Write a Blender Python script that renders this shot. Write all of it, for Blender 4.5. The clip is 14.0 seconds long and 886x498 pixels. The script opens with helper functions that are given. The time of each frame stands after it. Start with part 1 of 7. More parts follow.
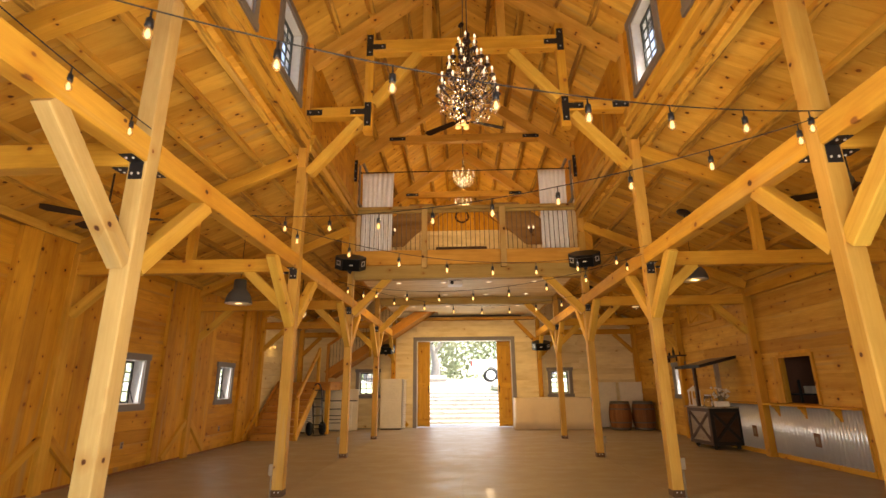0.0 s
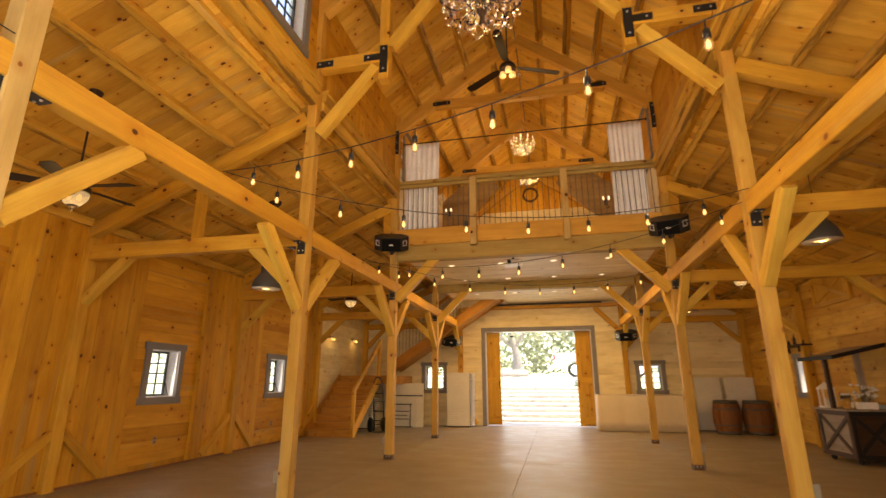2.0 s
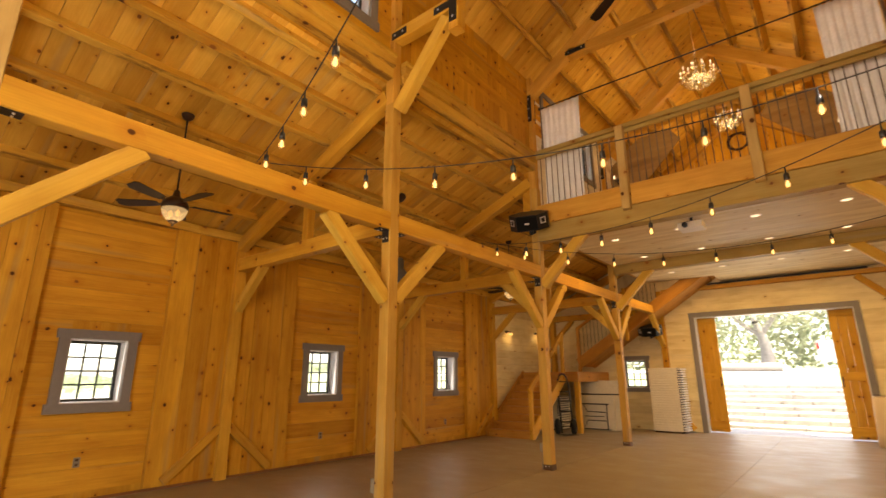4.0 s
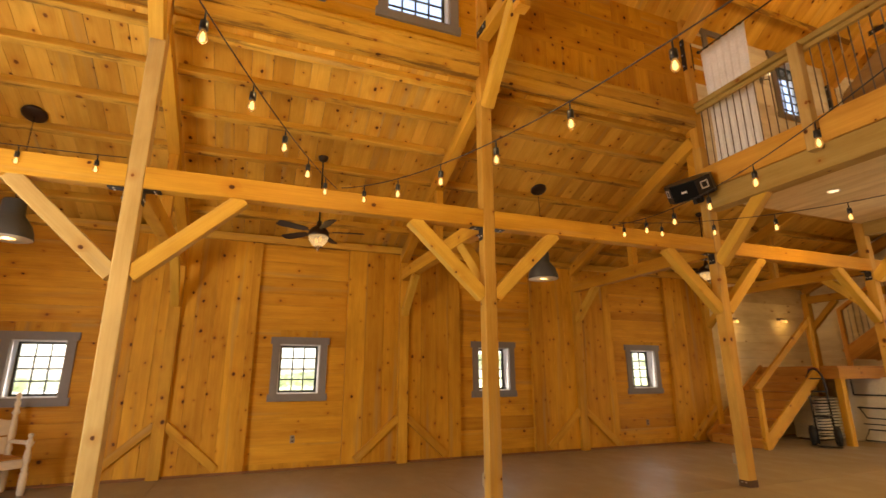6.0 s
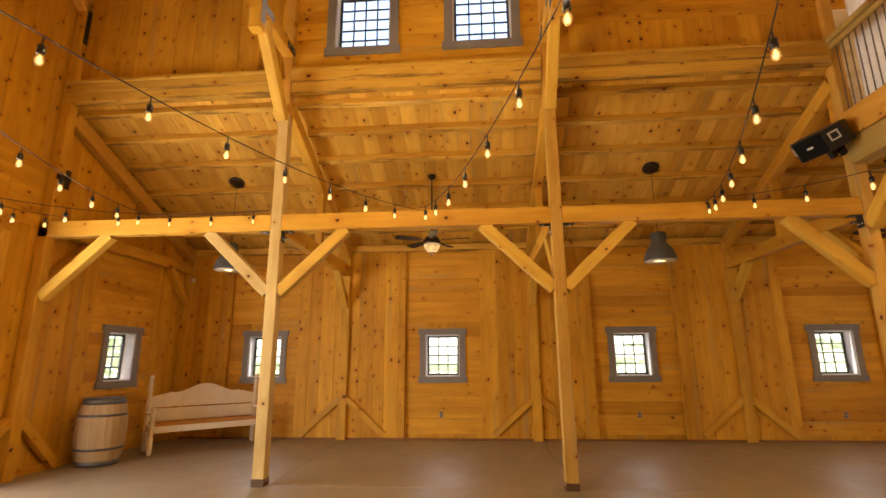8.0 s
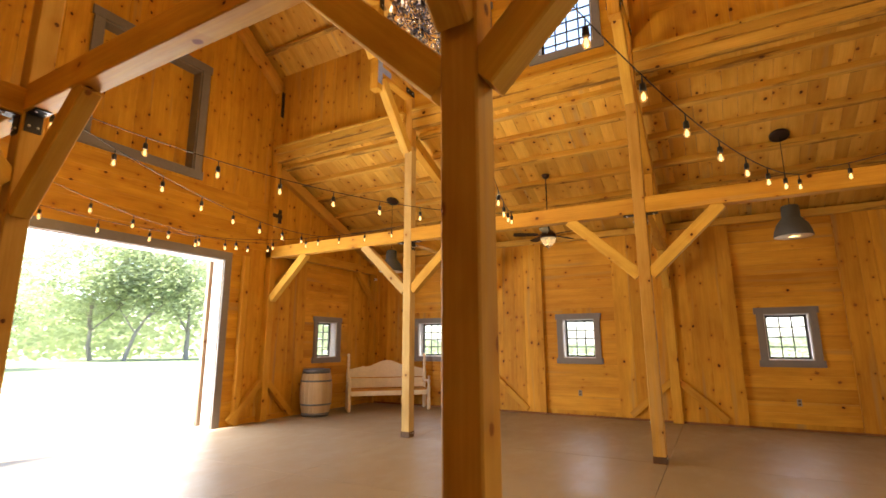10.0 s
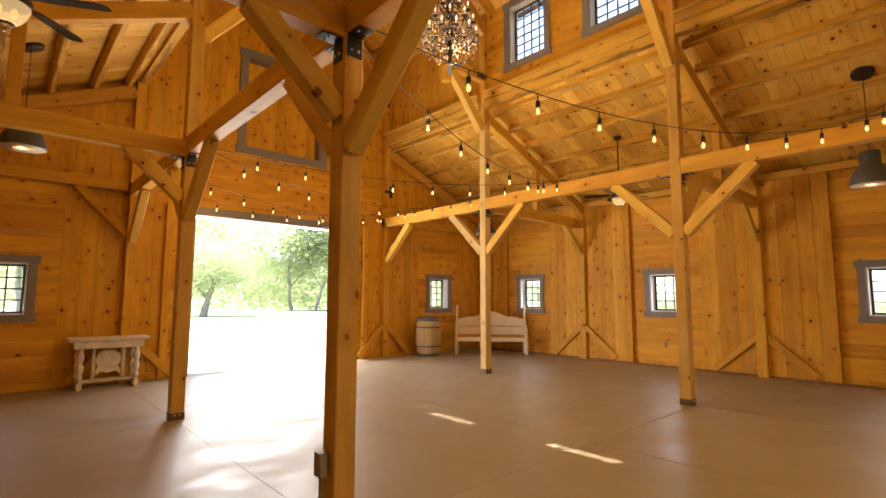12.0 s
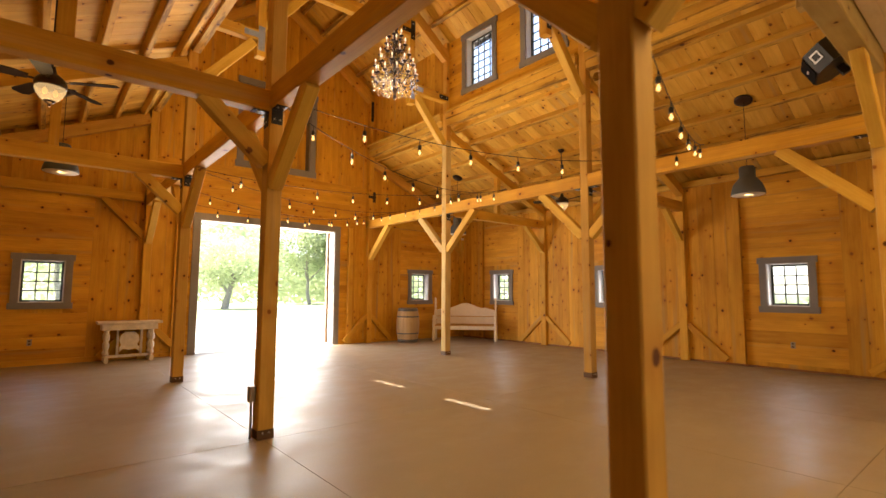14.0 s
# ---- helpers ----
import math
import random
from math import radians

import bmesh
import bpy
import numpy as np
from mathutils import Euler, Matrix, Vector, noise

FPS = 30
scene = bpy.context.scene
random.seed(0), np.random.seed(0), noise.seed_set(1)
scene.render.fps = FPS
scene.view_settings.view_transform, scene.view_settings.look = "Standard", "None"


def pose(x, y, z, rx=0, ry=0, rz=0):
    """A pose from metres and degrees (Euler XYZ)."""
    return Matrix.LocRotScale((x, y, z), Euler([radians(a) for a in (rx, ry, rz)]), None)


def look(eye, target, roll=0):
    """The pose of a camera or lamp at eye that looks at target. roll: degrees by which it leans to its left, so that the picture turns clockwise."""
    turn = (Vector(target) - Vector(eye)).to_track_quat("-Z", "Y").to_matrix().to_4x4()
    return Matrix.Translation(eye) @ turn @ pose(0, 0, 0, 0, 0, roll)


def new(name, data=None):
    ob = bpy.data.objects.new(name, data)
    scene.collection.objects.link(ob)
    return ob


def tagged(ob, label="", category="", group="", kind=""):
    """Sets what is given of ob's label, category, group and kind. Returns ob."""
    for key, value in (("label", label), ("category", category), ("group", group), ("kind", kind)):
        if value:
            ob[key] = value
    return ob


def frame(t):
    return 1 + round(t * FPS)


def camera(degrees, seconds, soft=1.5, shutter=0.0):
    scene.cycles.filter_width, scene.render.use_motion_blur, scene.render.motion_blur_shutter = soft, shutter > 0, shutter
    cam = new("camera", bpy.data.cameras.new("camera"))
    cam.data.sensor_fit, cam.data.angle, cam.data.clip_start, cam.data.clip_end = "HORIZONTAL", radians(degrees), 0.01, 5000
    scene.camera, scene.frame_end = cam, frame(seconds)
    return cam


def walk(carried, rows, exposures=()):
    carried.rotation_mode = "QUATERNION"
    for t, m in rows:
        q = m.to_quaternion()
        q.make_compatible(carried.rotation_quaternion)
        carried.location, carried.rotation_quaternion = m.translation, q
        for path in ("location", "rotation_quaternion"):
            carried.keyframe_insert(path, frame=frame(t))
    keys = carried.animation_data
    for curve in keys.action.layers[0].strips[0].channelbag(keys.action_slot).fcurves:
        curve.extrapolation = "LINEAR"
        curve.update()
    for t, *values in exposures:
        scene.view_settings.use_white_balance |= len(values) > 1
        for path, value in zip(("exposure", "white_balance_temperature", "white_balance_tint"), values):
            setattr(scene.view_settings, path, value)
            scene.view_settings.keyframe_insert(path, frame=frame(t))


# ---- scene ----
cam = camera(84.60, 14.0, shutter=0.35)
PATH = [
    (0, (-0.130, 0.010, 1.421), (-0.202, 1.933, 1.965), -0.45),
    (0.5, (-0.039, 0.363, 1.417), (-0.141, 2.288, 1.951), -0.23),
    (1, (0.083, 0.714, 1.405), (-0.079, 2.637, 1.933), -0.05),
    (1.5, (0.295, 1.138, 1.413), (0.029, 3.049, 1.940), -0.07),
    (2, (0.476, 1.554, 1.396), (0.054, 3.436, 1.924), -0.04),
    (4.5, (1.600, 3.620, 1.452), (0.198, 4.954, 1.959), -0.26),
    (5, (1.826, 3.975, 1.435), (0.261, 5.114, 1.937), -0.31),
    (5.5, (2.091, 4.321, 1.433), (0.387, 5.241, 1.932), -0.30),
    (6, (2.413, 4.679, 1.447), (0.607, 5.378, 1.947), -0.20),
    (6.5, (2.661, 5.042, 1.453), (0.787, 5.535, 1.949), -0.31),
    (7, (2.910, 5.429, 1.428), (0.994, 5.730, 1.920), -0.37),
    (7.5, (3.210, 5.843, 1.425), (1.266, 5.901, 1.891), -0.38),
    (8, (3.470, 6.238, 1.459), (1.527, 6.085, 1.904), -0.38),
    (8.5, (3.684, 6.640, 1.456), (1.771, 6.257, 1.897), -0.32),
    (9, (3.918, 7.036, 1.441), (2.051, 6.463, 1.872), -0.29),
    (11.5, (4.297, 9.487, 1.452), (2.878, 8.100, 1.702), 0.05),
    (12, (4.322, 9.981, 1.419), (2.982, 8.509, 1.621), 0.16),
    (12.5, (4.332, 10.441, 1.405), (3.042, 8.923, 1.589), 0.34),
    (13, (4.338, 10.968, 1.405), (3.062, 9.439, 1.583), 0.34),
    (13.5, (4.401, 11.451, 1.380), (3.124, 9.922, 1.559), 0.45),
    (14, (4.395, 11.936, 1.358), (3.123, 10.403, 1.540), 0.28),
]
EXPOSURES = [(0.0, 2.49, 7250, 14), (2.0, 2.50, 7600, 14), (5.0, 2.52, 7700, 15), (8.0, 2.71, 7150, 13), (9.0, 2.78, 6600, 12), (14.0, 2.79, 6950, 13)]
walk(cam, [(t, look(eye, target, roll)) for t, eye, target, roll in PATH], EXPOSURES)

# ---------------------------------------------------------------- light
world = bpy.data.worlds.new("world")
scene.world = world
world.use_nodes = True
SUN_EL, SUN_AZ = 65.0, 113.0          # azimuth of the sun, anticlockwise from +x is computed below
wn = world.node_tree.nodes
sky = wn.new("ShaderNodeTexSky")
sky.sky_type = "NISHITA"
sky.sun_disc = False
sky.dust_density = 1.6
sky.ozone_density = 0.6
sky.sun_elevation = radians(SUN_EL)
sky.sun_rotation = radians(SUN_AZ)
world.node_tree.links.new(sky.outputs[0], wn["Background"].inputs[0])
wn["Background"].inputs[1].default_value = 0.15


# share of the lamps' full power at which they burn
DIMMED = 0.44


def lamp(name, kind, where, energy, color, target=None, size=0.1, size_y=None):
    data = bpy.data.lights.new(name, kind)
    data.energy, data.color = energy * (1.0 if kind == "SUN" else DIMMED), color
    if kind == "AREA":
        data.shape = "RECTANGLE" if size_y else "DISK"
        data.size = size
        if size_y:
            data.size_y = size_y
    elif kind == "SUN":
        data.angle = radians(0.6)
    else:
        data.shadow_soft_size = size
    ob = new(name, data)
    ob.matrix_world = look(where, target) if target else pose(*where)
    return tagged(ob, kind="structure")


SUN_WAY = Vector((-2.37, 0.96, -5.85)).normalized()
lamp("sun", "SUN", (14, -6, 30), 4.2, (1.0, 0.95, 0.88), target=Vector((14, -6, 30)) + SUN_WAY)
WARM = (1.0, 0.65, 0.25)
CANDLELIGHT = (1.0, 0.72, 0.34)
SKYLIGHT = (1.0, 0.97, 0.93)
lamp("south_door_daylight", "AREA", (0, -0.28, 1.52), 112, SKYLIGHT, target=(-0.6, 5, 2.6), size=3.1, size_y=2.8)
lamp("north_door_daylight", "AREA", (-0.09, 18.90, 1.55), 17, SKYLIGHT, target=(-0.09, 12, 1.2), size=2.4, size_y=2.9)
for y in (1.86, 5.45, 9.07, 12.72):
    lamp("window_daylight", "AREA", (-6.30, y, 1.55), 2.0, SKYLIGHT, target=(0, y, 1.0), size=0.62, size_y=0.76)

# ---------------------------------------------------------------- materials


def mat(name):
    m = bpy.data.materials.new(name)
    m.use_nodes = True
    nt = m.node_tree
    return m, nt, nt.nodes["Principled BSDF"]


def link(nt, a, b):
    nt.links.new(a, b)


def ramp(nt, src, stops):
    r = nt.nodes.new("ShaderNodeValToRGB")
    els = r.color_ramp.elements
    while len(els) < len(stops):
        els.new(0.5)
    for e, (p, c) in zip(els, stops):
        e.position, e.color = p, (*c, 1) if len(c) == 3 else c
    link(nt, src, r.inputs[0])
    return r.outputs[0]


def mix(nt, fac, a, b, mode="MIX"):
    m = nt.nodes.new("ShaderNodeMix")
    m.data_type, m.blend_type = "RGBA", mode
    for sock, v in ((m.inputs["Factor"], fac), (m.inputs["A"], a), (m.inputs["B"], b)):
        if isinstance(v, (int, float)):
            sock.default_value = v
        elif isinstance(v, tuple):
            sock.default_value = (*v, 1)
        else:
            link(nt, v, sock)
    return m.outputs["Result"]


def noise_tex(nt, vec, scale, detail=3.0, rough=0.55):
    n = nt.nodes.new("ShaderNodeTexNoise")
    n.inputs["Scale"].default_value = scale
    n.inputs["Detail"].default_value = detail
    n.inputs["Roughness"].default_value = rough
    if vec is not None:
        link(nt, vec, n.inputs["Vector"])
    return n.outputs["Fac"]


def mathn(nt, op, a, b=0.0, c=None):
    n = nt.nodes.new("ShaderNodeMath")
    n.operation = op
    for i, v in enumerate((a, b) if c is None else (a, b, c)):
        if isinstance(v, (int, float)):
            n.inputs[i].default_value = v
        else:
            link(nt, v, n.inputs[i])
    return n.outputs[0]


def vmul(nt, vec, s):
    n = nt.nodes.new("ShaderNodeVectorMath")
    n.operation = "MULTIPLY"
    link(nt, vec, n.inputs[0])
    n.inputs[1].default_value = s
    return n.outputs[0]


def bump(nt, bsdf, height, strength=0.2, dist=0.01):
    b = nt.nodes.new("ShaderNodeBump")
    b.inputs["Strength"].default_value = strength
    b.inputs["Distance"].default_value = dist
    link(nt, height, b.inputs["Height"])
    link(nt, b.outputs[0], bsdf.inputs["Normal"])


def grain_space(nt):
    """Board space: x along the grain, y and z across it, shifted for each piece."""
    a = nt.nodes.new("ShaderNodeAttribute")
    a.attribute_name = "gco"
    info = nt.nodes.new("ShaderNodeObjectInfo")
    comb = nt.nodes.new("ShaderNodeCombineXYZ")
    shift = mathn(nt, "MULTIPLY", info.outputs["Random"], 53.0)
    link(nt, shift, comb.inputs[0])
    link(nt, mathn(nt, "MULTIPLY", info.outputs["Random"], 17.0), comb.inputs[1])
    add = nt.nodes.new("ShaderNodeVectorMath")
    add.operation = "ADD"
    link(nt, a.outputs["Vector"], add.inputs[0])
    link(nt, comb.outputs[0], add.inputs[1])
    sep = nt.nodes.new("ShaderNodeSeparateXYZ")
    link(nt, add.outputs[0], sep.inputs[0])
    across = mathn(nt, "ADD", sep.outputs[1], sep.outputs[2])
    flat = nt.nodes.new("ShaderNodeCombineXYZ")
    link(nt, sep.outputs[0], flat.inputs[0])
    link(nt, across, flat.inputs[1])
    t = nt.nodes.new("ShaderNodeAttribute")
    t.attribute_name = "tint"
    tint = mathn(nt, "FRACT", mathn(nt, "ADD", t.outputs["Fac"], mathn(nt, "MULTIPLY", info.outputs["Random"], 7.31)))
    return flat.outputs[0], tint


def wood(name, light, dark, streak=(0.30, 0.27, 0.20), knots=0.55, rough=0.5, vary=0.55, blue=0.35, knot_scale=4.0, wane_shade=0.0):
    m, nt, bsdf = mat(name)
    vec, tint = grain_space(nt)
    fine = noise_tex(nt, vmul(nt, vec, (2.0, 60.0, 1.0)), 1.0, 4.0, 0.6)
    wide = noise_tex(nt, vmul(nt, vec, (0.55, 9.0, 1.0)), 1.0, 3.0, 0.5)
    col = ramp(nt, wide, [(0.25, dark), (0.75, light)])
    col = mix(nt, 0.42, col, ramp(nt, fine, [(0.3, dark), (0.7, light)]))
    # slow drift of tone along each board
    drift = noise_tex(nt, vmul(nt, vec, (1.3, 4.0, 1.0)), 1.0, 4.0, 0.6)
    col = mix(nt, 1.0, col, ramp(nt, drift, [(0.30, (0.84, 0.79, 0.70)), (0.52, (1.0, 1.0, 1.0)), (0.72, (1.10, 1.10, 1.10))]), "MULTIPLY")
    # every board has its own tone
    tone = ramp(nt, tint, [(0.0, (0.70, 0.59, 0.45)), (0.3, (0.95, 0.92, 0.86)), (0.65, (1.12, 1.12, 1.12)), (1.0, (0.83, 0.73, 0.60))])
    col = mix(nt, vary, col, mix(nt, 1.0, col, tone, "MULTIPLY"))
    # grey-blue sap stain on a few boards
    stain = noise_tex(nt, vmul(nt, vec, (0.35, 5.0, 1.0)), 1.0, 2.0, 0.5)
    sfac = mathn(nt, "MULTIPLY", ramp(nt, stain, [(0.60, (0, 0, 0)), (0.74, (1, 1, 1))]), blue)
    col = mix(nt, sfac, col, streak)
    # bark left ragged along the lower arris, with the edge's shadow coloured in
    if wane_shade:
        g = nt.nodes.new("ShaderNodeAttribute")
        g.attribute_name = "gco"
        gs = nt.nodes.new("ShaderNodeSeparateXYZ")
        link(nt, g.outputs["Vector"], gs.inputs[0])
        wob = noise_tex(nt, vmul(nt, vec, (0.9, 7.0, 1.0)), 1.0, 5.0, 0.7)
        low = mathn(nt, "MULTIPLY_ADD", gs.outputs[2], 2.6, wob)
        wfac = mathn(nt, "MULTIPLY", ramp(nt, low, [(0.0, (1, 1, 1)), (0.25, (0.75, 0.75, 0.75)), (0.33, (0, 0, 0))]), wane_shade)
        col = mix(nt, wfac, col, (0.10, 0.040, 0.012))
    # knots: dark cores with a ring
    if knots:
        v = nt.nodes.new("ShaderNodeTexVoronoi")
        v.voronoi_dimensions = "2D"
        v.inputs["Scale"].default_value = knot_scale
        v.inputs["Randomness"].default_value = 1.0
        warp = nt.nodes.new("ShaderNodeVectorMath")
        warp.operation = "ADD"
        wn2 = noise_tex(nt, vec, 14.0, 2.0)
        link(nt, vmul(nt, vec, (0.8, 1.0, 1.0)), warp.inputs[0])
        cmb = nt.nodes.new("ShaderNodeCombineXYZ")
        link(nt, mathn(nt, "MULTIPLY", wn2, 0.022), cmb.inputs[1])
        link(nt, mathn(nt, "MULTIPLY", wn2, -0.016), cmb.inputs[0])
        link(nt, cmb.outputs[0], warp.inputs[1])
        link(nt, warp.outputs[0], v.inputs["Vector"])
        sep = nt.nodes.new("ShaderNodeSeparateColor")
        link(nt, v.outputs["Color"], sep.inputs[0])
        keep = mathn(nt, "LESS_THAN", sep.outputs[0], knots)
        size = mathn(nt, "MULTIPLY_ADD", mathn(nt, "POWER", sep.outputs[1], 2.0), 0.105, 0.048)
        rel = mathn(nt, "DIVIDE", v.outputs["Distance"], size)
        core = mathn(nt, "MULTIPLY", ramp(nt, rel, [(0.0, (1, 1, 1)), (0.52, (0.95, 0.95, 0.95)), (0.68, (0.30, 0.30, 0.30)), (0.82, (0, 0, 0))]), keep)
        col = mix(nt, core, col, ramp(nt, sep.outputs[2], [(0.45, (0.085, 0.028, 0.008)), (0.75, (0.26, 0.105, 0.024))]))
        halo = mathn(nt, "MULTIPLY", ramp(nt, mathn(nt, "DIVIDE", rel, 3.2), [(0.25, (0.55, 0.55, 0.55)), (1.0, (0, 0, 0))]), keep)
        col = mix(nt, halo, col, mix(nt, 1.0, col, (0.80, 0.62, 0.44), "MULTIPLY"))
    link(nt, col, bsdf.inputs["Base Color"])
    link(nt, mathn(nt, "MULTIPLY_ADD", fine, 0.22, rough - 0.02), bsdf.inputs["Roughness"])
    bsdf.inputs["Specular IOR Level"].default_value = 0.20
    bump(nt, bsdf, mathn(nt, "ADD", fine, mathn(nt, "MULTIPLY", drift, 0.8)), 0.22, 0.005)
    return m


def plain(name, color, rough=0.5, metal=0.0, spot=0.12, scale=18.0, spec=0.4, dent=0.1):
    """Painted, cast or woven surface with fine and coarse unevenness."""
    m, nt, bsdf = mat(name)
    tc = nt.nodes.new("ShaderNodeTexCoord")
    n1 = noise_tex(nt, tc.outputs["Object"], scale, 4.0)
    n2 = noise_tex(nt, tc.outputs["Object"], scale * 0.13, 2.0)
    lo = tuple(c * (1 - spot) for c in color)
    hi = tuple(min(1, c * (1 + spot)) for c in color)
    col = mix(nt, 0.5, ramp(nt, n1, [(0.3, lo), (0.7, hi)]), ramp(nt, n2, [(0.3, lo), (0.7, hi)]))
    link(nt, col, bsdf.inputs["Base Color"])
    bsdf.inputs["Metallic"].default_value = metal
    bsdf.inputs["Specular IOR Level"].default_value = spec
    link(nt, mathn(nt, "MULTIPLY_ADD", n1, 0.2, max(0.02, rough - 0.1)), bsdf.inputs["Roughness"])
    bump(nt, bsdf, n1, dent, 0.003)
    return m


def glow(name, color, strength):
    m, nt, bsdf = mat(name)
    bsdf.inputs["Base Color"].default_value = (*color, 1)
    bsdf.inputs["Emission Color"].default_value = (*color, 1)
    bsdf.inputs["Emission Strength"].default_value = strength * DIMMED
    return m


def concrete():
    m, nt, bsdf = mat("polished_concrete")
    geo = nt.nodes.new("ShaderNodeNewGeometry")
    v = geo.outputs["Position"]
    cloud = noise_tex(nt, v, 0.7, 4.0, 0.55)
    mid = noise_tex(nt, v, 3.2, 4.0, 0.5)
    grit = noise_tex(nt, v, 90.0, 2.0, 0.6)
    col = ramp(nt, cloud, [(0.3, (0.205, 0.157, 0.092)), (0.7, (0.275, 0.216, 0.132))])
    col = mix(nt, 0.34, col, ramp(nt, mid, [(0.3, (0.18, 0.135, 0.088)), (0.7, (0.31, 0.242, 0.164))]))
    col = mix(nt, 0.06, col, ramp(nt, grit, [(0.35, (0.25, 0.2, 0.16)), (0.6, (0.6, 0.53, 0.45))]))
    # broad pale wear in the finish
    scuff = noise_tex(nt, vmul(nt, v, (1.1, 1.7, 1.0)), 1.3, 6.0, 0.7)
    col = mix(nt, mathn(nt, "MULTIPLY", ramp(nt, scuff, [(0.45, (0, 0, 0)), (0.70, (1, 1, 1))]), 0.26), col, (0.38, 0.315, 0.235))
    link(nt, col, bsdf.inputs["Base Color"])
    r = mathn(nt, "MULTIPLY_ADD", mid, 0.26, mathn(nt, "MULTIPLY_ADD", cloud, 0.16, 0.20))
    r = mathn(nt, "MULTIPLY_ADD", ramp(nt, scuff, [(0.42, (0, 0, 0)), (0.60, (1, 1, 1))]), 0.13, r)
    link(nt, r, bsdf.inputs["Roughness"])
    bsdf.inputs["Specular IOR Level"].default_value = 0.42
    bump(nt, bsdf, mathn(nt, "ADD", mathn(nt, "MULTIPLY", grit, 0.1), mathn(nt, "ADD", cloud, mathn(nt, "MULTIPLY", mid, 0.6))), 0.025, 0.012)
    return m


def glass(name, tint=(1, 1, 1), rough=0.0):
    m, nt, bsdf = mat(name)
    bsdf.inputs["Base Color"].default_value = (*tint, 1)
    bsdf.inputs["Transmission Weight"].default_value = 1.0
    bsdf.inputs["Roughness"].default_value = rough
    bsdf.inputs["IOR"].default_value = 1.45
    return m


PINE = wood("pine_boards", (0.70, 0.388, 0.046), (0.47, 0.205, 0.018), streak=(0.30, 0.245, 0.125), vary=0.68, blue=0.45, knots=0.72)
PINE_PANEL = wood("orange_pine_boards", (0.71, 0.385, 0.046), (0.49, 0.208, 0.018), streak=(0.30, 0.24, 0.12), vary=0.75, blue=0.4, knots=0.45)
PINE_PALE = wood("pale_pine_boards", (0.71, 0.43, 0.085), (0.48, 0.24, 0.036), streak=(0.30, 0.25, 0.14), vary=0.8, blue=0.4, knots=0.65)
PINE_ROOF = wood("pine_roof_boards", (0.77, 0.490, 0.100), (0.59, 0.315, 0.047), streak=(0.33, 0.28, 0.16), vary=0.85, knots=0.70, blue=0.45)
TIMBER = wood("pine_timber", (0.68, 0.390, 0.054), (0.47, 0.225, 0.023), knots=0.5, vary=0.5, blue=0.25, knot_scale=3.3)
TIMBER_GOLD = wood("yellow_pine_timber", (0.69, 0.440, 0.080), (0.51, 0.285, 0.038), knots=0.45, vary=0.3, blue=0.1, knot_scale=3.3)
TIMBER_PALE = wood("sawn_pale_timber", (0.57, 0.405, 0.165), (0.43, 0.288, 0.100), knots=0.45, vary=0.4, blue=0.35, knot_scale=3.2, rough=0.6)
TIMBER_TAN = wood("tan_pine_timber", (0.61, 0.378, 0.090), (0.45, 0.248, 0.043), knots=0.5, vary=0.4, blue=0.35, knot_scale=3.2)
TIMBER_WARM = wood("pine_timber_warm", (0.66, 0.375, 0.075), (0.48, 0.235, 0.038), knots=0.4, vary=0.3, blue=0.05, knot_scale=3.3)
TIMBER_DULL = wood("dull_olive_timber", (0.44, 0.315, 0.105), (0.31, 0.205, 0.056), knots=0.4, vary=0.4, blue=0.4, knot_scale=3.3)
PURLIN = wood("rough_purlin", (0.70, 0.44, 0.085), (0.50, 0.27, 0.040), knots=0.5, vary=0.6, blue=0.3, knot_scale=3.3, wane_shade=0.85)
WHITEWASH = wood("whitewashed_boards", (0.81, 0.695, 0.43), (0.73, 0.605, 0.355), streak=(0.62, 0.53, 0.38), knots=0.10, vary=0.35)
STAIR_WOOD = wood("fir_stair", (0.57, 0.285, 0.058), (0.40, 0.170, 0.028), knots=0.3, vary=0.4, blue=0.05)
DARKWOOD = wood("walnut_stain", (0.085, 0.042, 0.022), (0.045, 0.022, 0.012), streak=(0.04, 0.03, 0.02), knots=0.2, rough=0.42)
BLADE = wood("fan_blade_stain", (0.026, 0.014, 0.009), (0.015, 0.008, 0.005), streak=(0.02, 0.012, 0.008), knots=0.0, rough=0.45)
LOFT_WHITE = wood("white_painted_boards", (0.80, 0.755, 0.66), (0.74, 0.685, 0.58), streak=(0.64, 0.58, 0.50), knots=0.05, vary=0.3)
GUSSET = wood("brown_stained_planks", (0.33, 0.205, 0.085), (0.24, 0.138, 0.052), streak=(0.12, 0.07, 0.03), knots=0.3, rough=0.5)
GREYWOOD = wood("weathered_boards", (0.36, 0.30, 0.24), (0.24, 0.19, 0.15), streak=(0.2, 0.18, 0.16), knots=0.4, rough=0.65)
OAK = wood("oak_staves", (0.48, 0.345, 0.195), (0.38, 0.258, 0.132), streak=(0.27, 0.21, 0.15), knots=0.0, vary=0.3)
OAK_DARK = wood("dark_oak_staves", (0.26, 0.115, 0.047), (0.16, 0.066, 0.027), streak=(0.07, 0.04, 0.03), knots=0.0, vary=0.6)
GREYTRIM = plain("grey_paint", (0.195, 0.174, 0.163), 0.55)
JAMB = plain("pale_grey_paint", (0.55, 0.54, 0.53), 0.5)
SASH = plain("dark_green_sash", (0.045, 0.05, 0.045), 0.4)
IRON = plain("black_iron", (0.035, 0.033, 0.033), 0.45, 0.6)
STEEL_BLUE = plain("galvanised_strap", (0.30, 0.32, 0.37), 0.40, 0.25)
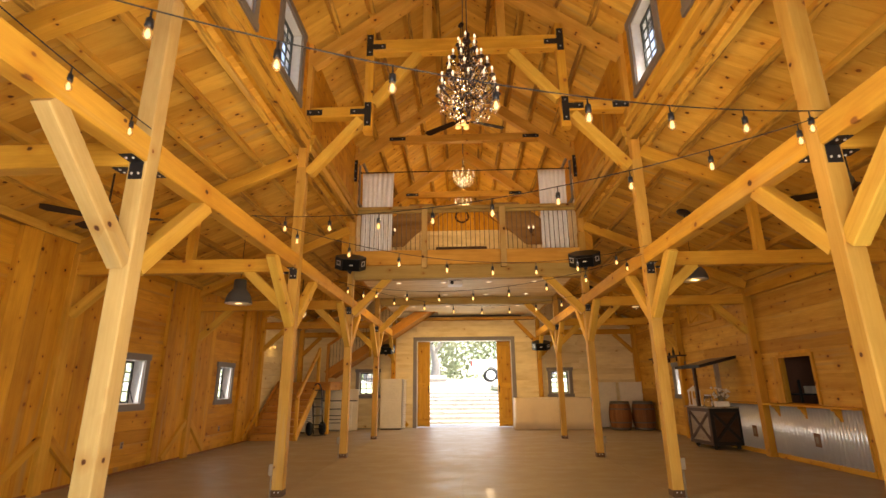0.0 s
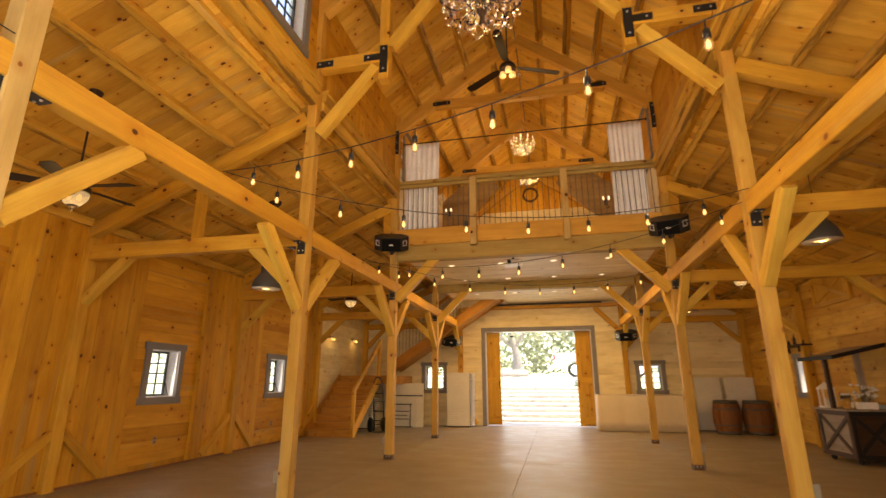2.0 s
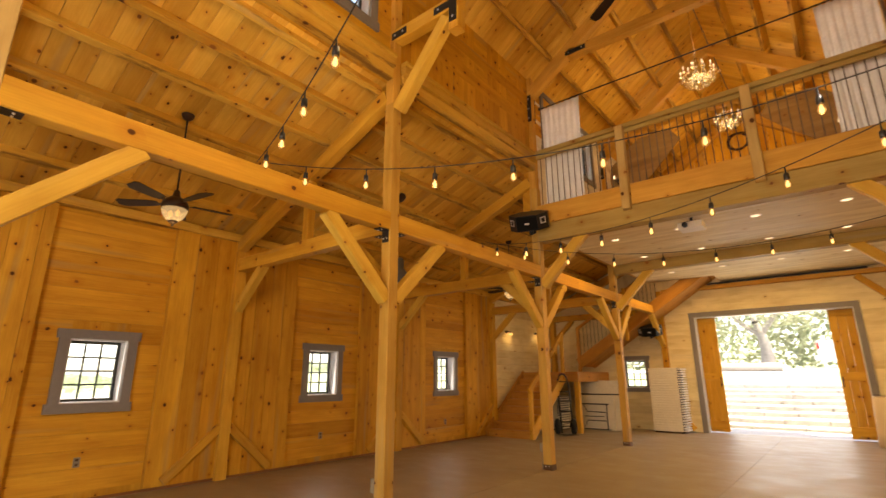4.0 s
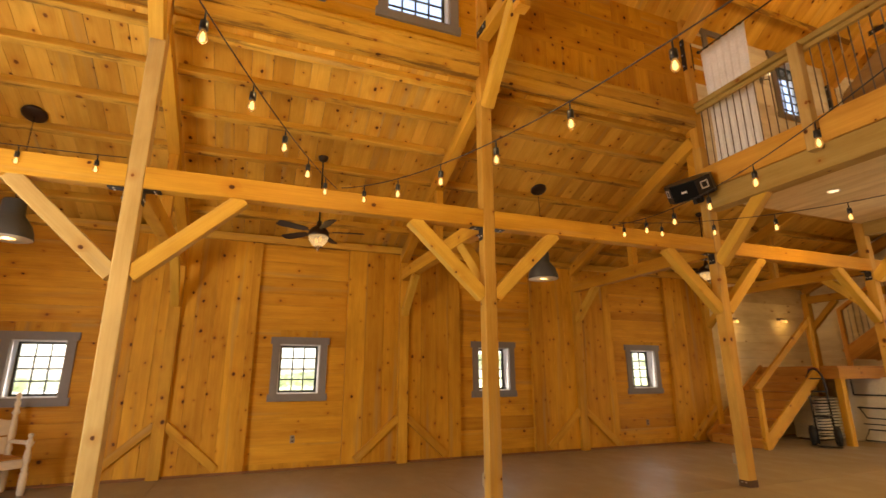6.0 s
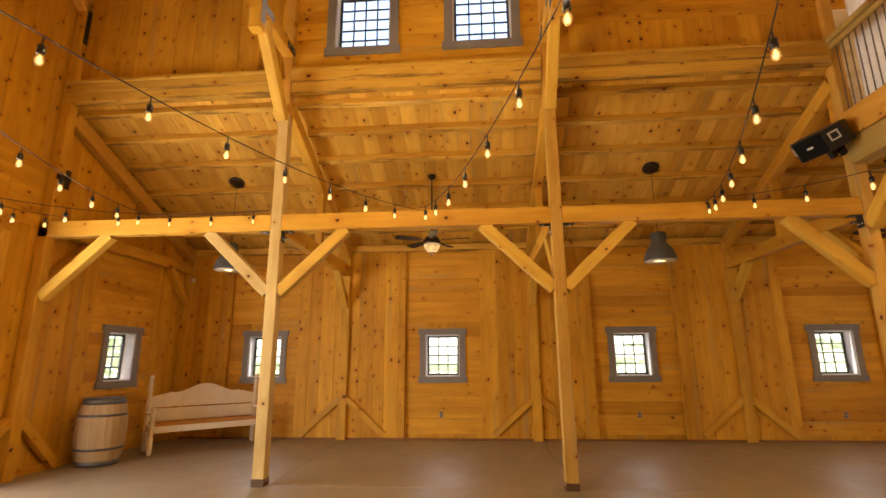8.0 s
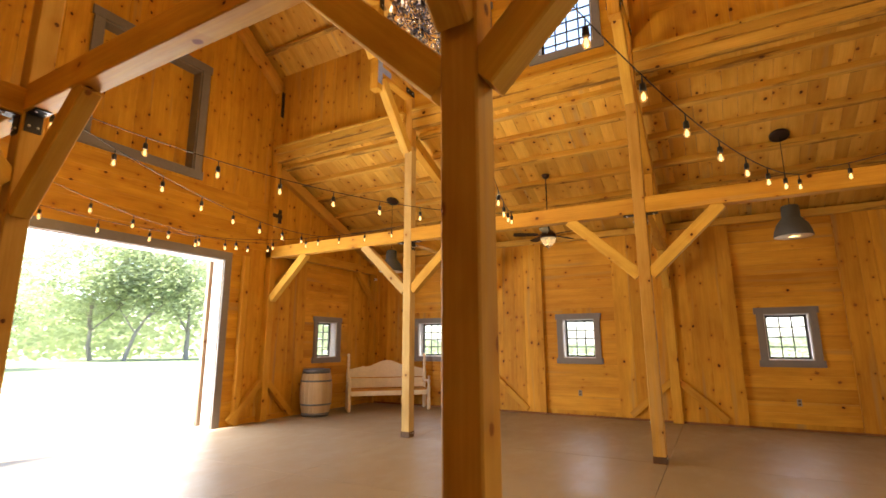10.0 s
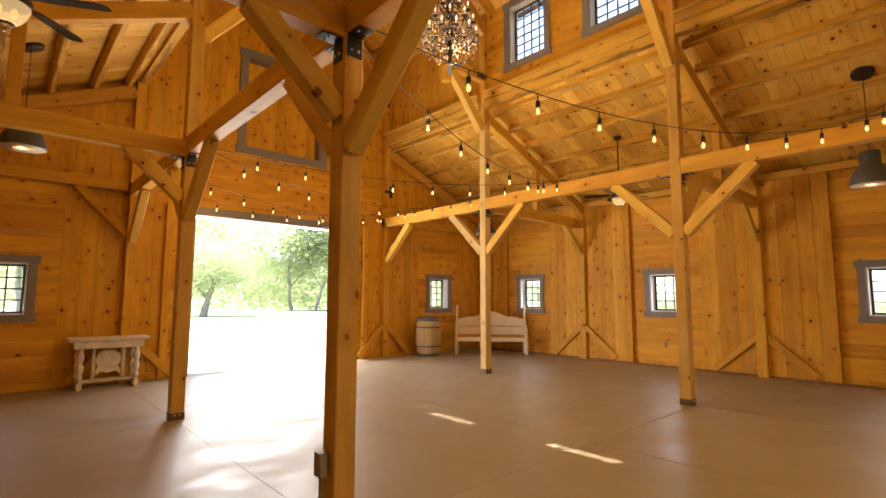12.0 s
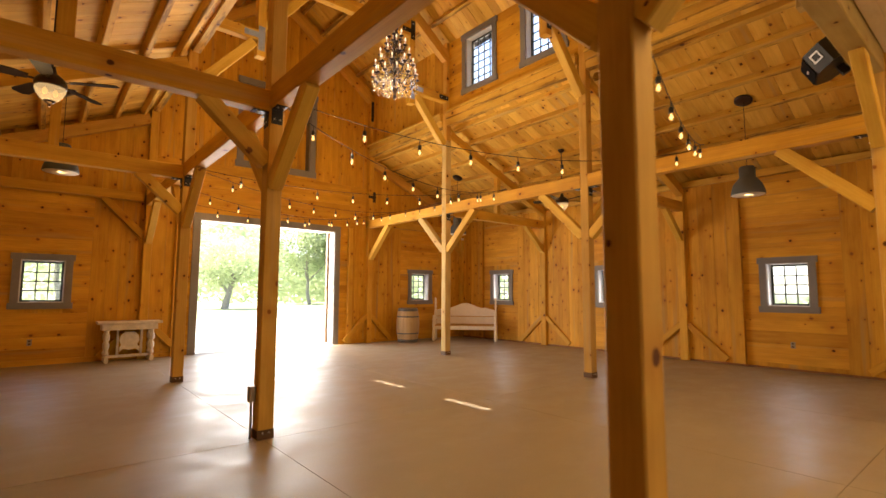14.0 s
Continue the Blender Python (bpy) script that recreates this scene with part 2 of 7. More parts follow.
BLACK = plain("black_plastic", (0.012, 0.012, 0.013), 0.38)
BRONZE = plain("oil_rubbed_bronze", (0.045, 0.026, 0.018), 0.38, 0.5)
GREYLAMP = plain("dark_grey_enamel", (0.075, 0.078, 0.078), 0.5)
WHITE = plain("white_paint", (0.80, 0.76, 0.70), 0.45)
CREAM = plain("cream_paint", (0.72, 0.62, 0.475), 0.5)
PLASTIC = plain("white_plastic", (0.72, 0.665, 0.57), 0.42)
CLOTH = plain("ivory_cloth", (0.70, 0.565, 0.39), 0.85, spot=0.05, scale=6.0)
GILT = plain("champagne_metal", (0.78, 0.70, 0.55), 0.25, 0.8)
SHOE = plain("browned_steel", (0.105, 0.055, 0.026), 0.6, 0.2)
BOLT = plain("zinc_bolt", (0.62, 0.60, 0.56), 0.35, 0.7)
SHEER = plain("white_curtain", (0.84, 0.84, 0.84), 0.8, scale=30.0)
ZINC = plain("corrugated_zinc", (0.66, 0.67, 0.69), 0.36, 0.40, spot=0.06, scale=7.0, dent=0.0)
BALUSTER = plain("brown_iron", (0.11, 0.085, 0.065), 0.5, 0.3)
RUBBER = plain("rubber", (0.02, 0.02, 0.02), 0.7)
CABLE = plain("black_cable", (0.015, 0.014, 0.013), 0.6)
CONCRETE = concrete()
GLASS = glass("window_glass")
CRYSTAL = glass("crystal", (0.97, 0.95, 0.92))


def bulb_glass(name, tint, strength):
    """Clear amber bulb glass lit from within: mostly seen through, with a faint glow of its own."""
    m, nt, bsdf = mat(name)
    clear = nt.nodes.new("ShaderNodeBsdfTransparent")
    clear.inputs[0].default_value = (1.0, 0.86, 0.62, 1)
    glowing = nt.nodes.new("ShaderNodeEmission")
    glowing.inputs[0].default_value = (*tint, 1)
    glowing.inputs[1].default_value = strength * DIMMED
    both = nt.nodes.new("ShaderNodeMixShader")
    both.inputs[0].default_value = 0.45
    link(nt, clear.outputs[0], both.inputs[1])
    link(nt, glowing.outputs[0], both.inputs[2])
    shine = nt.nodes.new("ShaderNodeMixShader")
    shine.inputs[0].default_value = 0.08
    bsdf.inputs["Roughness"].default_value = 0.05
    link(nt, both.outputs[0], shine.inputs[1])
    link(nt, bsdf.outputs[0], shine.inputs[2])
    link(nt, shine.outputs[0], nt.nodes["Material Output"].inputs["Surface"])
    return m


BULB = bulb_glass("amber_bulb_glass", (1.0, 0.46, 0.10), 0.28)
FILAMENT = glow("filament_glow", (1.0, 0.70, 0.32), 1.6)
BULB_SOFT = glow("lamp_glass_glow", (1.0, 0.62, 0.24), 0.24)
BOWL = bulb_glass("seeded_bowl_glass", (1.0, 0.68, 0.32), 0.42)
CANDLE = glow("candle_bulb_glow", (1.0, 0.80, 0.50), 0.60)
DOWN = glow("downlight_glow", (1.0, 0.80, 0.52), 0.6)
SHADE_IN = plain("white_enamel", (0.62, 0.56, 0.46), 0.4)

# ---------------------------------------------------------------- builders
RNG = random.Random(11)


class Shape:
    """Collects faces; every piece carries board space and a tone."""

    def __init__(self):
        self.v, self.f, self.g, self.t, self.smooth = [], [], [], [], []

    def add(self, verts, faces, gco=None, smooth=False):
        o = len(self.v)
        self.v += [tuple(p) for p in verts]
        self.f += [tuple(i + o for i in f) for f in faces]
        self.smooth += [smooth] * len(faces)
        shift = (RNG.uniform(0, 60), RNG.uniform(0, 60), 0)
        if gco is None:
            gco = [(p[2], p[0], p[1]) for p in verts]
        self.g += [(a + shift[0], b + shift[1], c) for a, b, c in gco]
        self.t += [RNG.random()] * len(verts)
        return self

    def bar(self, a, b, w, h, ch=0.006, up=(0, 0, 1), end=None):
        """A timber from a to b: w across, h along up, with chamfered arrises."""
        a, b = Vector(a), Vector(b)
        d = (b - a)
        ln = d.length
        d.normalize()
        up = Vector(up)
        if abs(d.dot(up)) > 0.99:
            up = Vector((0, 1, 0)) if abs(d.y) < 0.9 else Vector((1, 0, 0))
        s = d.cross(up).normalized()
        u = s.cross(d).normalized()
        w2, h2 = w / 2, h / 2
        c = min(ch, w2 * 0.6, h2 * 0.6)
        prof = [(-w2 + c, -h2), (w2 - c, -h2), (w2, -h2 + c), (w2, h2 - c), (w2 - c, h2), (-w2 + c, h2), (-w2, h2 - c), (-w2, -h2 + c)]
        vs, gs = [], []
        for k, p in ((0, a), (ln, b)):
            for x, y in prof:
                vs.append(p + s * x + u * y)
                gs.append((k, x, y))
        fs = [(i, (i + 1) % 8, (i + 1) % 8 + 8, i + 8) for i in range(8)] + [tuple(range(7, -1, -1)), tuple(range(8, 16))]
        return self.add(vs, fs, gs)

    def box(self, lo, hi, grain=None, ch=0.004):
        """An upright box; the grain runs along its longest side unless named."""
        size = [hi[i] - lo[i] for i in range(3)]
        k = "xyz".index(grain) if grain else size.index(max(size))
        mid = [(lo[i] + hi[i]) / 2 for i in range(3)]
        a, b = list(mid), list(mid)
        a[k], b[k] = lo[k], hi[k]
        if k == 2:
            return self.bar(a, b, size[0], size[1], ch, (0, 1, 0))
        return self.bar(a, b, size[1 - k], size[2], ch)

    def prism(self, poly, frame_, n0, n1, grain=1):
        """A flat polygon (u, z) in a wall's frame, from depth n0 to n1 along its normal."""
        o, u, n = frame_
        k = len(poly)
        vs, gs = [], []
        for dpt in (n0, n1):
            for a, z in poly:
                vs.append(Vector(o) + Vector(u) * a + Vector((0, 0, z)) + Vector(n) * dpt)
                gs.append((z, a, dpt) if grain else (a, z, dpt))
        fs = [tuple(range(k - 1, -1, -1)), tuple(range(k, 2 * k))] + [(i, (i + 1) % k, (i + 1) % k + k, i + k) for i in range(k)]
        if Vector(u).cross(Vector((0, 0, 1))).dot(Vector(n)) < 0:
            fs = [f[::-1] for f in fs]
        return self.add(vs, fs, gs)

    def lathe(self, prof, at=(0, 0, 0), seg=16, m=None, smooth=True):
        """Turned about z: prof is (radius, height) pairs from the bottom up."""
        vs, gs, fs = [], [], []
        for r, z in prof:
            for i in range(seg):
                t = 2 * math.pi * i / seg
                p = Vector((r * math.cos(t), r * math.sin(t), z))
                gs.append((z, r * t, 0))
                p = (m @ p) if m else p
                vs.append(p + Vector(at))
        n = len(prof)
        for j in range(n - 1):
            for i in range(seg):
                a, b = j * seg + i, j * seg + (i + 1) % seg
                fs.append((a, b, b + seg, a + seg))
        fs += [tuple(range(seg - 1, -1, -1)), tuple(range((n - 1) * seg, n * seg))]
        return self.add(vs, fs, gs, smooth)

    def tube(self, pts, r, seg=8, smooth=True):
        """A round tube along points."""
        pts = [Vector(p) for p in pts]
        vs, fs, gs = [], [], []
        ref = Vector((0, 0, 1))
        for i, p in enumerate(pts):
            d = (pts[min(i + 1, len(pts) - 1)] - pts[max(i - 1, 0)]).normalized()
            s = d.cross(ref if abs(d.z) < 0.95 else Vector((1, 0, 0))).normalized()
            u = s.cross(d)
            for k in range(seg):
                t = 2 * math.pi * k / seg
                vs.append(p + s * (r * math.cos(t)) + u * (r * math.sin(t)))
                gs.append((i * 0.1, r * t, 0))
        for i in range(len(pts) - 1):
            for k in range(seg):
                a, b = i * seg + k, i * seg + (k + 1) % seg
                fs.append((a, b, b + seg, a + seg))
        fs += [tuple(range(seg - 1, -1, -1)), tuple(range((len(pts) - 1) * seg, len(pts) * seg))]
        return self.add(vs, fs, gs, smooth)

    def ball(self, at, rx, ry=None, rz=None, seg=10, rings=6):
        ry, rz = ry or rx, rz or rx
        vs, fs = [(at[0], at[1], at[2] - rz)], []
        for j in range(1, rings):
            a = math.pi * j / rings
            for i in range(seg):
                t = 2 * math.pi * i / seg
                vs.append((at[0] + rx * math.sin(a) * math.cos(t), at[1] + ry * math.sin(a) * math.sin(t), at[2] - rz * math.cos(a)))
        vs.append((at[0], at[1], at[2] + rz))
        for i in range(seg):
            fs.append((0, 1 + (i + 1) % seg, 1 + i))
            fs.append((len(vs) - 1, 1 + (rings - 2) * seg + i, 1 + (rings - 2) * seg + (i + 1) % seg))
        for j in range(rings - 2):
            for i in range(seg):
                a, b = 1 + j * seg + i, 1 + j * seg + (i + 1) % seg
                fs.append((a, b, b + seg, a + seg))
        return self.add(vs, fs, None, True)

    def mesh(self, name, shift=(0, 0, 0)):
        me = bpy.data.meshes.new(name)
        s = Vector(shift)
        me.from_pydata([Vector(p) - s for p in self.v], [], self.f)
        g = me.attributes.new("gco", "FLOAT_VECTOR", "POINT")
        g.data.foreach_set("vector", np.array(self.g, dtype=np.float32).ravel())
        t = me.attributes.new("tint", "FLOAT", "POINT")
        t.data.foreach_set("value", np.array(self.t, dtype=np.float32))
        me.polygons.foreach_set("use_smooth", np.array(self.smooth, dtype=bool))
        me.update()
        return me


def thing(name, at, label, category, group="", kind=""):
    """A top-level thing: an Empty at its base, which its parts hang from."""
    ob = new(name)
    ob.empty_display_size = 0.1
    ob.location = at
    return tagged(ob, label, category, group, kind)


def base_of(ob):
    p = Vector((0, 0, 0))
    while ob is not None:
        p += ob.location
        ob = ob.parent
    return p


def part(name, shape, material, parent, label=""):
    """One mesh under a thing or under a part, given in world metres."""
    me = shape.mesh(name, base_of(parent))
    me.materials.append(material)
    ob = new(name, me)
    ob.parent = parent
    return tagged(ob, label)


def solid(name, shape, material, label="", category="", kind="", group="", at=(0, 0, 0)):
    """A top-level thing of a single mesh."""
    me = shape.mesh(name, at)
    me.materials.append(material)
    ob = new(name, me)
    ob.location = at
    return tagged(ob, label, category, group, kind)


# ---------------------------------------------------------------- plan
WX, EX, SY, NY = -6.27, 6.27, 0.07, 18.5       # inner faces of the outer walls
PX = 2.68                                      # the two rows of posts
BENT = (3.52, 7.22, 10.98, 14.66)              # the frames across the barn
PW = 0.15                                      # a post's side
BEAM_LO, BEAM_HI = 3.16, 3.38
LOFT_Y = 10.98
WALL_T = 0.22


def aisle_z(x):
    """Underside of the aisle roof's boards."""
    return 5.30 - 0.423 * (abs(x) - 2.70)


def nave_z(x):
    """Underside of the nave roof's boards."""
    return 7.24 + 0.74 * (2.66 - abs(x))


WEST = ((WX, 0, 0), (0, 1, 0), (1, 0, 0))
EAST = ((EX, 0, 0), (0, 1, 0), (-1, 0, 0))
SOUTH = ((0, SY, 0), (1, 0, 0), (0, 1, 0))
NORTH = ((0, NY, 0), (1, 0, 0), (0, -1, 0))
PROUD = ((WX + 0.08, 0, 0), (0, 1, 0), (1, 0, 0))
CLER_W = ((-2.72, 0, 0), (0, 1, 0), (1, 0, 0))
CLER_E = ((2.72, 0, 0), (0, 1, 0), (-1, 0, 0))


def clip_poly(poly, top):
    """Cut a (u, z) polygon, upright at both sides, by the roof line top(u)."""
    out = []
    us = sorted({p[0] for p in poly})
    lo = min(p[1] for p in poly)
    hi = max(p[1] for p in poly)
    mids = [us[0]] + ([0.0] if us[0] < 0 < us[-1] else []) + [us[-1]]
    tops = [(u, min(hi, top(u))) for u in mids]
    if max(z for _, z in tops) - lo < 0.02:
        return None
    out = [(us[0], lo), (us[-1], lo)] + [(u, max(z, lo + 0.005)) for u, z in reversed(tops)]
    return out


def backing(name, frame_, u0, u1, z0, top, holes, material, label, t0=-WALL_T, t1=0.0):
    """The wall's solid body, in strips round its openings."""
    s = Shape()
    cuts = sorted({u0, u1, *[h[0] for h in holes], *[h[1] for h in holes]} | ({0.0, -2.72, 2.72} if u0 < -5 else set()))
    for a, b in zip(cuts, cuts[1:]):
        if a < u0 or b > u1:
            continue
        spans = sorted((h[2], h[3]) for h in holes if h[0] <= a and h[1] >= b)
        z = z0 if not spans or spans[0][0] > 0.0 else spans[0][1]
        spans = [v for v in spans if v[0] > 0.0]
        e = 1e-4
        for lo, hi in spans + [(99, 99)]:
            ta, tb = top(a + e), top(b - e)
            if lo >= 90:
                s.prism([(a, z), (b, z), (b, tb), (a, ta)], frame_, t0, t1)
            elif lo > z:
                s.prism([(a, z), (b, z), (b, lo), (a, lo)], frame_, t0, t1)
            z = hi
    return solid(name, s, material, label, "wall", "structure")


def upright_boards(wall, frame_, u0, u1, z0, top, holes, material, width=(0.21, 0.33), name="board"):
    """Upright boards side by side, cut round openings, each a piece of its own."""
    u = u0
    while u < u1 - 0.02:
        w = min(RNG.uniform(*width), u1 - u)
        if u1 - (u + w) < 0.07:
            w = u1 - u
        a, b = u + 0.0024, u + w - 0.0024
        spans = sorted((h[2], h[3]) for h in holes if h[0] < b - 0.01 and h[1] > a + 0.01)
        z = z0
        d = 0.020 + RNG.uniform(-0.0025, 0.0025)
        for lo, hi in spans + [(99, 99)]:
            pl = clip_poly([(a, z), (b, min(lo, 50))], top) if lo > z + 0.01 else None
            if pl:
                s = Shape().prism(pl, frame_, 0.002, d)
                part(name, s, material, wall)
            z = hi
        u += w


def level_boards(wall, frame_, u0, u1, z0, z1, holes, material, width=(0.17, 0.28), name="board", depth=0.020, joints=False, top=None):
    """Level boards one over another, cut round openings."""
    z = z0
    while z < z1 - 0.02:
        w = min(RNG.uniform(*width), z1 - z)
        if z1 - (z + w) < 0.07:
            w = z1 - z
        a, b = z + 0.0020, z + w - 0.0020
        spans = sorted((h[0], h[1]) for h in holes if h[2] < b - 0.01 and h[3] > a + 0.01)
        runs, u = [], u0
        for lo, hi in spans + [(u1, u1)]:
            if lo > u + 0.02:
                runs.append((u, min(lo, u1)))
            u = max(u, hi)
        for r0, r1 in runs:
            cuts = [r0, r1]
            if joints and r1 - r0 > 4:
                cuts = [r0, r0 + (r1 - r0) * RNG.uniform(0.3, 0.7), r1]
            for c0, c1 in zip(cuts, cuts[1:]):
                d = depth + RNG.uniform(-0.0025, 0.0025)
                q0, q1 = c0 + 0.001, c1 - 0.001
                if top:
                    poly = [(q0, a), (q1, a), (q1, max(a + 0.004, min(b, top(q1)))), (q0, max(a + 0.004, min(b, top(q0))))]
                    if top(q0) < a and top(q1) < a:
                        continue
                else:
                    poly = [(q0, a), (q1, a), (q1, b), (q0, b)]
                part(name, Shape().prism(poly, frame_, 0.002, d, grain=0), material, wall)
        z += w

# ---------------------------------------------------------------- walls, floor and roofs
W_WIN = (1.86, 5.45, 9.07, 12.72)
PANELS = ((1.12, 2.56), (4.72, 6.20), (8.34, 9.90), (11.90, 13.48))
WIN_W, WIN_LO, WIN_HI = 0.33, 1.15, 1.95
DOOR_S = (-1.66, 1.66, 0.0, 2.99)
DOOR_N = (-1.83, 1.68, 0.0, 3.08)
S_WIN = (-4.53, 4.33)
N_WIN = (-3.63, 3.40)
HATCH = (9.38, 10.31, 1.06, 1.92)
E_DOOR = (7.62, 8.30, 0.0, 2.06)
E_WIN = (15.05,)
C_WIN = ((4.18, 5.00), (5.91, 6.76))
C_LO, C_HI = 5.92, 7.07
L_WIN = ((11.53, 12.34), (13.17, 13.98))
L_LO, L_HI = 5.96, 7.11


def hole(c):
    return (c - WIN_W, c + WIN_W, WIN_LO, WIN_HI)


def top_of(z):
    return lambda u: z


def gable(u):
    return nave_z(u) if abs(u) <= 2.72 else aisle_z(u)


AISLE_TOP = aisle_z(WX)
west_holes = [hole(c) for c in W_WIN]
wall_west = backing("wall_west", WEST, SY - WALL_T, NY + WALL_T, -0.05, top_of(AISLE_TOP), west_holes, PINE,
                    "barn side wall lined with knotty yellow pine boards")
wall_east = backing("wall_east", EAST, SY - WALL_T, NY + WALL_T, -0.05, top_of(AISLE_TOP), [(HATCH[0] - 0.04, HATCH[1] + 0.24, HATCH[2], HATCH[3] + 0.04), E_DOOR] + [hole(c) for c in E_WIN], PINE,
                    "barn side wall of level pine boards with a serving hatch")
LOFT_HATCH = (-0.88, 0.80, 4.50, 6.42)
south_holes = [DOOR_S, LOFT_HATCH] + [hole(c) for c in S_WIN]
wall_south = backing("wall_south", SOUTH, WX, EX, -0.05, gable, south_holes, PINE, "gable wall of knotty pine with a wide doorway")
north_holes = [DOOR_N] + [hole(c) for c in N_WIN]
wall_north = backing("wall_north", NORTH, WX, EX, -0.05, gable, north_holes, WHITEWASH, "end wall of whitewashed level boards with a wide doorway")
cler_holes = [(a, b, C_LO, C_HI) for a, b in C_WIN] + [(a, b, L_LO, L_HI) for a, b in L_WIN]
wall_clerestory_west = backing("wall_clerestory_west", CLER_W, SY, NY, 5.25, top_of(nave_z(2.66)), cler_holes, PINE, "raised pine wall with small-paned windows over the aisle roof", t1=-0.001)
wall_clerestory_east = backing("wall_clerestory_east", CLER_E, SY, NY, 5.25, top_of(nave_z(2.66)), cler_holes, PINE, "raised pine wall with small-paned windows over the aisle roof", t1=-0.001)

# west wall: level boards under and round each window, upright boards between
edges = [SY]
for a, b in PANELS:
    edges += [a, b]
edges += [14.62]
for i in range(0, len(edges), 2):
    upright_boards(wall_west, PROUD, edges[i], edges[i + 1], 0.02, top_of(3.66), [], PINE)
    for y in (edges[i], edges[i + 1] - 0.02):
        if SY < y < 14.5:
            part("board", Shape().box((WX + 0.003, y + 0.002, 0.02), (WX + 0.079, y + 0.018, 3.66), "z"), PINE, wall_west)
for (a, b), c in zip(PANELS, W_WIN):
    level_boards(wall_west, WEST, a, b, 0.10, 3.66, [hole(c)], PINE_PANEL)
level_boards(wall_west, WEST, 14.66, NY, 0.02, 3.75, [], WHITEWASH, (0.19, 0.21))
level_boards(wall_east, EAST, SY, NY, 1.02, 3.75, [HATCH, E_DOOR] + [hole(c) for c in E_WIN], PINE_PALE, (0.20, 0.29), joints=True)
level_boards(wall_east, EAST, SY, 7.5, 0.02, 1.02, [], PINE_PALE, (0.20, 0.29), joints=True)
level_boards(wall_east, EAST, 12.7, NY, 0.02, 1.02, [], PINE_PALE, (0.20, 0.29), joints=True)

# south gable: panels by the windows, upright boards elsewhere, level boards over the door
for s, c in zip((-1, 1), S_WIN):
    lo, hi = c - 0.72, c + 0.72
    level_boards(wall_south, SOUTH, lo, hi, 0.10, 3.30, [hole(c)], PINE_PANEL)
    for a, b in (((WX, lo), (hi, -2.1)) if s < 0 else ((2.1, lo), (hi, EX))):
        upright_boards(wall_south, SOUTH, a, b, 0.02, top_of(3.30), [], PINE)
    upright_boards(wall_south, SOUTH, *((WX, -2.72) if s < 0 else (2.72, EX)), 3.30, aisle_z, [], PINE)
level_boards(wall_south, SOUTH, -2.1, -1.8, 0.02, 3.12, [], PINE)
level_boards(wall_south, SOUTH, 1.8, 2.1, 0.02, 3.12, [], PINE)
level_boards(wall_south, SOUTH, -2.1, 2.1, 3.12, 4.30, [], PINE)
for a, b in ((-2.72, -2.1), (2.1, 2.72)):
    level_boards(wall_south, SOUTH, a, b, 3.30, 4.30, [], PINE)
upright_boards(wall_south, SOUTH, -2.72, 2.72, 4.30, nave_z, [LOFT_HATCH], PINE)

# north wall: whitewashed below, pine in the loft's gable
level_boards(wall_north, NORTH, WX, EX, 0.02, 4.02, north_holes, WHITEWASH, (0.19, 0.21), joints=True, top=gable)
upright_boards(wall_north, NORTH, -2.40, 2.40, 7.40, nave_z, [], PINE)
level_boards(wall_north, NORTH, -2.66, 2.66, 4.45, 7.40, [], WHITEWASH, (0.19, 0.21), top=gable)

# clerestory walls
for wall, fr in ((wall_clerestory_west, CLER_W), (wall_clerestory_east, CLER_E)):
    upright_boards(wall, fr, SY, BENT[0], 5.52, top_of(7.22), [], PINE, (0.24, 0.40))
    level_boards(wall, fr, BENT[0], BENT[1], 5.52, 7.22, cler_holes, PINE)
    upright_boards(wall, fr, BENT[1], BENT[2], 5.52, top_of(7.22), [], PINE, (0.24, 0.40))
    level_boards(wall, fr, BENT[2], NY, 4.45, 7.22, cler_holes, LOFT_WHITE, (0.19, 0.21))
for sx in (-1, 1):
    s = Shape().box((min(sx * 2.745, sx * 2.94), LOFT_Y, 4.40), (max(sx * 2.74, sx * 2.94), NY, 5.25))
    solid("loft_wall_west" if sx < 0 else "loft_wall_east", s, PINE, "low pine knee wall of the loft", "wall", "structure")


def trim_ring(name, parent_name, frame_, u0, u1, z0, z1, w, material, label, sill=True, ear=0.03, depth=0.035):
    """Flat casing round an opening."""
    o = Vector(frame_[0]) + Vector(frame_[1]) * ((u0 + u1) / 2) + Vector((0, 0, z0))
    t = thing(parent_name, o, label, "window" if "window" in parent_name else "door frame", kind="structure")
    pieces = {"head": [(u0 - w - ear, z1), (u1 + w + ear, z1), (u1 + w + ear, z1 + w), (u0 - w - ear, z1 + w)],
              "side_casing": [(u0 - w, z0), (u0, z0), (u0, z1), (u0 - w, z1)],
              "side_casing.": [(u1, z0), (u1 + w, z0), (u1 + w, z1), (u1, z1)]}
    if sill:
        pieces["sill"] = [(u0 - w - ear, z0 - w), (u1 + w + ear, z0 - w), (u1 + w + ear, z0), (u0 - w - ear, z0)]
    for k, p in pieces.items():
        part(k.strip("."), Shape().prism(p, frame_, 0.021, 0.021 + depth + (0.004 if k in ("head", "sill") else 0), grain=1), material, t)
    return t


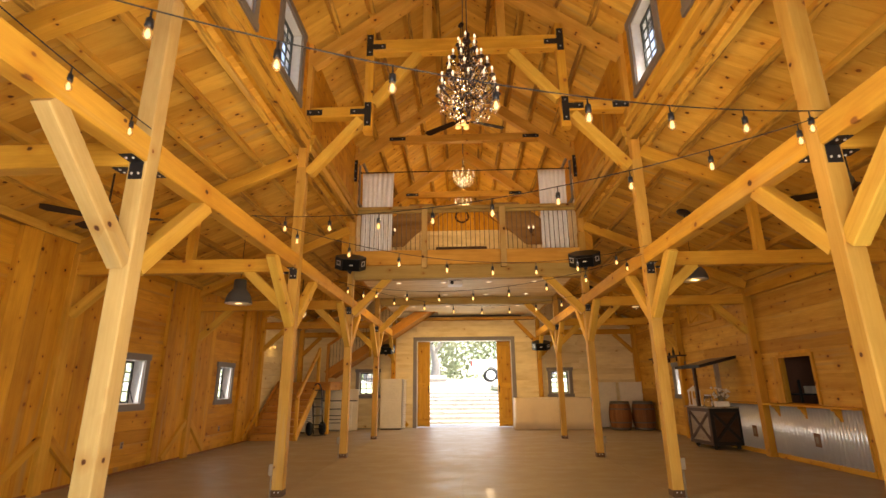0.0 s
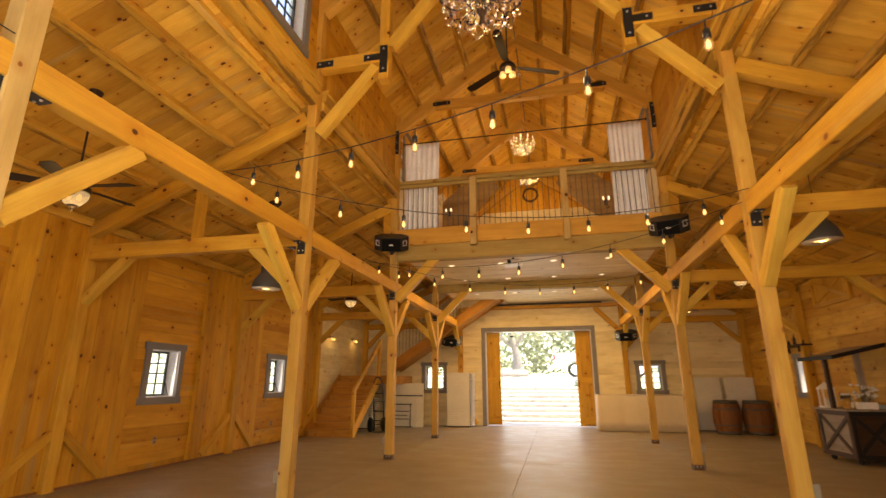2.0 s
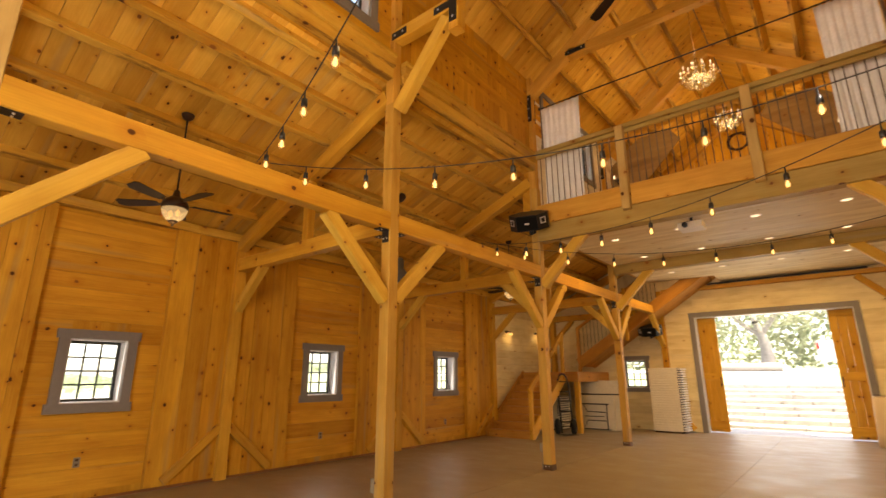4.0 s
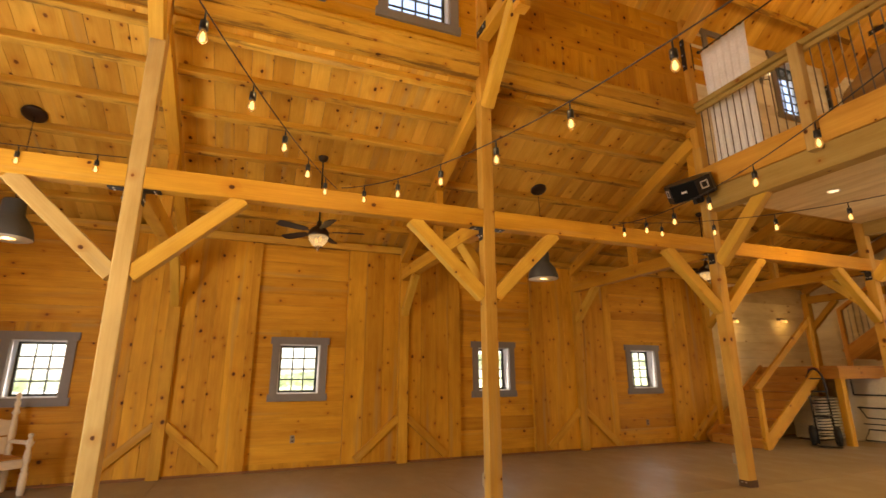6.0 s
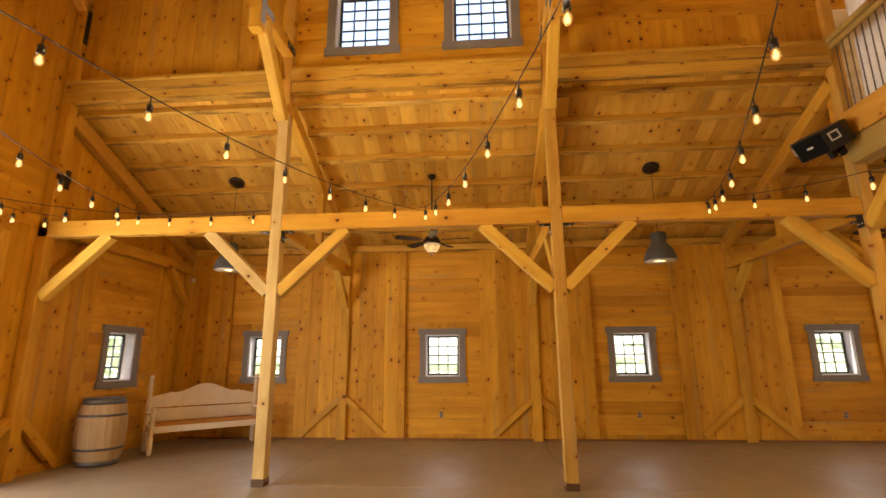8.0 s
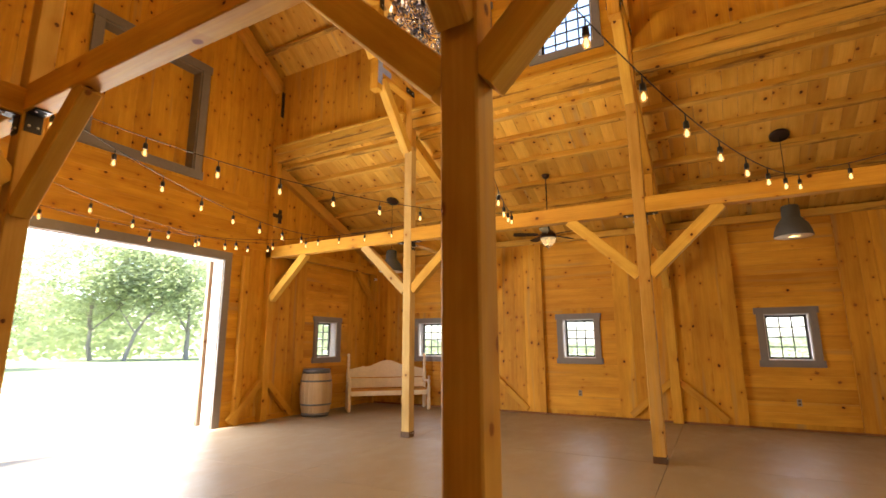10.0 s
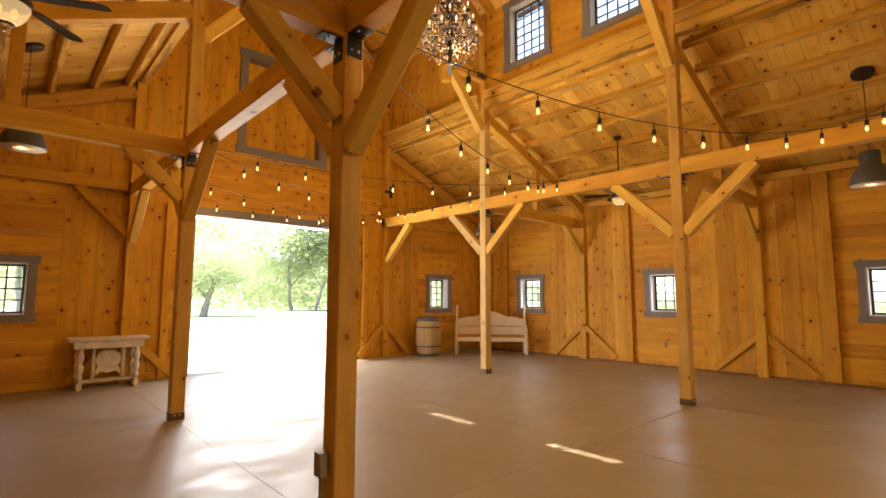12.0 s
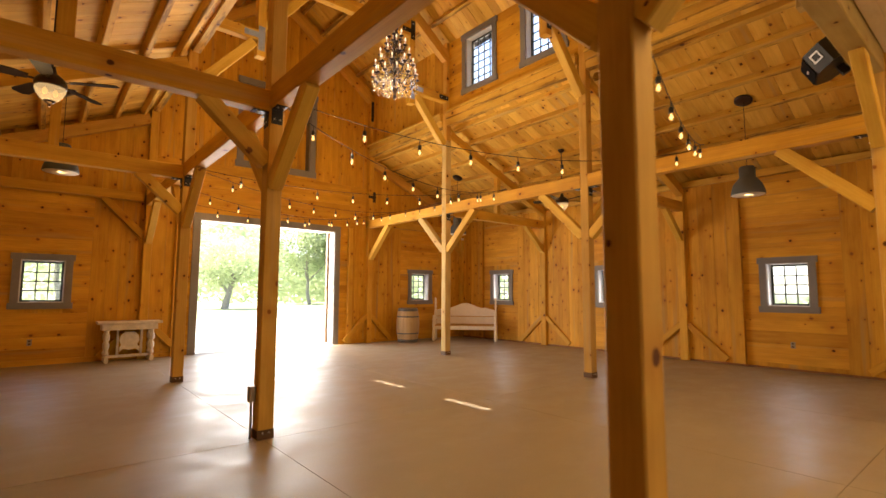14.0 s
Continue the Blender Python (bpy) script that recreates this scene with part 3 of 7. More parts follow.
def window(name, frame_, u0, u1, z0, z1, cols, rows, w=0.115, deep=0.17, stay=True):
    """A cased window: grey casing, pale reveal, dark sash with small panes."""
    t = trim_ring(name, name, frame_, u0, u1, z0, z1, w, GREYTRIM, "small-paned window with grey painted casing in a pine wall")
    o, u, n = (Vector(v) for v in frame_)

    def at(a, z, d):
        return o + u * a + Vector((0, 0, z)) + n * d
    lin = Shape()
    th = 0.018
    for a0, a1, b0, b1 in ((u0, u0 + th, z0, z1), (u1 - th, u1, z0, z1), (u0 + th, u1 - th, z0, z0 + th), (u0 + th, u1 - th, z1 - th, z1)):
        lin.prism([(a0, b0), (a1, b0), (a1, b1), (a0, b1)], frame_, -WALL_T, 0.018)
    part("jamb", lin, JAMB, t, "pale grey window reveal")
    sash = Shape()
    f = 0.035
    i0, i1, j0, j1 = u0 + th, u1 - th, z0 + th, z1 - th
    d0, d1 = -deep - 0.035, -deep
    for a0, a1, b0, b1 in ((i0, i0 + f, j0, j1), (i1 - f, i1, j0, j1), (i0 + f, i1 - f, j0, j0 + f), (i0 + f, i1 - f, j1 - f, j1)):
        sash.prism([(a0, b0), (a1, b0), (a1, b1), (a0, b1)], frame_, d0, d1)
    sash_ob = part("sash", sash, SASH, t, "dark sash")
    i0, i1, j0, j1 = i0 + f, i1 - f, j0 + f, j1 - f
    m = 0.011
    for k in range(1, cols):
        c = i0 + (i1 - i0) * k / cols
        part("glazing_bar", Shape().prism([(c - m, j0), (c + m, j0), (c + m, j1), (c - m, j1)], frame_, d0 + 0.006, d1 - 0.006), SASH, sash_ob)
    for k in range(1, rows):
        c = j0 + (j1 - j0) * k / rows
        part("glazing_bar", Shape().prism([(i0, c - m), (i1, c - m), (i1, c + m), (i0, c + m)], frame_, d0 + 0.008, d1 - 0.008), SASH, sash_ob)
    g = part("pane", Shape().prism([(i0, j0), (i1, j0), (i1, j1), (i0, j1)], frame_, d0 + 0.015, d0 + 0.019), GLASS, sash_ob)
    g.visible_shadow = False
    if stay:
        part("stay_arm", Shape().tube([at(u1 - 0.05, z0 + 0.03, -0.06), at(u1 - 0.045, z0 + 0.10, -0.10), at(u1 - 0.04, z0 + 0.24, -0.15)], 0.008), IRON, t, "black iron casement stay")
    return t


n = 0
for fr, cs in ((WEST, W_WIN), (SOUTH, S_WIN), (NORTH, N_WIN), (EAST, E_WIN)):
    for c in cs:
        n += 1
        window(f"window_{n}", fr, c - WIN_W, c + WIN_W, WIN_LO, WIN_HI, 3, 4)
for fr in (CLER_W, CLER_E):
    for a, b in C_WIN:
        n += 1
        window(f"window_{n}", fr, a, b, C_LO, C_HI, 4, 6, w=0.12, deep=0.12, stay=False)
    for a, b in L_WIN:
        n += 1
        window(f"window_{n}", fr, a, b, L_LO, L_HI, 4, 6, w=0.1, deep=0.12, stay=False)

# doorways
def doorway(name, fr, d, w, label):
    t = trim_ring(name, name, fr, d[0], d[1], d[2], d[3], w, GREYTRIM, label, sill=False, ear=0.0)
    s = Shape()
    for a0, a1, b0, b1 in ((d[0], d[0] + 0.02, 0, d[3]), (d[1] - 0.02, d[1], 0, d[3]), (d[0] + 0.02, d[1] - 0.02, d[3] - 0.02, d[3])):
        s.prism([(a0, b0), (a1, b0), (a1, b1), (a0, b1)], fr, -WALL_T, 0.018)
    part("jamb", s, JAMB, t, "pale painted door jamb")
    return t


door_1 = doorway("door_1", SOUTH, DOOR_S, 0.15, "grey-cased wide barn doorway standing open to the drive")
door_2 = doorway("door_2", NORTH, DOOR_N, 0.13, "grey-cased wide barn doorway standing open to stone steps")


def sliding_leaf(x0, x1, y0, y1, z1, label, mat_=TIMBER):
    t = thing("sliding_door", ((x0 + x1) / 2, (y0 + y1) / 2, 0.02), label, "door", "sliding barn doors")
    nb = max(2, round((x1 - x0) / 0.17))
    w = (x1 - x0) / nb
    for k in range(nb):
        part("board", Shape().box((x0 + k * w + 0.001, y0, 0.03), (x0 + (k + 1) * w - 0.001, y1, z1), "z"), mat_, t)
    for z in (0.10, 1.35, z1 - 0.25):
        part("rail", Shape().box((x0, y0 - 0.03, z), (x1, y0 - 0.001, z + 0.2), "x"), mat_, t)
    for x in (x0, x1 - 0.15):
        part("stile", Shape().box((x, y0 - 0.028, 0.03), (x + 0.15, y0 - 0.001, z1), "z"), mat_, t)
    return t


leaf = sliding_leaf(-3.05, -1.36, NY + 0.26, NY + 0.30, 3.14, "knotty pine sliding barn door pushed half open outside")
part("handle", Shape().box((-1.42, NY + 0.21, 1.2), (-1.39, NY + 0.231, 1.45)), IRON, leaf)
leaf = sliding_leaf(1.16, 2.85, NY + 0.26, NY + 0.30, 3.14, "knotty pine sliding barn door pushed half open outside")
part("handle", Shape().box((1.19, NY + 0.21, 1.2), (1.22, NY + 0.231, 1.45)), IRON, leaf)
leaf = sliding_leaf(-3.35, -1.60, SY - WALL_T - 0.10, SY - WALL_T - 0.06, 3.05, "weathered sliding barn door pushed open outside", GREYWOOD)
leaf = sliding_leaf(1.63, 3.4, SY - WALL_T - 0.10, SY - WALL_T - 0.06, 3.05, "weathered sliding barn door pushed open outside", GREYWOOD)
track = thing("door_track", (-0.08, NY - 0.06, 4.0), "black steel rail above the far doorway", "rail")
part("rail", Shape().box((-1.95, NY - 0.075, 3.955), (2.1, NY - 0.045, 4.005)), IRON, track)
for x in (-1.8, -0.5, 0.8, 2.0):
    part("bracket", Shape().box((x, NY - 0.045, 3.93), (x + 0.05, NY - 0.018, 4.0)), IRON, track)

# gable shutter panel over the south doorway
sh = trim_ring("door_3", "door_3", SOUTH, -0.88, 0.80, 4.50, 6.42, 0.15, GREYTRIM, "shut pine loft hatch framed in grey high in the gable")
rev = Shape()
for a0, a1, b0, b1 in ((-0.88, -0.86, 4.5, 6.42), (0.78, 0.80, 4.5, 6.42), (-0.86, 0.78, 4.5, 4.52), (-0.86, 0.78, 6.40, 6.42)):
    rev.prism([(a0, b0), (a1, b0), (a1, b1), (a0, b1)], SOUTH, -0.194, 0.018)
part("jamb", rev, GREYTRIM, sh, "grey reveal round the shut hatch")
for k in range(7):
    w = 1.68 / 7
    part("board", Shape().prism([(-0.88 + k * w + 0.001, 4.5), (-0.88 + (k + 1) * w - 0.001, 4.5), (-0.88 + (k + 1) * w - 0.001, 6.42), (-0.88 + k * w + 0.001, 6.42)], SOUTH, -0.212, -0.195), PINE, sh)

# baseboards, and a dark strip for the shadow gap at the west wall's foot
for nm, lo, hi in (("baseboard_west", (WX + 0.104, SY + 0.03, 0.0), (WX + 0.112, 14.6, 0.036)),
                   ("baseboard_south_1", (WX + 0.06, SY + 0.021, 0.0), (-1.82, SY + 0.05, 0.10)),
                   ("baseboard_south_2", (1.82, SY + 0.021, 0.0), (EX - 0.06, SY + 0.05, 0.10))):
    if nm == "baseboard_west":
        solid(nm, Shape().box(lo, hi), OAK_DARK, "narrow dark brown strip standing for the shadow gap at the wall's foot", "baseboard", "structure")
    else:
        solid(nm, Shape().box(lo, hi), PINE, "narrow pine baseboard along the wall", "baseboard", "structure")
solid("trim", Shape().box((WX + 0.021, SY + 0.03, 3.63), (WX + 0.15, NY - 0.03, 3.76)), PURLIN, "rough pine plate along the head of the wall", "trim", "structure")
solid("trim", Shape().box((EX - 0.11, SY + 0.03, 3.63), (EX - 0.021, NY - 0.03, 3.76)), PURLIN, "rough pine plate along the head of the wall", "trim", "structure")

# floor: concrete bays with sawn joints
floor = solid("floor", Shape().box((WX - WALL_T, SY - WALL_T, -0.30), (EX + WALL_T, NY + WALL_T, -0.015)), CONCRETE, "smooth tan concrete floor with sawn joints", "floor", "structure")
XC = (WX - WALL_T, -2.68, -0.16, 2.70, EX + WALL_T)
YC = (SY - WALL_T, 3.6, 7.3, 11.0, 14.7, NY + WALL_T)
for x0, x1 in zip(XC, XC[1:]):
    for y0, y1 in zip(YC, YC[1:]):
        part("slab", Shape().box((x0 + 0.002, y0 + 0.002, -0.014), (x1 - 0.002, y1 - 0.002, 0.0), ch=0.0015), CONCRETE, floor)


def roof_boards(name, x0, x1, y0, y1, zf, material, label, width=(0.17, 0.25)):
    """Boards running up the slope, and the roof's body above them."""
    s = Shape()
    y = y0
    sl = Vector((x1 - x0, 0, zf(x1) - zf(x0))).normalized()
    up = Vector((-sl.z, 0, sl.x)) if sl.x > 0 else Vector((sl.z, 0, -sl.x))
    while y < y1 - 0.01:
        w = min(RNG.uniform(*width), y1 - y)
        a = Vector((x0, y + w / 2, zf(x0))) + up * (0.0125 + RNG.uniform(-0.0015, 0.0015))
        b = Vector((x1, y + w / 2, zf(x1))) + up * 0.0125
        s.bar(a, b, w - 0.003, 0.025, 0.003, up)
        y += w
    return solid(name, s, material, label, "ceiling", "structure")


def roof_body(name, x0, x1, y0, y1, zf, label):
    s = Shape()
    vs = [(x0, y0, zf(x0) + 0.04), (x1, y0, zf(x1) + 0.04), (x1, y0, zf(x1) + 0.16), (x0, y0, zf(x0) + 0.16)]
    vs += [(x, y1, z) for x, _, z in vs]
    s.add(vs, [(0, 1, 2, 3), (7, 6, 5, 4), (0, 4, 5, 1), (1, 5, 6, 2), (2, 6, 7, 3), (3, 7, 4, 0)])
    return solid(name, s, ROOFING, label, "roof", "structure")


ROOFING = plain("dark_roofing", (0.10, 0.10, 0.11), 0.6)
LO_Y, HI_Y = SY - WALL_T, NY + WALL_T
for sx, nm in ((-1, "west"), (1, "east")):
    roof_boards(f"ceiling_aisle_{nm}", sx * 2.70, sx * 6.5, LO_Y, HI_Y, aisle_z, PINE_ROOF, "sloping ceiling of knotty pine boards over the side aisle")
    roof_body(f"roof_aisle_{nm}", sx * 2.95, sx * 6.95, LO_Y - 0.3, HI_Y + 0.3, aisle_z, "side aisle roof")
    roof_boards(f"ceiling_nave_{nm}", sx * 2.76, sx * 0.01, LO_Y, HI_Y, nave_z, PINE_ROOF, "steep ceiling of knotty pine boards under the ridge")
    roof_body(f"roof_nave_{nm}", sx * 3.03, 0, LO_Y - 0.3, HI_Y + 0.3, nave_z, "steep main roof")

# purlins under both roofs, one set a bay
bays = [SY + 0.02, *BENT, NY - 0.02]
for sx, nm in ((-1, "west"), (1, "east")):
    for k, (y0, y1) in enumerate(zip(bays, bays[1:])):
        t = thing("purlins", (sx * 4.4, y0, aisle_z(4.4)), "rough-sawn pine purlins under the aisle roof boards", "purlins", "aisle purlins")
        for x in (2.92, 3.40, 3.95, 4.55, 5.15, 5.72):
            z = aisle_z(x)
            up = Vector((0.39 * sx, 0, 0.92))
            c = Vector((sx * x, 0, z)) - up * 0.066
            part("purlin", Shape().bar((c.x, y0 + 0.075, c.z), (c.x, y1 - 0.075, c.z), 0.085, 0.13, 0.010, up), PURLIN, t)
        t = thing("purlins", (sx * 1.4, y0, nave_z(1.4)), "pine purlins under the ridge roof boards", "purlins", "nave purlins")
        for x in (2.25, 1.70, 1.15, 0.60):
            z = nave_z(x)
            up = Vector((0.595 * sx, 0, 0.804))
            c = Vector((sx * x, 0, z)) - up * 0.091
            part("purlin", Shape().bar((c.x, y0 + 0.075, c.z), (c.x, y1 - 0.075, c.z), 0.085, 0.18, 0.010, up), PURLIN, t)
    # the pale sill and plates along the foot of the clerestory
    for a, b in zip(bays, bays[1:]):
        g = 0.09
        if a < LOFT_Y - 0.1:
            solid("sill_beam", Shape().box((min(sx * 2.56, sx * 2.72), a + g, 5.35), (max(sx * 2.56, sx * 2.72), b - g, 5.478)), PURLIN, "rough pine sill beam with bark edges below the clerestory boards", "beam", "structure")
            solid("sill_beam", Shape().box((min(sx * 2.535, sx * 2.698), a + g, 5.482), (max(sx * 2.535, sx * 2.698), b - g, 5.530), "y", 0.004), TIMBER_GOLD, "pale pine ledge below the clerestory boards", "beam", "structure")
            solid("sill_beam", Shape().box((min(sx * 2.60, sx * 2.72), a + g, 5.20), (max(sx * 2.60, sx * 2.72), b - g, 5.345)), PURLIN, "rough pine plate where the aisle roof meets the wall", "beam", "structure")

# ---------------------------------------------------------------- timber frame
def strap(parent, stem, y, label="bolted black steel strap", bolts=(), material=None, arm=None):
    """A flat plate let on to both faces of a frame at y, with bolt heads; arm (z0, x1, z1) makes it a T."""
    x0, z0, x1, z1 = min(stem[0], stem[2]), stem[1], max(stem[0], stem[2]), stem[3]
    outline = [(x0, z0), (x1, z0), (x1, z1), (x0, z1)]
    if arm and arm[1] > x1:
        outline[2:2] = [(x1, arm[0]), (arm[1], arm[0]), (arm[1], arm[2]), (x1, arm[2])]
    elif arm:
        outline += [(x0, arm[2]), (arm[1], arm[2]), (arm[1], arm[0]), (x0, arm[0])]
    for side in (-1, 1):
        ob = part("strap", Shape().prism(outline, ((0, y, 0), (1, 0, 0), (0, side, 0)), 0.0755, 0.0835), material or IRON, parent, label)
        for bx, bz in bolts:
            part("bolt", Shape().lathe([(0.016, 0), (0.016, 0.007), (0.009, 0.012)], (bx, y + side * 0.0835, bz), 6, pose(0, 0, 0, -90 * side, 0, 0), False), STEEL_BLUE, ob)


RAF = 0.24


def bent(y, truss, loft=False):
    """One frame across the barn: two tall posts, aisle ties and rafters, and the roof truss."""
    t = thing("timber_frame", (0, y, 0), "pegged pine timber frame across the barn with braces", "timber frame", "cross frames")
    for sx in (-1, 1):
        x = sx * PX
        part("post", Shape().bar((x, y, 0.0), (x, y, 4.86), PW, PW, 0.008, (0, 1, 0)), TIMBER_PALE if sx * y == -BENT[0] else TIMBER_TAN, t)
        part("post", Shape().bar((x + sx * 0.01, y, 4.86), (x + sx * 0.01, y, nave_z(PX) - 0.02), PW - 0.012, PW - 0.012, 0.008, (0, 1, 0)), TIMBER_WARM, t)
        shoe = part("post_shoe", Shape().box((x - 0.078, y - 0.078, 0.0), (x + 0.078, y + 0.078, 0.088), ch=0.006), SHOE, t, "brown steel post shoe")
        for d in (-1, 1):
            for e in (-0.028, 0.028):
                part("bolt", Shape().ball((x + e, y + d * 0.079, 0.060), 0.010, 0.006, 0.010, seg=8, rings=4), BOLT, shoe)
        # aisle tie, strut and rafter
        xi, xo = sx * (PX + PW / 2), sx * (6.27 - 0.13)
        part("tie_beam", Shape().bar((xi, y, 3.235), (xo, y, 3.235), 0.148, 0.21, 0.008), TIMBER, t)
        part("strut", Shape().bar((sx * 4.35, y, 3.34), (sx * 4.35, y, aisle_z(4.35) - 0.36), 0.12, 0.12, 0.006, (0, 1, 0)), TIMBER, t)
        part("aisle_rafter", Shape().bar((sx * 2.76, y, aisle_z(2.76) - 0.26), (sx * 6.2, y, aisle_z(6.2) - 0.26), 0.15, 0.20, 0.008), TIMBER, t)
        part("wall_post", Shape().bar((sx * 6.165, y, 0.0), (sx * 6.165, y, aisle_z(6.165) - 0.37), 0.16, 0.17, 0.008, (0, 1, 0)), TIMBER, t)
        lift = 0.26 if sx > 0 else 0.18
        if sx > 0 or y > BENT[0] + 1:
            part("brace", Shape().bar((sx * (PX + 0.07), y, 2.36 + lift), (sx * (PX + 0.92 - lift), y, 3.16), 0.13, 0.15, 0.008), TIMBER_GOLD, t)
        part("brace", Shape().bar((sx * 6.10, y, 2.52), (sx * 5.42, y, 3.16), 0.12, 0.13, 0.008), TIMBER_GOLD, t)
        for d in (-1, 1):
            if not (loft and d > 0 and y > 14) and not (sx > 0 and 6 < y < 12):
                part("foot_brace", Shape().bar((sx * 6.15, y + d * 0.07, 0.74), (sx * 6.17, y + d * 0.80, 0.09), 0.10, 0.12, 0.006), TIMBER, t)
        # main rafter
        part("rafter", Shape().bar((sx * 2.66, y, nave_z(2.66) - 0.40), (sx * 0.02, y, nave_z(0.02) - 0.40), 0.15, RAF, 0.008), TIMBER_WARM, t)
        if truss == "hammer":
            part("hammer_beam", Shape().bar((sx * 2.60, y, 5.855), (sx * 1.56, y, 5.855), 0.15, 0.19, 0.008), TIMBER, t)
            part("hanging_post", Shape().bar((sx * 1.635, y, 5.48), (sx * 1.635, y, nave_z(1.635) - 0.52), 0.148, 0.15, 0.008, (0, 1, 0)), TIMBER, t)
            part("brace", Shape().bar((sx * 2.58, y, 4.76), (sx * 1.76, y, 5.72), 0.14, 0.16, 0.008), TIMBER_GOLD, t)
            part("brace", Shape().bar((sx * 1.56, y, 6.02), (sx * 0.80, y, 6.98), 0.14, 0.15, 0.008), TIMBER_GOLD, t)
            part("king_strut", Shape().bar((sx * 0.64, y, 7.24), (sx * 0.64, y, nave_z(0.64) - 0.52), 0.15, 0.16, 0.008, (0, 1, 0)), TIMBER_WARM, t)
            strap(t, (sx * 1.58, 5.58, sx * 1.69, 6.02), y, "bolted grey steel T strap", [(sx * 1.635, 5.64), (sx * 1.635, 5.96), (sx * 1.86, 5.85)], STEEL_BLUE if y < 5 else IRON, (5.80, sx * 1.93, 5.90))
            strap(t, (sx * 2.40, 5.80, sx * 2.66, 5.90), y, "bolted black steel strap", [(sx * 2.46, 5.85), (sx * 2.6, 5.85)])
            strap(t, (sx * 1.58, 6.93, sx * 1.69, 7.36), y, "bolted black steel T strap", [(sx * 1.635, 7.0), (sx * 1.635, 7.29), (sx * 1.42, 7.11)], None, (7.06, sx * 1.36, 7.16))
        else:
            strap(t, (sx * 2.62, 6.25, sx * 2.73, 6.82), y, "bolted black steel strap", [(sx * 2.675, 6.33), (sx * 2.675, 6.53), (sx * 2.675, 6.74)])
            strap(t, (sx * 1.45, 7.33, sx * 1.85, 7.42), y, "bolted black steel strap", [(sx * 1.52, 7.375), (sx * 1.78, 7.375)])
        if loft:
            part("brace", Shape().bar((sx * 2.60, y, 3.02), (sx * 1.78, y, 3.86), 0.13, 0.17, 0.008), TIMBER_GOLD, t)
    if truss == "hammer":
        part("collar_beam", Shape().bar((-1.56, y, 7.12), (1.56, y, 7.12), 0.15, 0.26, 0.008), TIMBER, t)
    else:
        part("collar_beam", Shape().bar((-1.80, y, 7.375), (1.80, y, 7.375), 0.15, 0.19, 0.008), TIMBER_WARM, t)
    # black steel angles under the long beams and the ties, bolted to the posts' faces
    for sx in (-1, 1):
        for dx, dy in ((0, -1), (0, 1), (sx, 0)):
            fx, fy = sx * PX + dx * PW / 2, y + dy * PW / 2
            wx, wy = (0.055, 0.0) if dy else (0.0, 0.055)
            under = BEAM_LO if dy else 3.13
            lo = (min(fx, fx + dx * 0.008) - wx, min(fy, fy + dy * 0.008) - wy, under - 0.150)
            hi = (max(fx, fx + dx * 0.008) + wx, max(fy, fy + dy * 0.008) + wy, under - 0.012)
            pl = part("angle_plate", Shape().box(lo, hi, ch=0.002), IRON, t, "bolted black steel angle")
            lo = (min(fx, fx + dx * 0.145) - wx, min(fy, fy + dy * 0.145) - wy, under - 0.011)
            hi = (max(fx, fx + dx * 0.145) + wx, max(fy, fy + dy * 0.145) + wy, under - 0.003)
            part("flange", Shape().box(lo, hi, ch=0.002), IRON, pl)
            for v in (-0.028, 0.028):
                part("bolt", Shape().ball((fx + dx * 0.010 + (v if dy else 0), fy + dy * 0.010 + (v if dx else 0), under - 0.105), 0.011, seg=6, rings=4), BOLT, pl)
                part("bolt", Shape().ball((fx + dx * 0.095 + (v if dy else 0), fy + dy * 0.095 + (v if dx else 0), under - 0.013), 0.011, seg=6, rings=4), BOLT, pl)
    return t


bent(BENT[0], "hammer")
bent(BENT[1], "hammer")
bent(BENT[2], "collar", True)
bent(BENT[3], "collar", True)

# long beams between the posts, with a knee brace at each end
for sx in (-1, 1):
    ends = [SY + 0.13, *BENT, NY - 0.13]
    for k, (a, b) in enumerate(zip(ends, ends[1:])):
        g0 = PW / 2 if k else -0.1
        g1 = PW / 2 if k < 4 else -0.1
        low, far = (2.33, 0.95) if sx < 0 else (2.40, 0.85)
        t = thing("long_beam", (sx * PX, (a + b) / 2, BEAM_LO), "pine beam along the row of posts with knee braces", "beam", "long beams")
        part("beam", Shape().bar((sx * PX, a + g0, 3.27), (sx * PX, b - g1, 3.27), 0.15, 0.22, 0.008), TIMBER, t)
        part("brace", Shape().bar((sx * PX, a + 0.07, low), (sx * PX, a + far, 3.17), 0.125, 0.15, 0.008), TIMBER_GOLD, t)
        part("brace", Shape().bar((sx * PX, b - 0.07, low), (sx * PX, b - far, 3.17), 0.125, 0.15, 0.008), TIMBER_PALE if sx < 0 and k == 0 else TIMBER_GOLD, t)

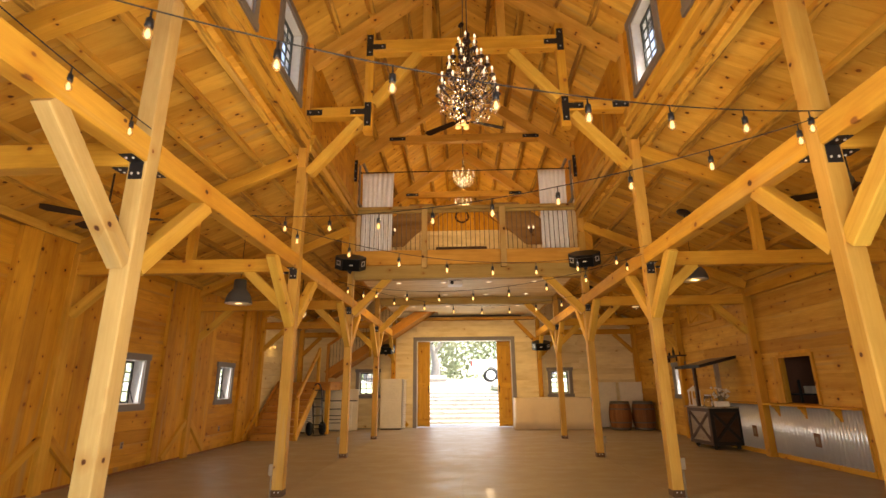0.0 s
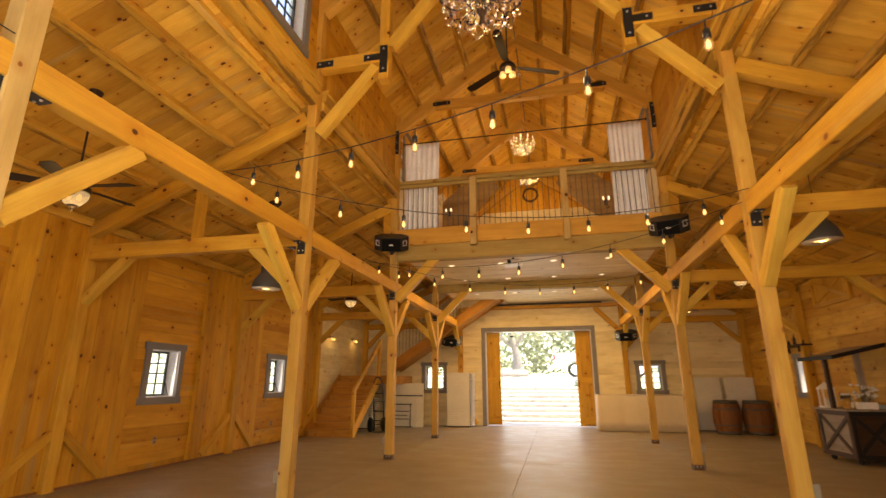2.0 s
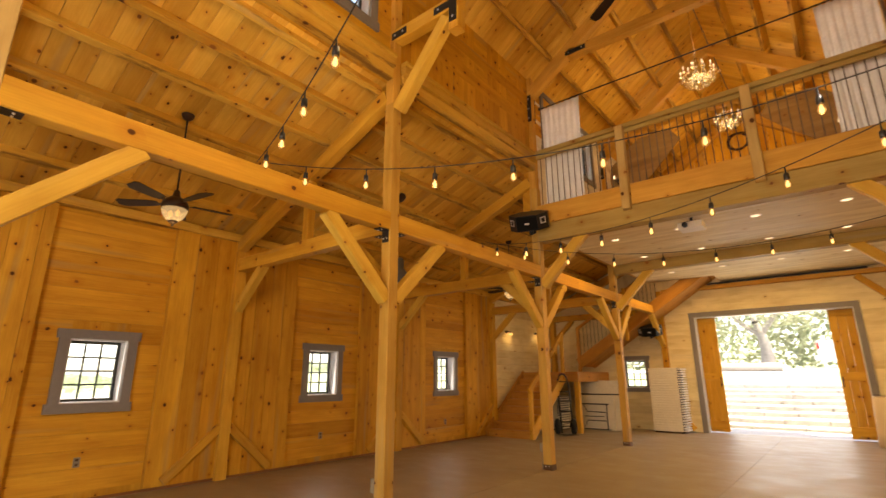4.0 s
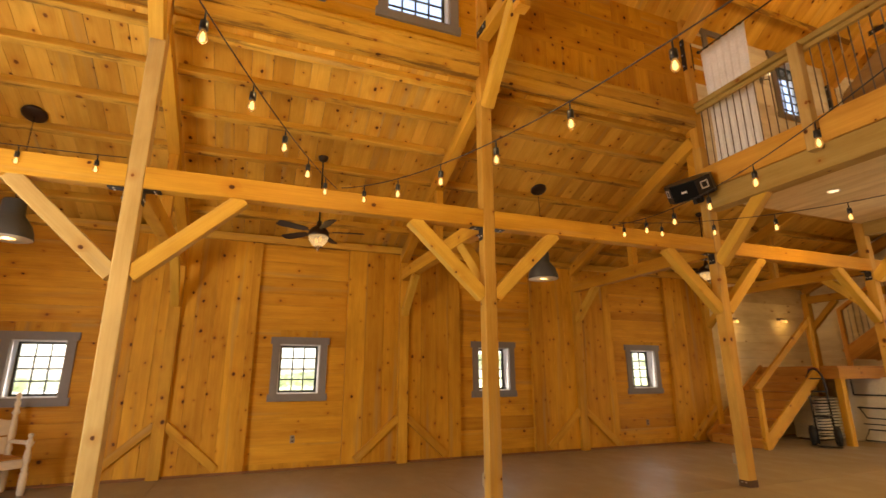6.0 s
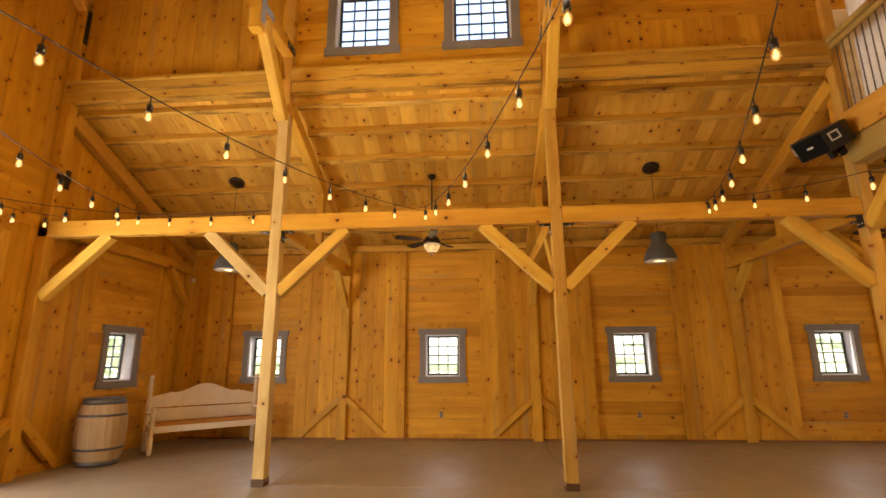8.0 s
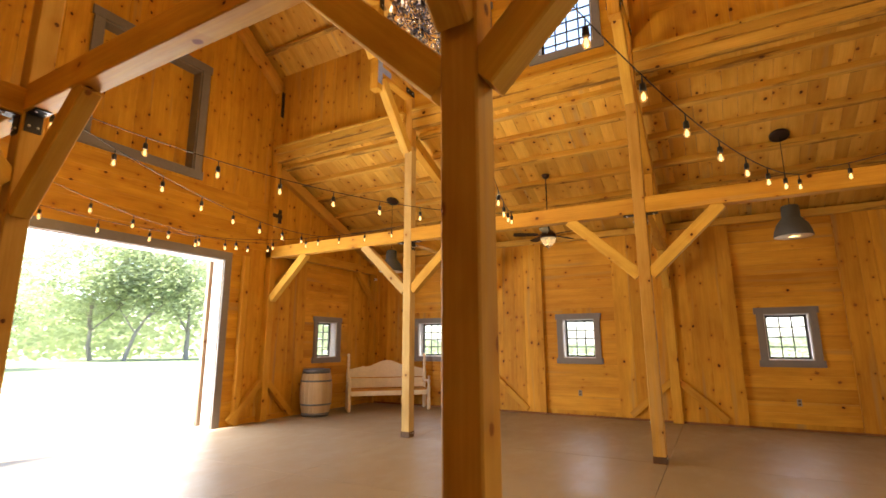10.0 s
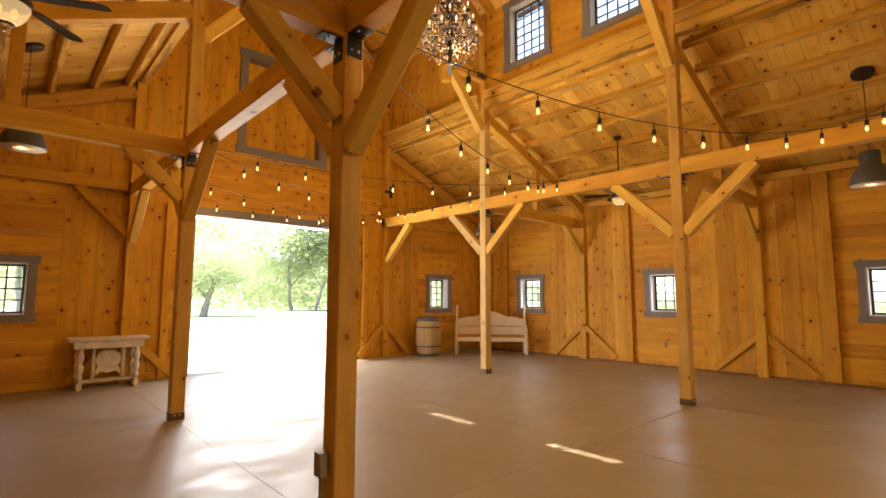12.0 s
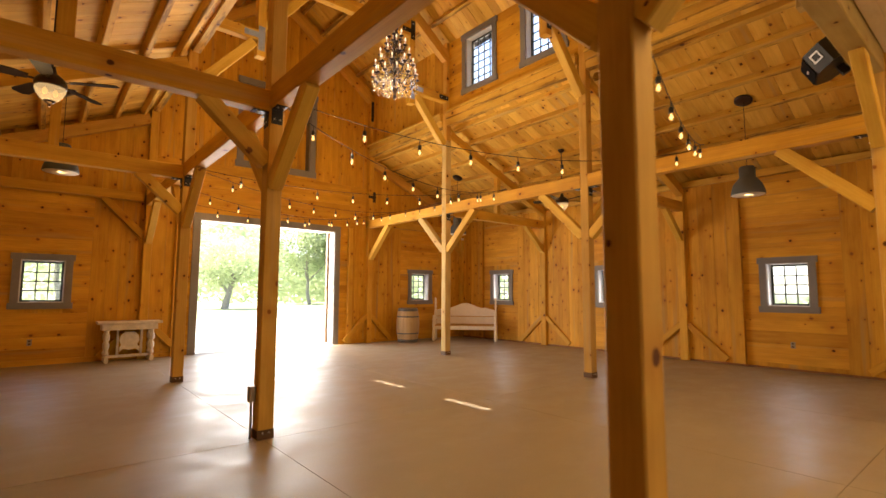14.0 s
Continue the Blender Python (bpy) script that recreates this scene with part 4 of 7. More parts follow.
# end-wall posts, girts and rakes
for y, fy, nm in ((SY + 0.11, 1, "south"), (NY - 0.11, -1, "north")):
    t = thing("timber_frame", (0, y, 0), "pine posts and rafters standing against the end wall", "timber frame")
    for sx in (-1, 1):
        top = nave_z(PX) - 0.3 if nm == "south" else 3.9
        part("wall_post", Shape().bar((sx * PX, y, 0), (sx * PX, y, top), PW, 0.15, 0.008, (0, 1, 0)), TIMBER, t)
        part("corner_post", Shape().bar((sx * 6.165, y, 0), (sx * 6.165, y, 3.5), 0.16, 0.16, 0.008, (0, 1, 0)), TIMBER, t)
        part("girt", Shape().bar((sx * 2.79, y, 3.33), (sx * 6.08, y, 3.33), 0.15, 0.18, 0.008), TIMBER, t)
        part("aisle_rafter", Shape().bar((sx * 2.76, y, aisle_z(2.76) - 0.24), (sx * 6.2, y, aisle_z(6.2) - 0.24), 0.15, 0.22, 0.008), TIMBER_WARM, t)
        part("rafter", Shape().bar((sx * 2.66, y, nave_z(2.66) - 0.38), (sx * 0.02, y, nave_z(0.02) - 0.38), 0.15, RAF, 0.008), TIMBER_WARM, t)
        part("brace", Shape().bar((sx * (PX + 0.07), y, 2.50), (sx * (PX + 0.80), y, 3.25), 0.11, 0.13, 0.006), TIMBER, t)
        part("brace", Shape().bar((sx * 6.10, y, 2.60), (sx * 5.45, y, 3.25), 0.11, 0.13, 0.006), TIMBER, t)
        if nm == "south":
            for d in (-1, 1):
                part("foot_brace", Shape().bar((sx * PX + d * 0.07, y, 0.74), (sx * PX + d * 0.72, y, 0.08), 0.10, 0.12, 0.006), TIMBER, t)
            part("stud", Shape().bar((sx * 2.10, y - 0.03, 0), (sx * 2.10, y - 0.03, 3.12), 0.12, 0.10, 0.006, (0, 1, 0)), TIMBER, t)
        else:
            if sx > 0:
                part("brace", Shape().bar((sx * 2.60, y, 3.0), (sx * 1.85, y, 3.80), 0.11, 0.14, 0.006), TIMBER, t)
            part("foot_brace", Shape().bar((sx * (PX - 0.07), y, 0.62), (sx * (PX - 0.55), y, 0.08), 0.10, 0.12, 0.006), TIMBER, t)
    if nm == "south":
        for sx in (-1, 1):
            strap(t, (sx * 2.74, 6.22, sx * 2.62, 6.80), y, "bolted black steel strap")

# loft floor, its white ceiling, and the balustrade
loft = solid("loft_floor", Shape().box((-2.74, LOFT_Y - 0.04, 4.06), (2.74, 17.40, 4.40), "x").box((-1.0, 17.40, 4.06), (2.74, NY, 4.40), "x"), TIMBER, "loft floor platform on pine beams", "floor", "structure")
s = Shape()
y = LOFT_Y + 0.1
while y < NY - 0.03:
    w = min(0.135, NY - y)
    s.box((-2.62 if y < 17.30 else -1.0, y + 0.0015, 4.02), (2.62, y + w - 0.0015, 4.045), "x", 0.003)
    y += w
solid("ceiling_loft", s, WHITEWASH, "whitewashed board ceiling below the loft with recessed lights", "ceiling", "structure")
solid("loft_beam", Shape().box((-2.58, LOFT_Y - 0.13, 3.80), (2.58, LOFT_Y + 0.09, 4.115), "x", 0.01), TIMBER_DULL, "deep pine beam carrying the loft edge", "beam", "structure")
solid("loft_beam", Shape().box((-2.58, LOFT_Y - 0.15, 4.12), (2.58, LOFT_Y - 0.05, 4.47), "x", 0.01), TIMBER_WARM, "orange pine rim board along the loft edge", "beam", "structure")
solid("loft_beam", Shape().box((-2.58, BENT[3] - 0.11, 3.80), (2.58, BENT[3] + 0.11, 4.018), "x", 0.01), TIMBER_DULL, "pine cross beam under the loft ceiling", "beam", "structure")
solid("loft_beam", Shape().box((-2.58, NY - 0.2, 3.82), (2.58, NY - 0.022, 3.93), "x", 0.01), TIMBER_WARM, "pine ledger on the end wall below the loft", "beam", "structure")
rail = thing("balustrade", (0, LOFT_Y - 0.1, 4.4), "loft balustrade with pine rails and thin dark iron balusters", "railing")
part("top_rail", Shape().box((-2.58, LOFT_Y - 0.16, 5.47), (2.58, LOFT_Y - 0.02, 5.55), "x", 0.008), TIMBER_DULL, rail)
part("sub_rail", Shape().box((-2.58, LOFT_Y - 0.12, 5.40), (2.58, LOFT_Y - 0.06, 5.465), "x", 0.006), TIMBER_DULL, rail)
for x in (-0.96, 0.85):
    part("newel", Shape().bar((x, LOFT_Y - 0.215, 4.03), (x, LOFT_Y - 0.215, 5.47), 0.13, 0.12, 0.008, (0, 1, 0)), TIMBER_PALE, rail)
x = -2.48
while x < 2.55:
    part("baluster", Shape().tube([(x, LOFT_Y - 0.09, 4.46), (x, LOFT_Y - 0.09, 5.41)], 0.0075, 6), BALUSTER, rail)
    x += 0.108

# dark planked gussets between the loft's far posts and the collar
for sx in (-1, 1):
    t = thing("gusset", (sx * 1.7, BENT[3] - 0.12, 5.62), "dark stained plank gusset under the loft roof", "gusset", "loft gussets")
    rows = ((5.62, 2.44, 1.90), (5.90, 2.44, 1.62), (6.18, 2.44, 1.32), (6.46, 2.40, 1.04), (6.74, 2.06, 0.78), (7.02, 1.70, 0.98))
    for (z0, o0, i0), (z1, o1, i1) in zip(rows, rows[1:]):
        pl = [(sx * o0, z0 + 0.001), (sx * i0, z0 + 0.001), (sx * i1, z1 - 0.001), (sx * o1, z1 - 0.001)]
        part("plank", Shape().prism(pl if sx < 0 else pl[::-1], ((0, BENT[3] - 0.125, 0), (1, 0, 0), (0, -1, 0)), 0.0, 0.028, grain=0), GUSSET, t)

# ---------------------------------------------------------------- small helpers for the things
def moved(shape, m):
    """The same shape carried by a pose."""
    shape.v = [tuple(m @ Vector(p)) for p in shape.v]
    return shape


def disc_prof(r, h):
    return [(0.001, 0), (r, 0), (r, h), (0.001, h)]


# ---------------------------------------------------------------- stairs in the north-west corner
def staircase():
    t = thing("staircase", (-5.45, 15.3, 0), "open fir staircase with a landing and thin iron balusters", "staircase")
    x0, x1, y0, rise, run = -6.14, -4.80, 14.30, 0.178, 0.235
    for k in range(9):
        y = y0 + k * run
        if k < 8:
            part("tread", Shape().box((x0 + 0.05, y - 0.02, (k + 1) * rise - 0.035), (x1 - 0.05, y + run, (k + 1) * rise), "x"), STAIR_WOOD, t)
        part("riser", Shape().box((x0 + 0.05, y, k * rise), (x1 - 0.05, y + 0.02, (k + 1) * rise - 0.036), "x"), STAIR_WOOD, t)
    top = 9 * rise
    for x in (x0 + 0.022, x1 - 0.022):
        part("stringer", Shape().bar((x, y0 - 0.05, 0.06), (x, y0 + 8 * run + 0.1, top - 0.06), 0.045, 0.27, 0.006), TIMBER if x > -5 else STAIR_WOOD, t)
    yl = y0 + 8 * run + 0.02
    xl = -4.42
    part("landing", Shape().box((x0, yl, top - 0.04), (xl, NY - 0.03, top), "x"), STAIR_WOOD, t)
    part("landing_beam", Shape().box((x0, yl + 0.02, top - 0.27), (xl, yl + 0.08, top - 0.041), "x"), STAIR_WOOD, t)
    part("landing_beam", Shape().box((xl - 0.06, yl + 0.081, top - 0.27), (xl, NY - 0.03, top - 0.041), "y"), STAIR_WOOD, t)
    part("post", Shape().bar((xl - 0.10, yl + 0.155, 0), (xl - 0.10, yl + 0.155, top - 0.041), 0.14, 0.14, 0.008, (0, 1, 0)), TIMBER, t)
    part("newel", Shape().bar((x1 - 0.02, y0 - 0.02, 0), (x1 - 0.02, y0 - 0.02, 1.16), 0.09, 0.09, 0.006, (0, 1, 0)), TIMBER, t)
    part("newel", Shape().bar((x1 - 0.02, yl - 0.05, top - 0.2), (x1 - 0.02, yl - 0.05, top + 1.05), 0.09, 0.09, 0.006, (0, 1, 0)), TIMBER, t)
    part("handrail", Shape().bar((x1 - 0.02, y0 - 0.1, 1.12), (x1 - 0.02, yl + 0.05, top + 1.04), 0.06, 0.14, 0.01), TIMBER, t)
    # upper flight along the end wall
    a, b = Vector((-4.90, 0, 1.85)), Vector((-1.20, 0, 4.255))
    n, ya, yb = 14, 17.45, 18.40
    for k in range(n):
        p = a.lerp(b, (k + 0.5) / n)
        part("tread", Shape().box((p.x - 0.13, ya + 0.03, p.z + 0.03), (p.x + 0.15, yb - 0.03, p.z + 0.065), "y"), STAIR_WOOD, t)
    for y in (ya, yb):
        part("stringer", Shape().bar((a.x, y, a.z), (b.x, y, b.z), 0.05, 0.30, 0.006), STAIR_WOOD, t)
    for k in range(5):
        w = (yb - ya - 0.06) / 5
        part("soffit_board", Shape().bar((a.x + 0.12, ya + 0.03 + (k + 0.5) * w, a.z - 0.085), (b.x - 0.02, ya + 0.03 + (k + 0.5) * w, b.z - 0.175), w - 0.003, 0.02, 0.003), STAIR_WOOD, t)
    for k in range(31):
        p = a.lerp(b, (k + 0.7) / 32)
        if p.x < -2.40:
            part("baluster", Shape().tube([(p.x, ya, p.z + 0.16), (p.x, ya, p.z + 1.0)], 0.0075, 6), BALUSTER, t)
    c = a.lerp(b, 0.62)
    part("handrail", Shape().bar((a.x, ya, a.z + 1.02), (c.x, ya, c.z + 1.02), 0.06, 0.09, 0.01), STAIR_WOOD, t)
    part("newel", Shape().bar((-3.38, ya - 0.04, 2.45), (-3.38, ya - 0.04, 3.95), 0.08, 0.08, 0.006, (0, 1, 0)), TIMBER, t)
    part("newel", Shape().bar((a.x + 0.02, ya, top - 0.1), (a.x + 0.02, ya, a.z + 1.06), 0.09, 0.09, 0.006, (0, 1, 0)), STAIR_WOOD, t)


staircase()

# ---------------------------------------------------------------- lamps and fans
def bulb_shape(at, r=0.028, h=0.085):
    return Shape().lathe([(0.010, 0), (0.020, 0.008), (r, 0.035), (r * 0.9, 0.055), (0.013, h - 0.01), (0.012, h)], (at[0], at[1], at[2]), 10)


def ceiling_fan(at, top, blades=5, reach=0.64, turn=20.0, label="dark bronze ceiling fan with a lit glass bowl", three=False):
    """Hangs from top; at is the motor's centre."""
    x, y, z = at
    t = thing("ceiling_fan", (x, y, top), label, "ceiling fan", "ceiling fans")
    part("canopy", Shape().lathe([(0.03, -0.07), (0.06, -0.05), (0.075, -0.01), (0.075, 0.0)], (x, y, top), 16), BRONZE, t)
    part("rod", Shape().tube([(x, y, top - 0.06), (x, y, z + 0.12)], 0.012), BRONZE, t)
    part("motor", Shape().lathe([(0.10, -0.075), (0.142, -0.066), (0.148, -0.03), (0.135, 0.01), (0.095, 0.055), (0.045, 0.085), (0.03, 0.16)], (x, y, z), 24), BRONZE, t)
    for k in range(blades):
        a = radians(turn + 360 * k / blades)
        m = pose(x, y, z, 0, 0, math.degrees(a)) @ pose(0, 0, 0.0, 11, 0, 0)
        s = Shape()
        pr = [(0.19, -0.045), (0.30, -0.066), (reach - 0.07, -0.078), (reach, -0.040), (reach, 0.055), (reach - 0.04, 0.078), (0.30, 0.066), (0.19, 0.045)]
        vs = [(u, v, w) for w in (-0.004, 0.004) for u, v in pr]
        s.add(vs, [tuple(range(7, -1, -1)), tuple(range(8, 16))] + [(i, (i + 1) % 8, (i + 1) % 8 + 8, i + 8) for i in range(8)], [(u, v, w) for u, v, w in vs])
        b = part("blade", moved(s, m), BLADE, t)
        part("blade_iron", moved(Shape().box((0.10, -0.018, -0.012), (0.21, 0.018, -0.005)), m), BRONZE, b)
    if three:
        for k in range(3):
            a = radians(40 + 120 * k)
            px, py = x + 0.10 * math.cos(a), y + 0.10 * math.sin(a)
            part("glass_shade", Shape().lathe([(0.02, 0.07), (0.045, 0.05), (0.055, 0.0), (0.06, -0.03)][::-1], (px, py, z - 0.14), 12), BULB_SOFT, t, "lit frosted glass shade")
    else:
        part("glass_bowl", Shape().lathe([(0.045, -0.150), (0.085, -0.115), (0.122, -0.060), (0.138, -0.010), (0.132, 0.008)], (x, y, z - 0.075), 24), BOWL, t, "clear seeded glass bowl, lit within")
        for d in (-0.045, 0.045):
            part("bulb", bulb_shape((x + d, y + d * 0.5, z - 0.155), 0.024, 0.075), BULB_SOFT, t, "glowing bulb")
        part("finial", Shape().lathe([(0.006, -0.065), (0.016, -0.052), (0.012, -0.036), (0.040, -0.020), (0.058, 0.0)], (x, y, z - 0.214), 14), BRONZE, t)
    lamp("fan_light", "POINT", (x, y, z - 0.34), 2.1 if x > 1 else 3.0 if y < 12 else 1.4, WARM, size=0.09)
    return t


def pendant(at, top, label="dark grey metal bell pendant lamp on a cord"):
    """at: middle of the shade's rim."""
    x, y, z = at
    t = thing("pendant_lamp", (x, y, top), label, "pendant lamp", "bell pendants")
    part("canopy", Shape().lathe([(0.11, -0.040), (0.135, -0.022), (0.135, 0.0)], (x, y, top - 0.012), 20, pose(0, 0, 0, 0, 22.9 if x > 0 else -22.9, 0)), BRONZE, t)
    part("cord", Shape().tube([(x, y, top - 0.03), (x, y, z + 0.46)], 0.005, 6), CABLE, t)
    out = [(0.245, 0), (0.247, 0.012), (0.235, 0.08), (0.205, 0.17), (0.15, 0.245), (0.118, 0.285), (0.116, 0.44), (0.10, 0.465), (0.02, 0.475)]
    part("shade", Shape().lathe(out, (x, y, z), 28), GREYLAMP, t)
    inn = [(0.02, 0.27), (0.10, 0.26), (0.145, 0.235), (0.198, 0.165), (0.228, 0.08), (0.240, 0.004)]
    part("lining", Shape().lathe(inn, (x, y, z - 0.006), 28), SHADE_IN, t, "white enamelled inside of the shade")
    part("bulb", bulb_shape((x, y, z + 0.03), 0.04, 0.12), BULB_SOFT, t, "glowing bulb")
    lamp("pendant_light", "POINT", (x, y, z - 0.05), (1.0 if x > 0 else 2.4) if y < 5 else (2.2 if x > 0 else 1.1) if y < 12 else 1.0, WARM, size=0.06)
    return t


for sx in (-1, 1):
    up = 0.0 if sx < 0 else 0.32
    for y in (1.95, 9.1) if sx < 0 else (1.95, 9.1, 16.4):
        pendant((-4.40 if sx < 0 else 4.22, y, 2.98 + up), aisle_z(4.40 if sx < 0 else 4.22))
    for y, a in ((5.43, 8.0), (12.85, 30.0)):
        ceiling_fan((sx * 4.42, y, 3.42 + up * 0.5), aisle_z(4.42), turn=a)
ceiling_fan((-0.04, 9.1, 6.80), nave_z(0.0) - 0.02, blades=3, reach=0.98, turn=24, label="long-bladed dark ceiling fan with three lit shades under the ridge", three=True)


def chandelier(at, top, tiers, label, strength, metal=BRONZE):
    """Tiers of candle arms: (radius, height, arms); at is the lowest point."""
    x, y, z = at
    t = thing("chandelier", (x, y, top), label, "chandelier")
    part("canopy", Shape().lathe([(0.03, -0.05), (0.07, -0.03), (0.07, 0.0)], (x, y, top), 16), metal, t)
    hi = max(h for _, h, _ in tiers)
    part("chain", Shape().tube([(x, y, z + hi + 0.16), (x, y, top - 0.04)], 0.008, 6), metal, t)
    col = [(0.01, 0.0), (0.035, 0.04), (0.02, 0.10)]
    k = 0.10
    while k < hi + 0.1:
        col += [(0.022, k + 0.02), (0.055, k + 0.09), (0.03, k + 0.15), (0.045, k + 0.20)]
        k += 0.24
    part("column", Shape().lathe(col + [(0.01, hi + 0.2)], (x, y, z), 14), metal, t, "dark turned metal stem")
    rr = random.Random(5)
    drop_shape = Shape()
    for r, h, n in tiers:
        for i in range(n):
            a = 2 * math.pi * (i + 0.3 * (n % 3)) / n
            ca, sa = math.cos(a), math.sin(a)
            pts = [(x + q * r * ca, y + q * r * sa, z + h + dz) for q, dz in ((0.08, 0.02), (0.35, -0.10), (0.65, -0.13), (0.9, -0.07), (1.0, 0.0))]
            arm = part("arm", Shape().tube(pts, 0.008, 6), metal, t)
            c = (x + r * ca, y + r * sa, z + h)
            part("drip_cup", Shape().lathe([(0.008, -0.015), (0.04, 0.0), (0.042, 0.008)], c, 10), metal, arm)
            part("candle", Shape().tube([c, (c[0], c[1], c[2] + 0.075)], 0.012, 8), CREAM, arm)
            part("flame_bulb", Shape().lathe([(0.006, 0), (0.016, 0.015), (0.012, 0.04), (0.003, 0.062)], (c[0], c[1], c[2] + 0.075), 8), CANDLE, arm)
            s = drop_shape
            for q in (1.0, 0.88, 0.72, 0.55, 0.38, 0.22):
                px, py = x + q * r * ca, y + q * r * sa
                ph = z + h - 0.02 - 0.13 * math.sin(q * math.pi)
                ln = rr.uniform(0.05, 0.11)
                s.tube([(px, py, ph), (px, py, ph - 0.03)], 0.002, 4)
                s.lathe([(0.002, 0), (0.019, ln * 0.35), (0.013, ln * 0.7), (0.002, ln)], (px, py, ph - 0.03 - ln), 6, smooth=False)
            # a swag of beads to the next arm
            a2 = 2 * math.pi * (i + 1 + 0.3 * (n % 3)) / n
            for q in range(1, 8):
                u = q / 8
                aa = a + (a2 - a) * u
                s.ball((x + 0.97 * r * math.cos(aa), y + 0.97 * r * math.sin(aa), z + h - 0.05 - 0.14 * math.sin(u * math.pi)), 0.011, seg=6, rings=4)
    tagged(part("crystal_trim", drop_shape, CRYSTAL, t, "clear cut crystal drops and bead swags"), kind="stuff")
    lamp("chandelier_light", "POINT", (x, y, z - 0.32), strength, CANDLELIGHT, size=0.25)
    return t


chandelier((0.0, 5.36, 4.57), nave_z(0.0) - 0.02, [(0.37, 0.36, 12), (0.33, 0.54, 10), (0.26, 0.73, 8), (0.18, 0.92, 6), (0.11, 1.09, 5)],
           "large tiered crystal chandelier with candle bulbs, dark metal", 60)
for y in (12.85, 16.4):
    chandelier((0.0, y, 6.98 if y < 14 else 7.56), nave_z(0.0) - 0.02, [(0.29, 0.20, 10), (0.15, 0.27, 5)], "small crystal candle chandelier over the loft, pale metal", 30, metal=GILT)

# recessed lights and a projector under the loft
for x in (-1.75, -0.6, 0.58, 1.75):
    for y in (12.4, 14.15, 16.3):
        t = thing("downlight", (x, y, 4.02), "round recessed downlight, lit, in the white ceiling", "downlight", "recessed lights")
        part("trim_ring", Shape().lathe([(0.062, -0.004), (0.085, -0.006), (0.088, 0.0), (0.062, 0.001)], (x, y, 4.02), 20), WHITE, t)
        part("lens", Shape().lathe(disc_prof(0.062, 0.003), (x, y, 4.0145), 20), DOWN, t, "glowing lens")
        if y != 14.15:
            lamp("downlight_beam", "AREA", (x, y, 4.008), 10.5, WARM, target=(x, y + 0.001, 0.0), size=0.11)
t = thing("projector", (-0.28, 11.85, 4.02), "white ceiling projector on a short mount", "projector")
part("mount", Shape().tube([(-0.28, 11.85, 4.02), (-0.28, 11.85, 3.93)], 0.025), BLACK, t)
part("plate", Shape().box((-0.42, 11.74, 3.925), (-0.14, 11.96, 3.94)), BLACK, t)
body = part("body", Shape().box((-0.46, 11.68, 3.81), (-0.10, 12.0, 3.922), ch=0.015), PLASTIC, t)
part("lens", Shape().lathe([(0.045, 0), (0.045, 0.03), (0.035, 0.035)], (-0.35, 11.68, 3.865), 16, pose(0, 0, 0, 90, 0, 0)), BLACK, body)


def sconce(y, z):
    t = thing("wall_sconce", (WX + 0.03, y, z), "small twin-headed wall light, lit, on whitewashed boards", "wall light", "stair wall lights")
    part("plate", Shape().box((WX + 0.022, y - 0.10, z - 0.03), (WX + 0.04, y + 0.10, z + 0.03)), BRONZE, t)
    for d in (-0.08, 0.08):
        arm = part("arm", Shape().tube([(WX + 0.04, y + d, z), (WX + 0.12, y + d, z + 0.01), (WX + 0.13, y + d, z - 0.02)], 0.008, 6), BRONZE, t)
        part("glass", Shape().lathe([(0.04, -0.07), (0.036, -0.03), (0.02, 0.0)], (WX + 0.13, y + d, z - 0.02), 10), BULB_SOFT, arm, "lit glass cup")
    lamp("sconce_light", "POINT", (WX + 0.22, y, z - 0.12), 0.9, WARM, size=0.05)


sconce(15.6, 2.74)
sconce(17.35, 2.80)

# ---------------------------------------------------------------- string lights
def string_lights(a, b, sag, gap, first, lit=()):
    a, b = Vector(a), Vector(b)
    t = thing("string_lights", a, "festoon of amber bulbs on a black cable slung between beams", "string lights", "festoons")
    n = 24

    def at(u):
        p = a.lerp(b, u)
        p.z -= 4 * sag * u * (1 - u)
        return p
    part("cable", Shape().tube([at(i / n) for i in range(n + 1)], 0.0042, 6), CABLE, t)
    ln = (b - a).length
    d, k = first, 0
    while d < ln - 0.1:
        p = at(d / ln)
        q = p - Vector((0, 0, 0.055))
        so = part("socket", Shape().lathe([(0.004, 0.06), (0.006, 0.0), (0.019, -0.004), (0.021, -0.05), (0.017, -0.055)][::-1], q, 10), BLACK, t)
        part("bulb", Shape().lathe([(0.003, -0.072), (0.014, -0.067), (0.024, -0.049), (0.0225, -0.032), (0.014, -0.010), (0.012, 0.0)], q - Vector((0, 0, 0.053)), 12), BULB, so, "clear amber bulb glass")
        part("filament", Shape().lathe([(0.003, -0.062), (0.012, -0.053), (0.013, -0.037), (0.008, -0.018), (0.003, -0.008)], q - Vector((0, 0, 0.053)), 8), FILAMENT, so, "glowing filament cage")
        if k in lit:
            lamp("festoon_light", "POINT", q - Vector((0, 0, 0.20)), 2.3, (1.0, 0.58, 0.22), size=0.05)
        d += gap
        k += 1
    return t


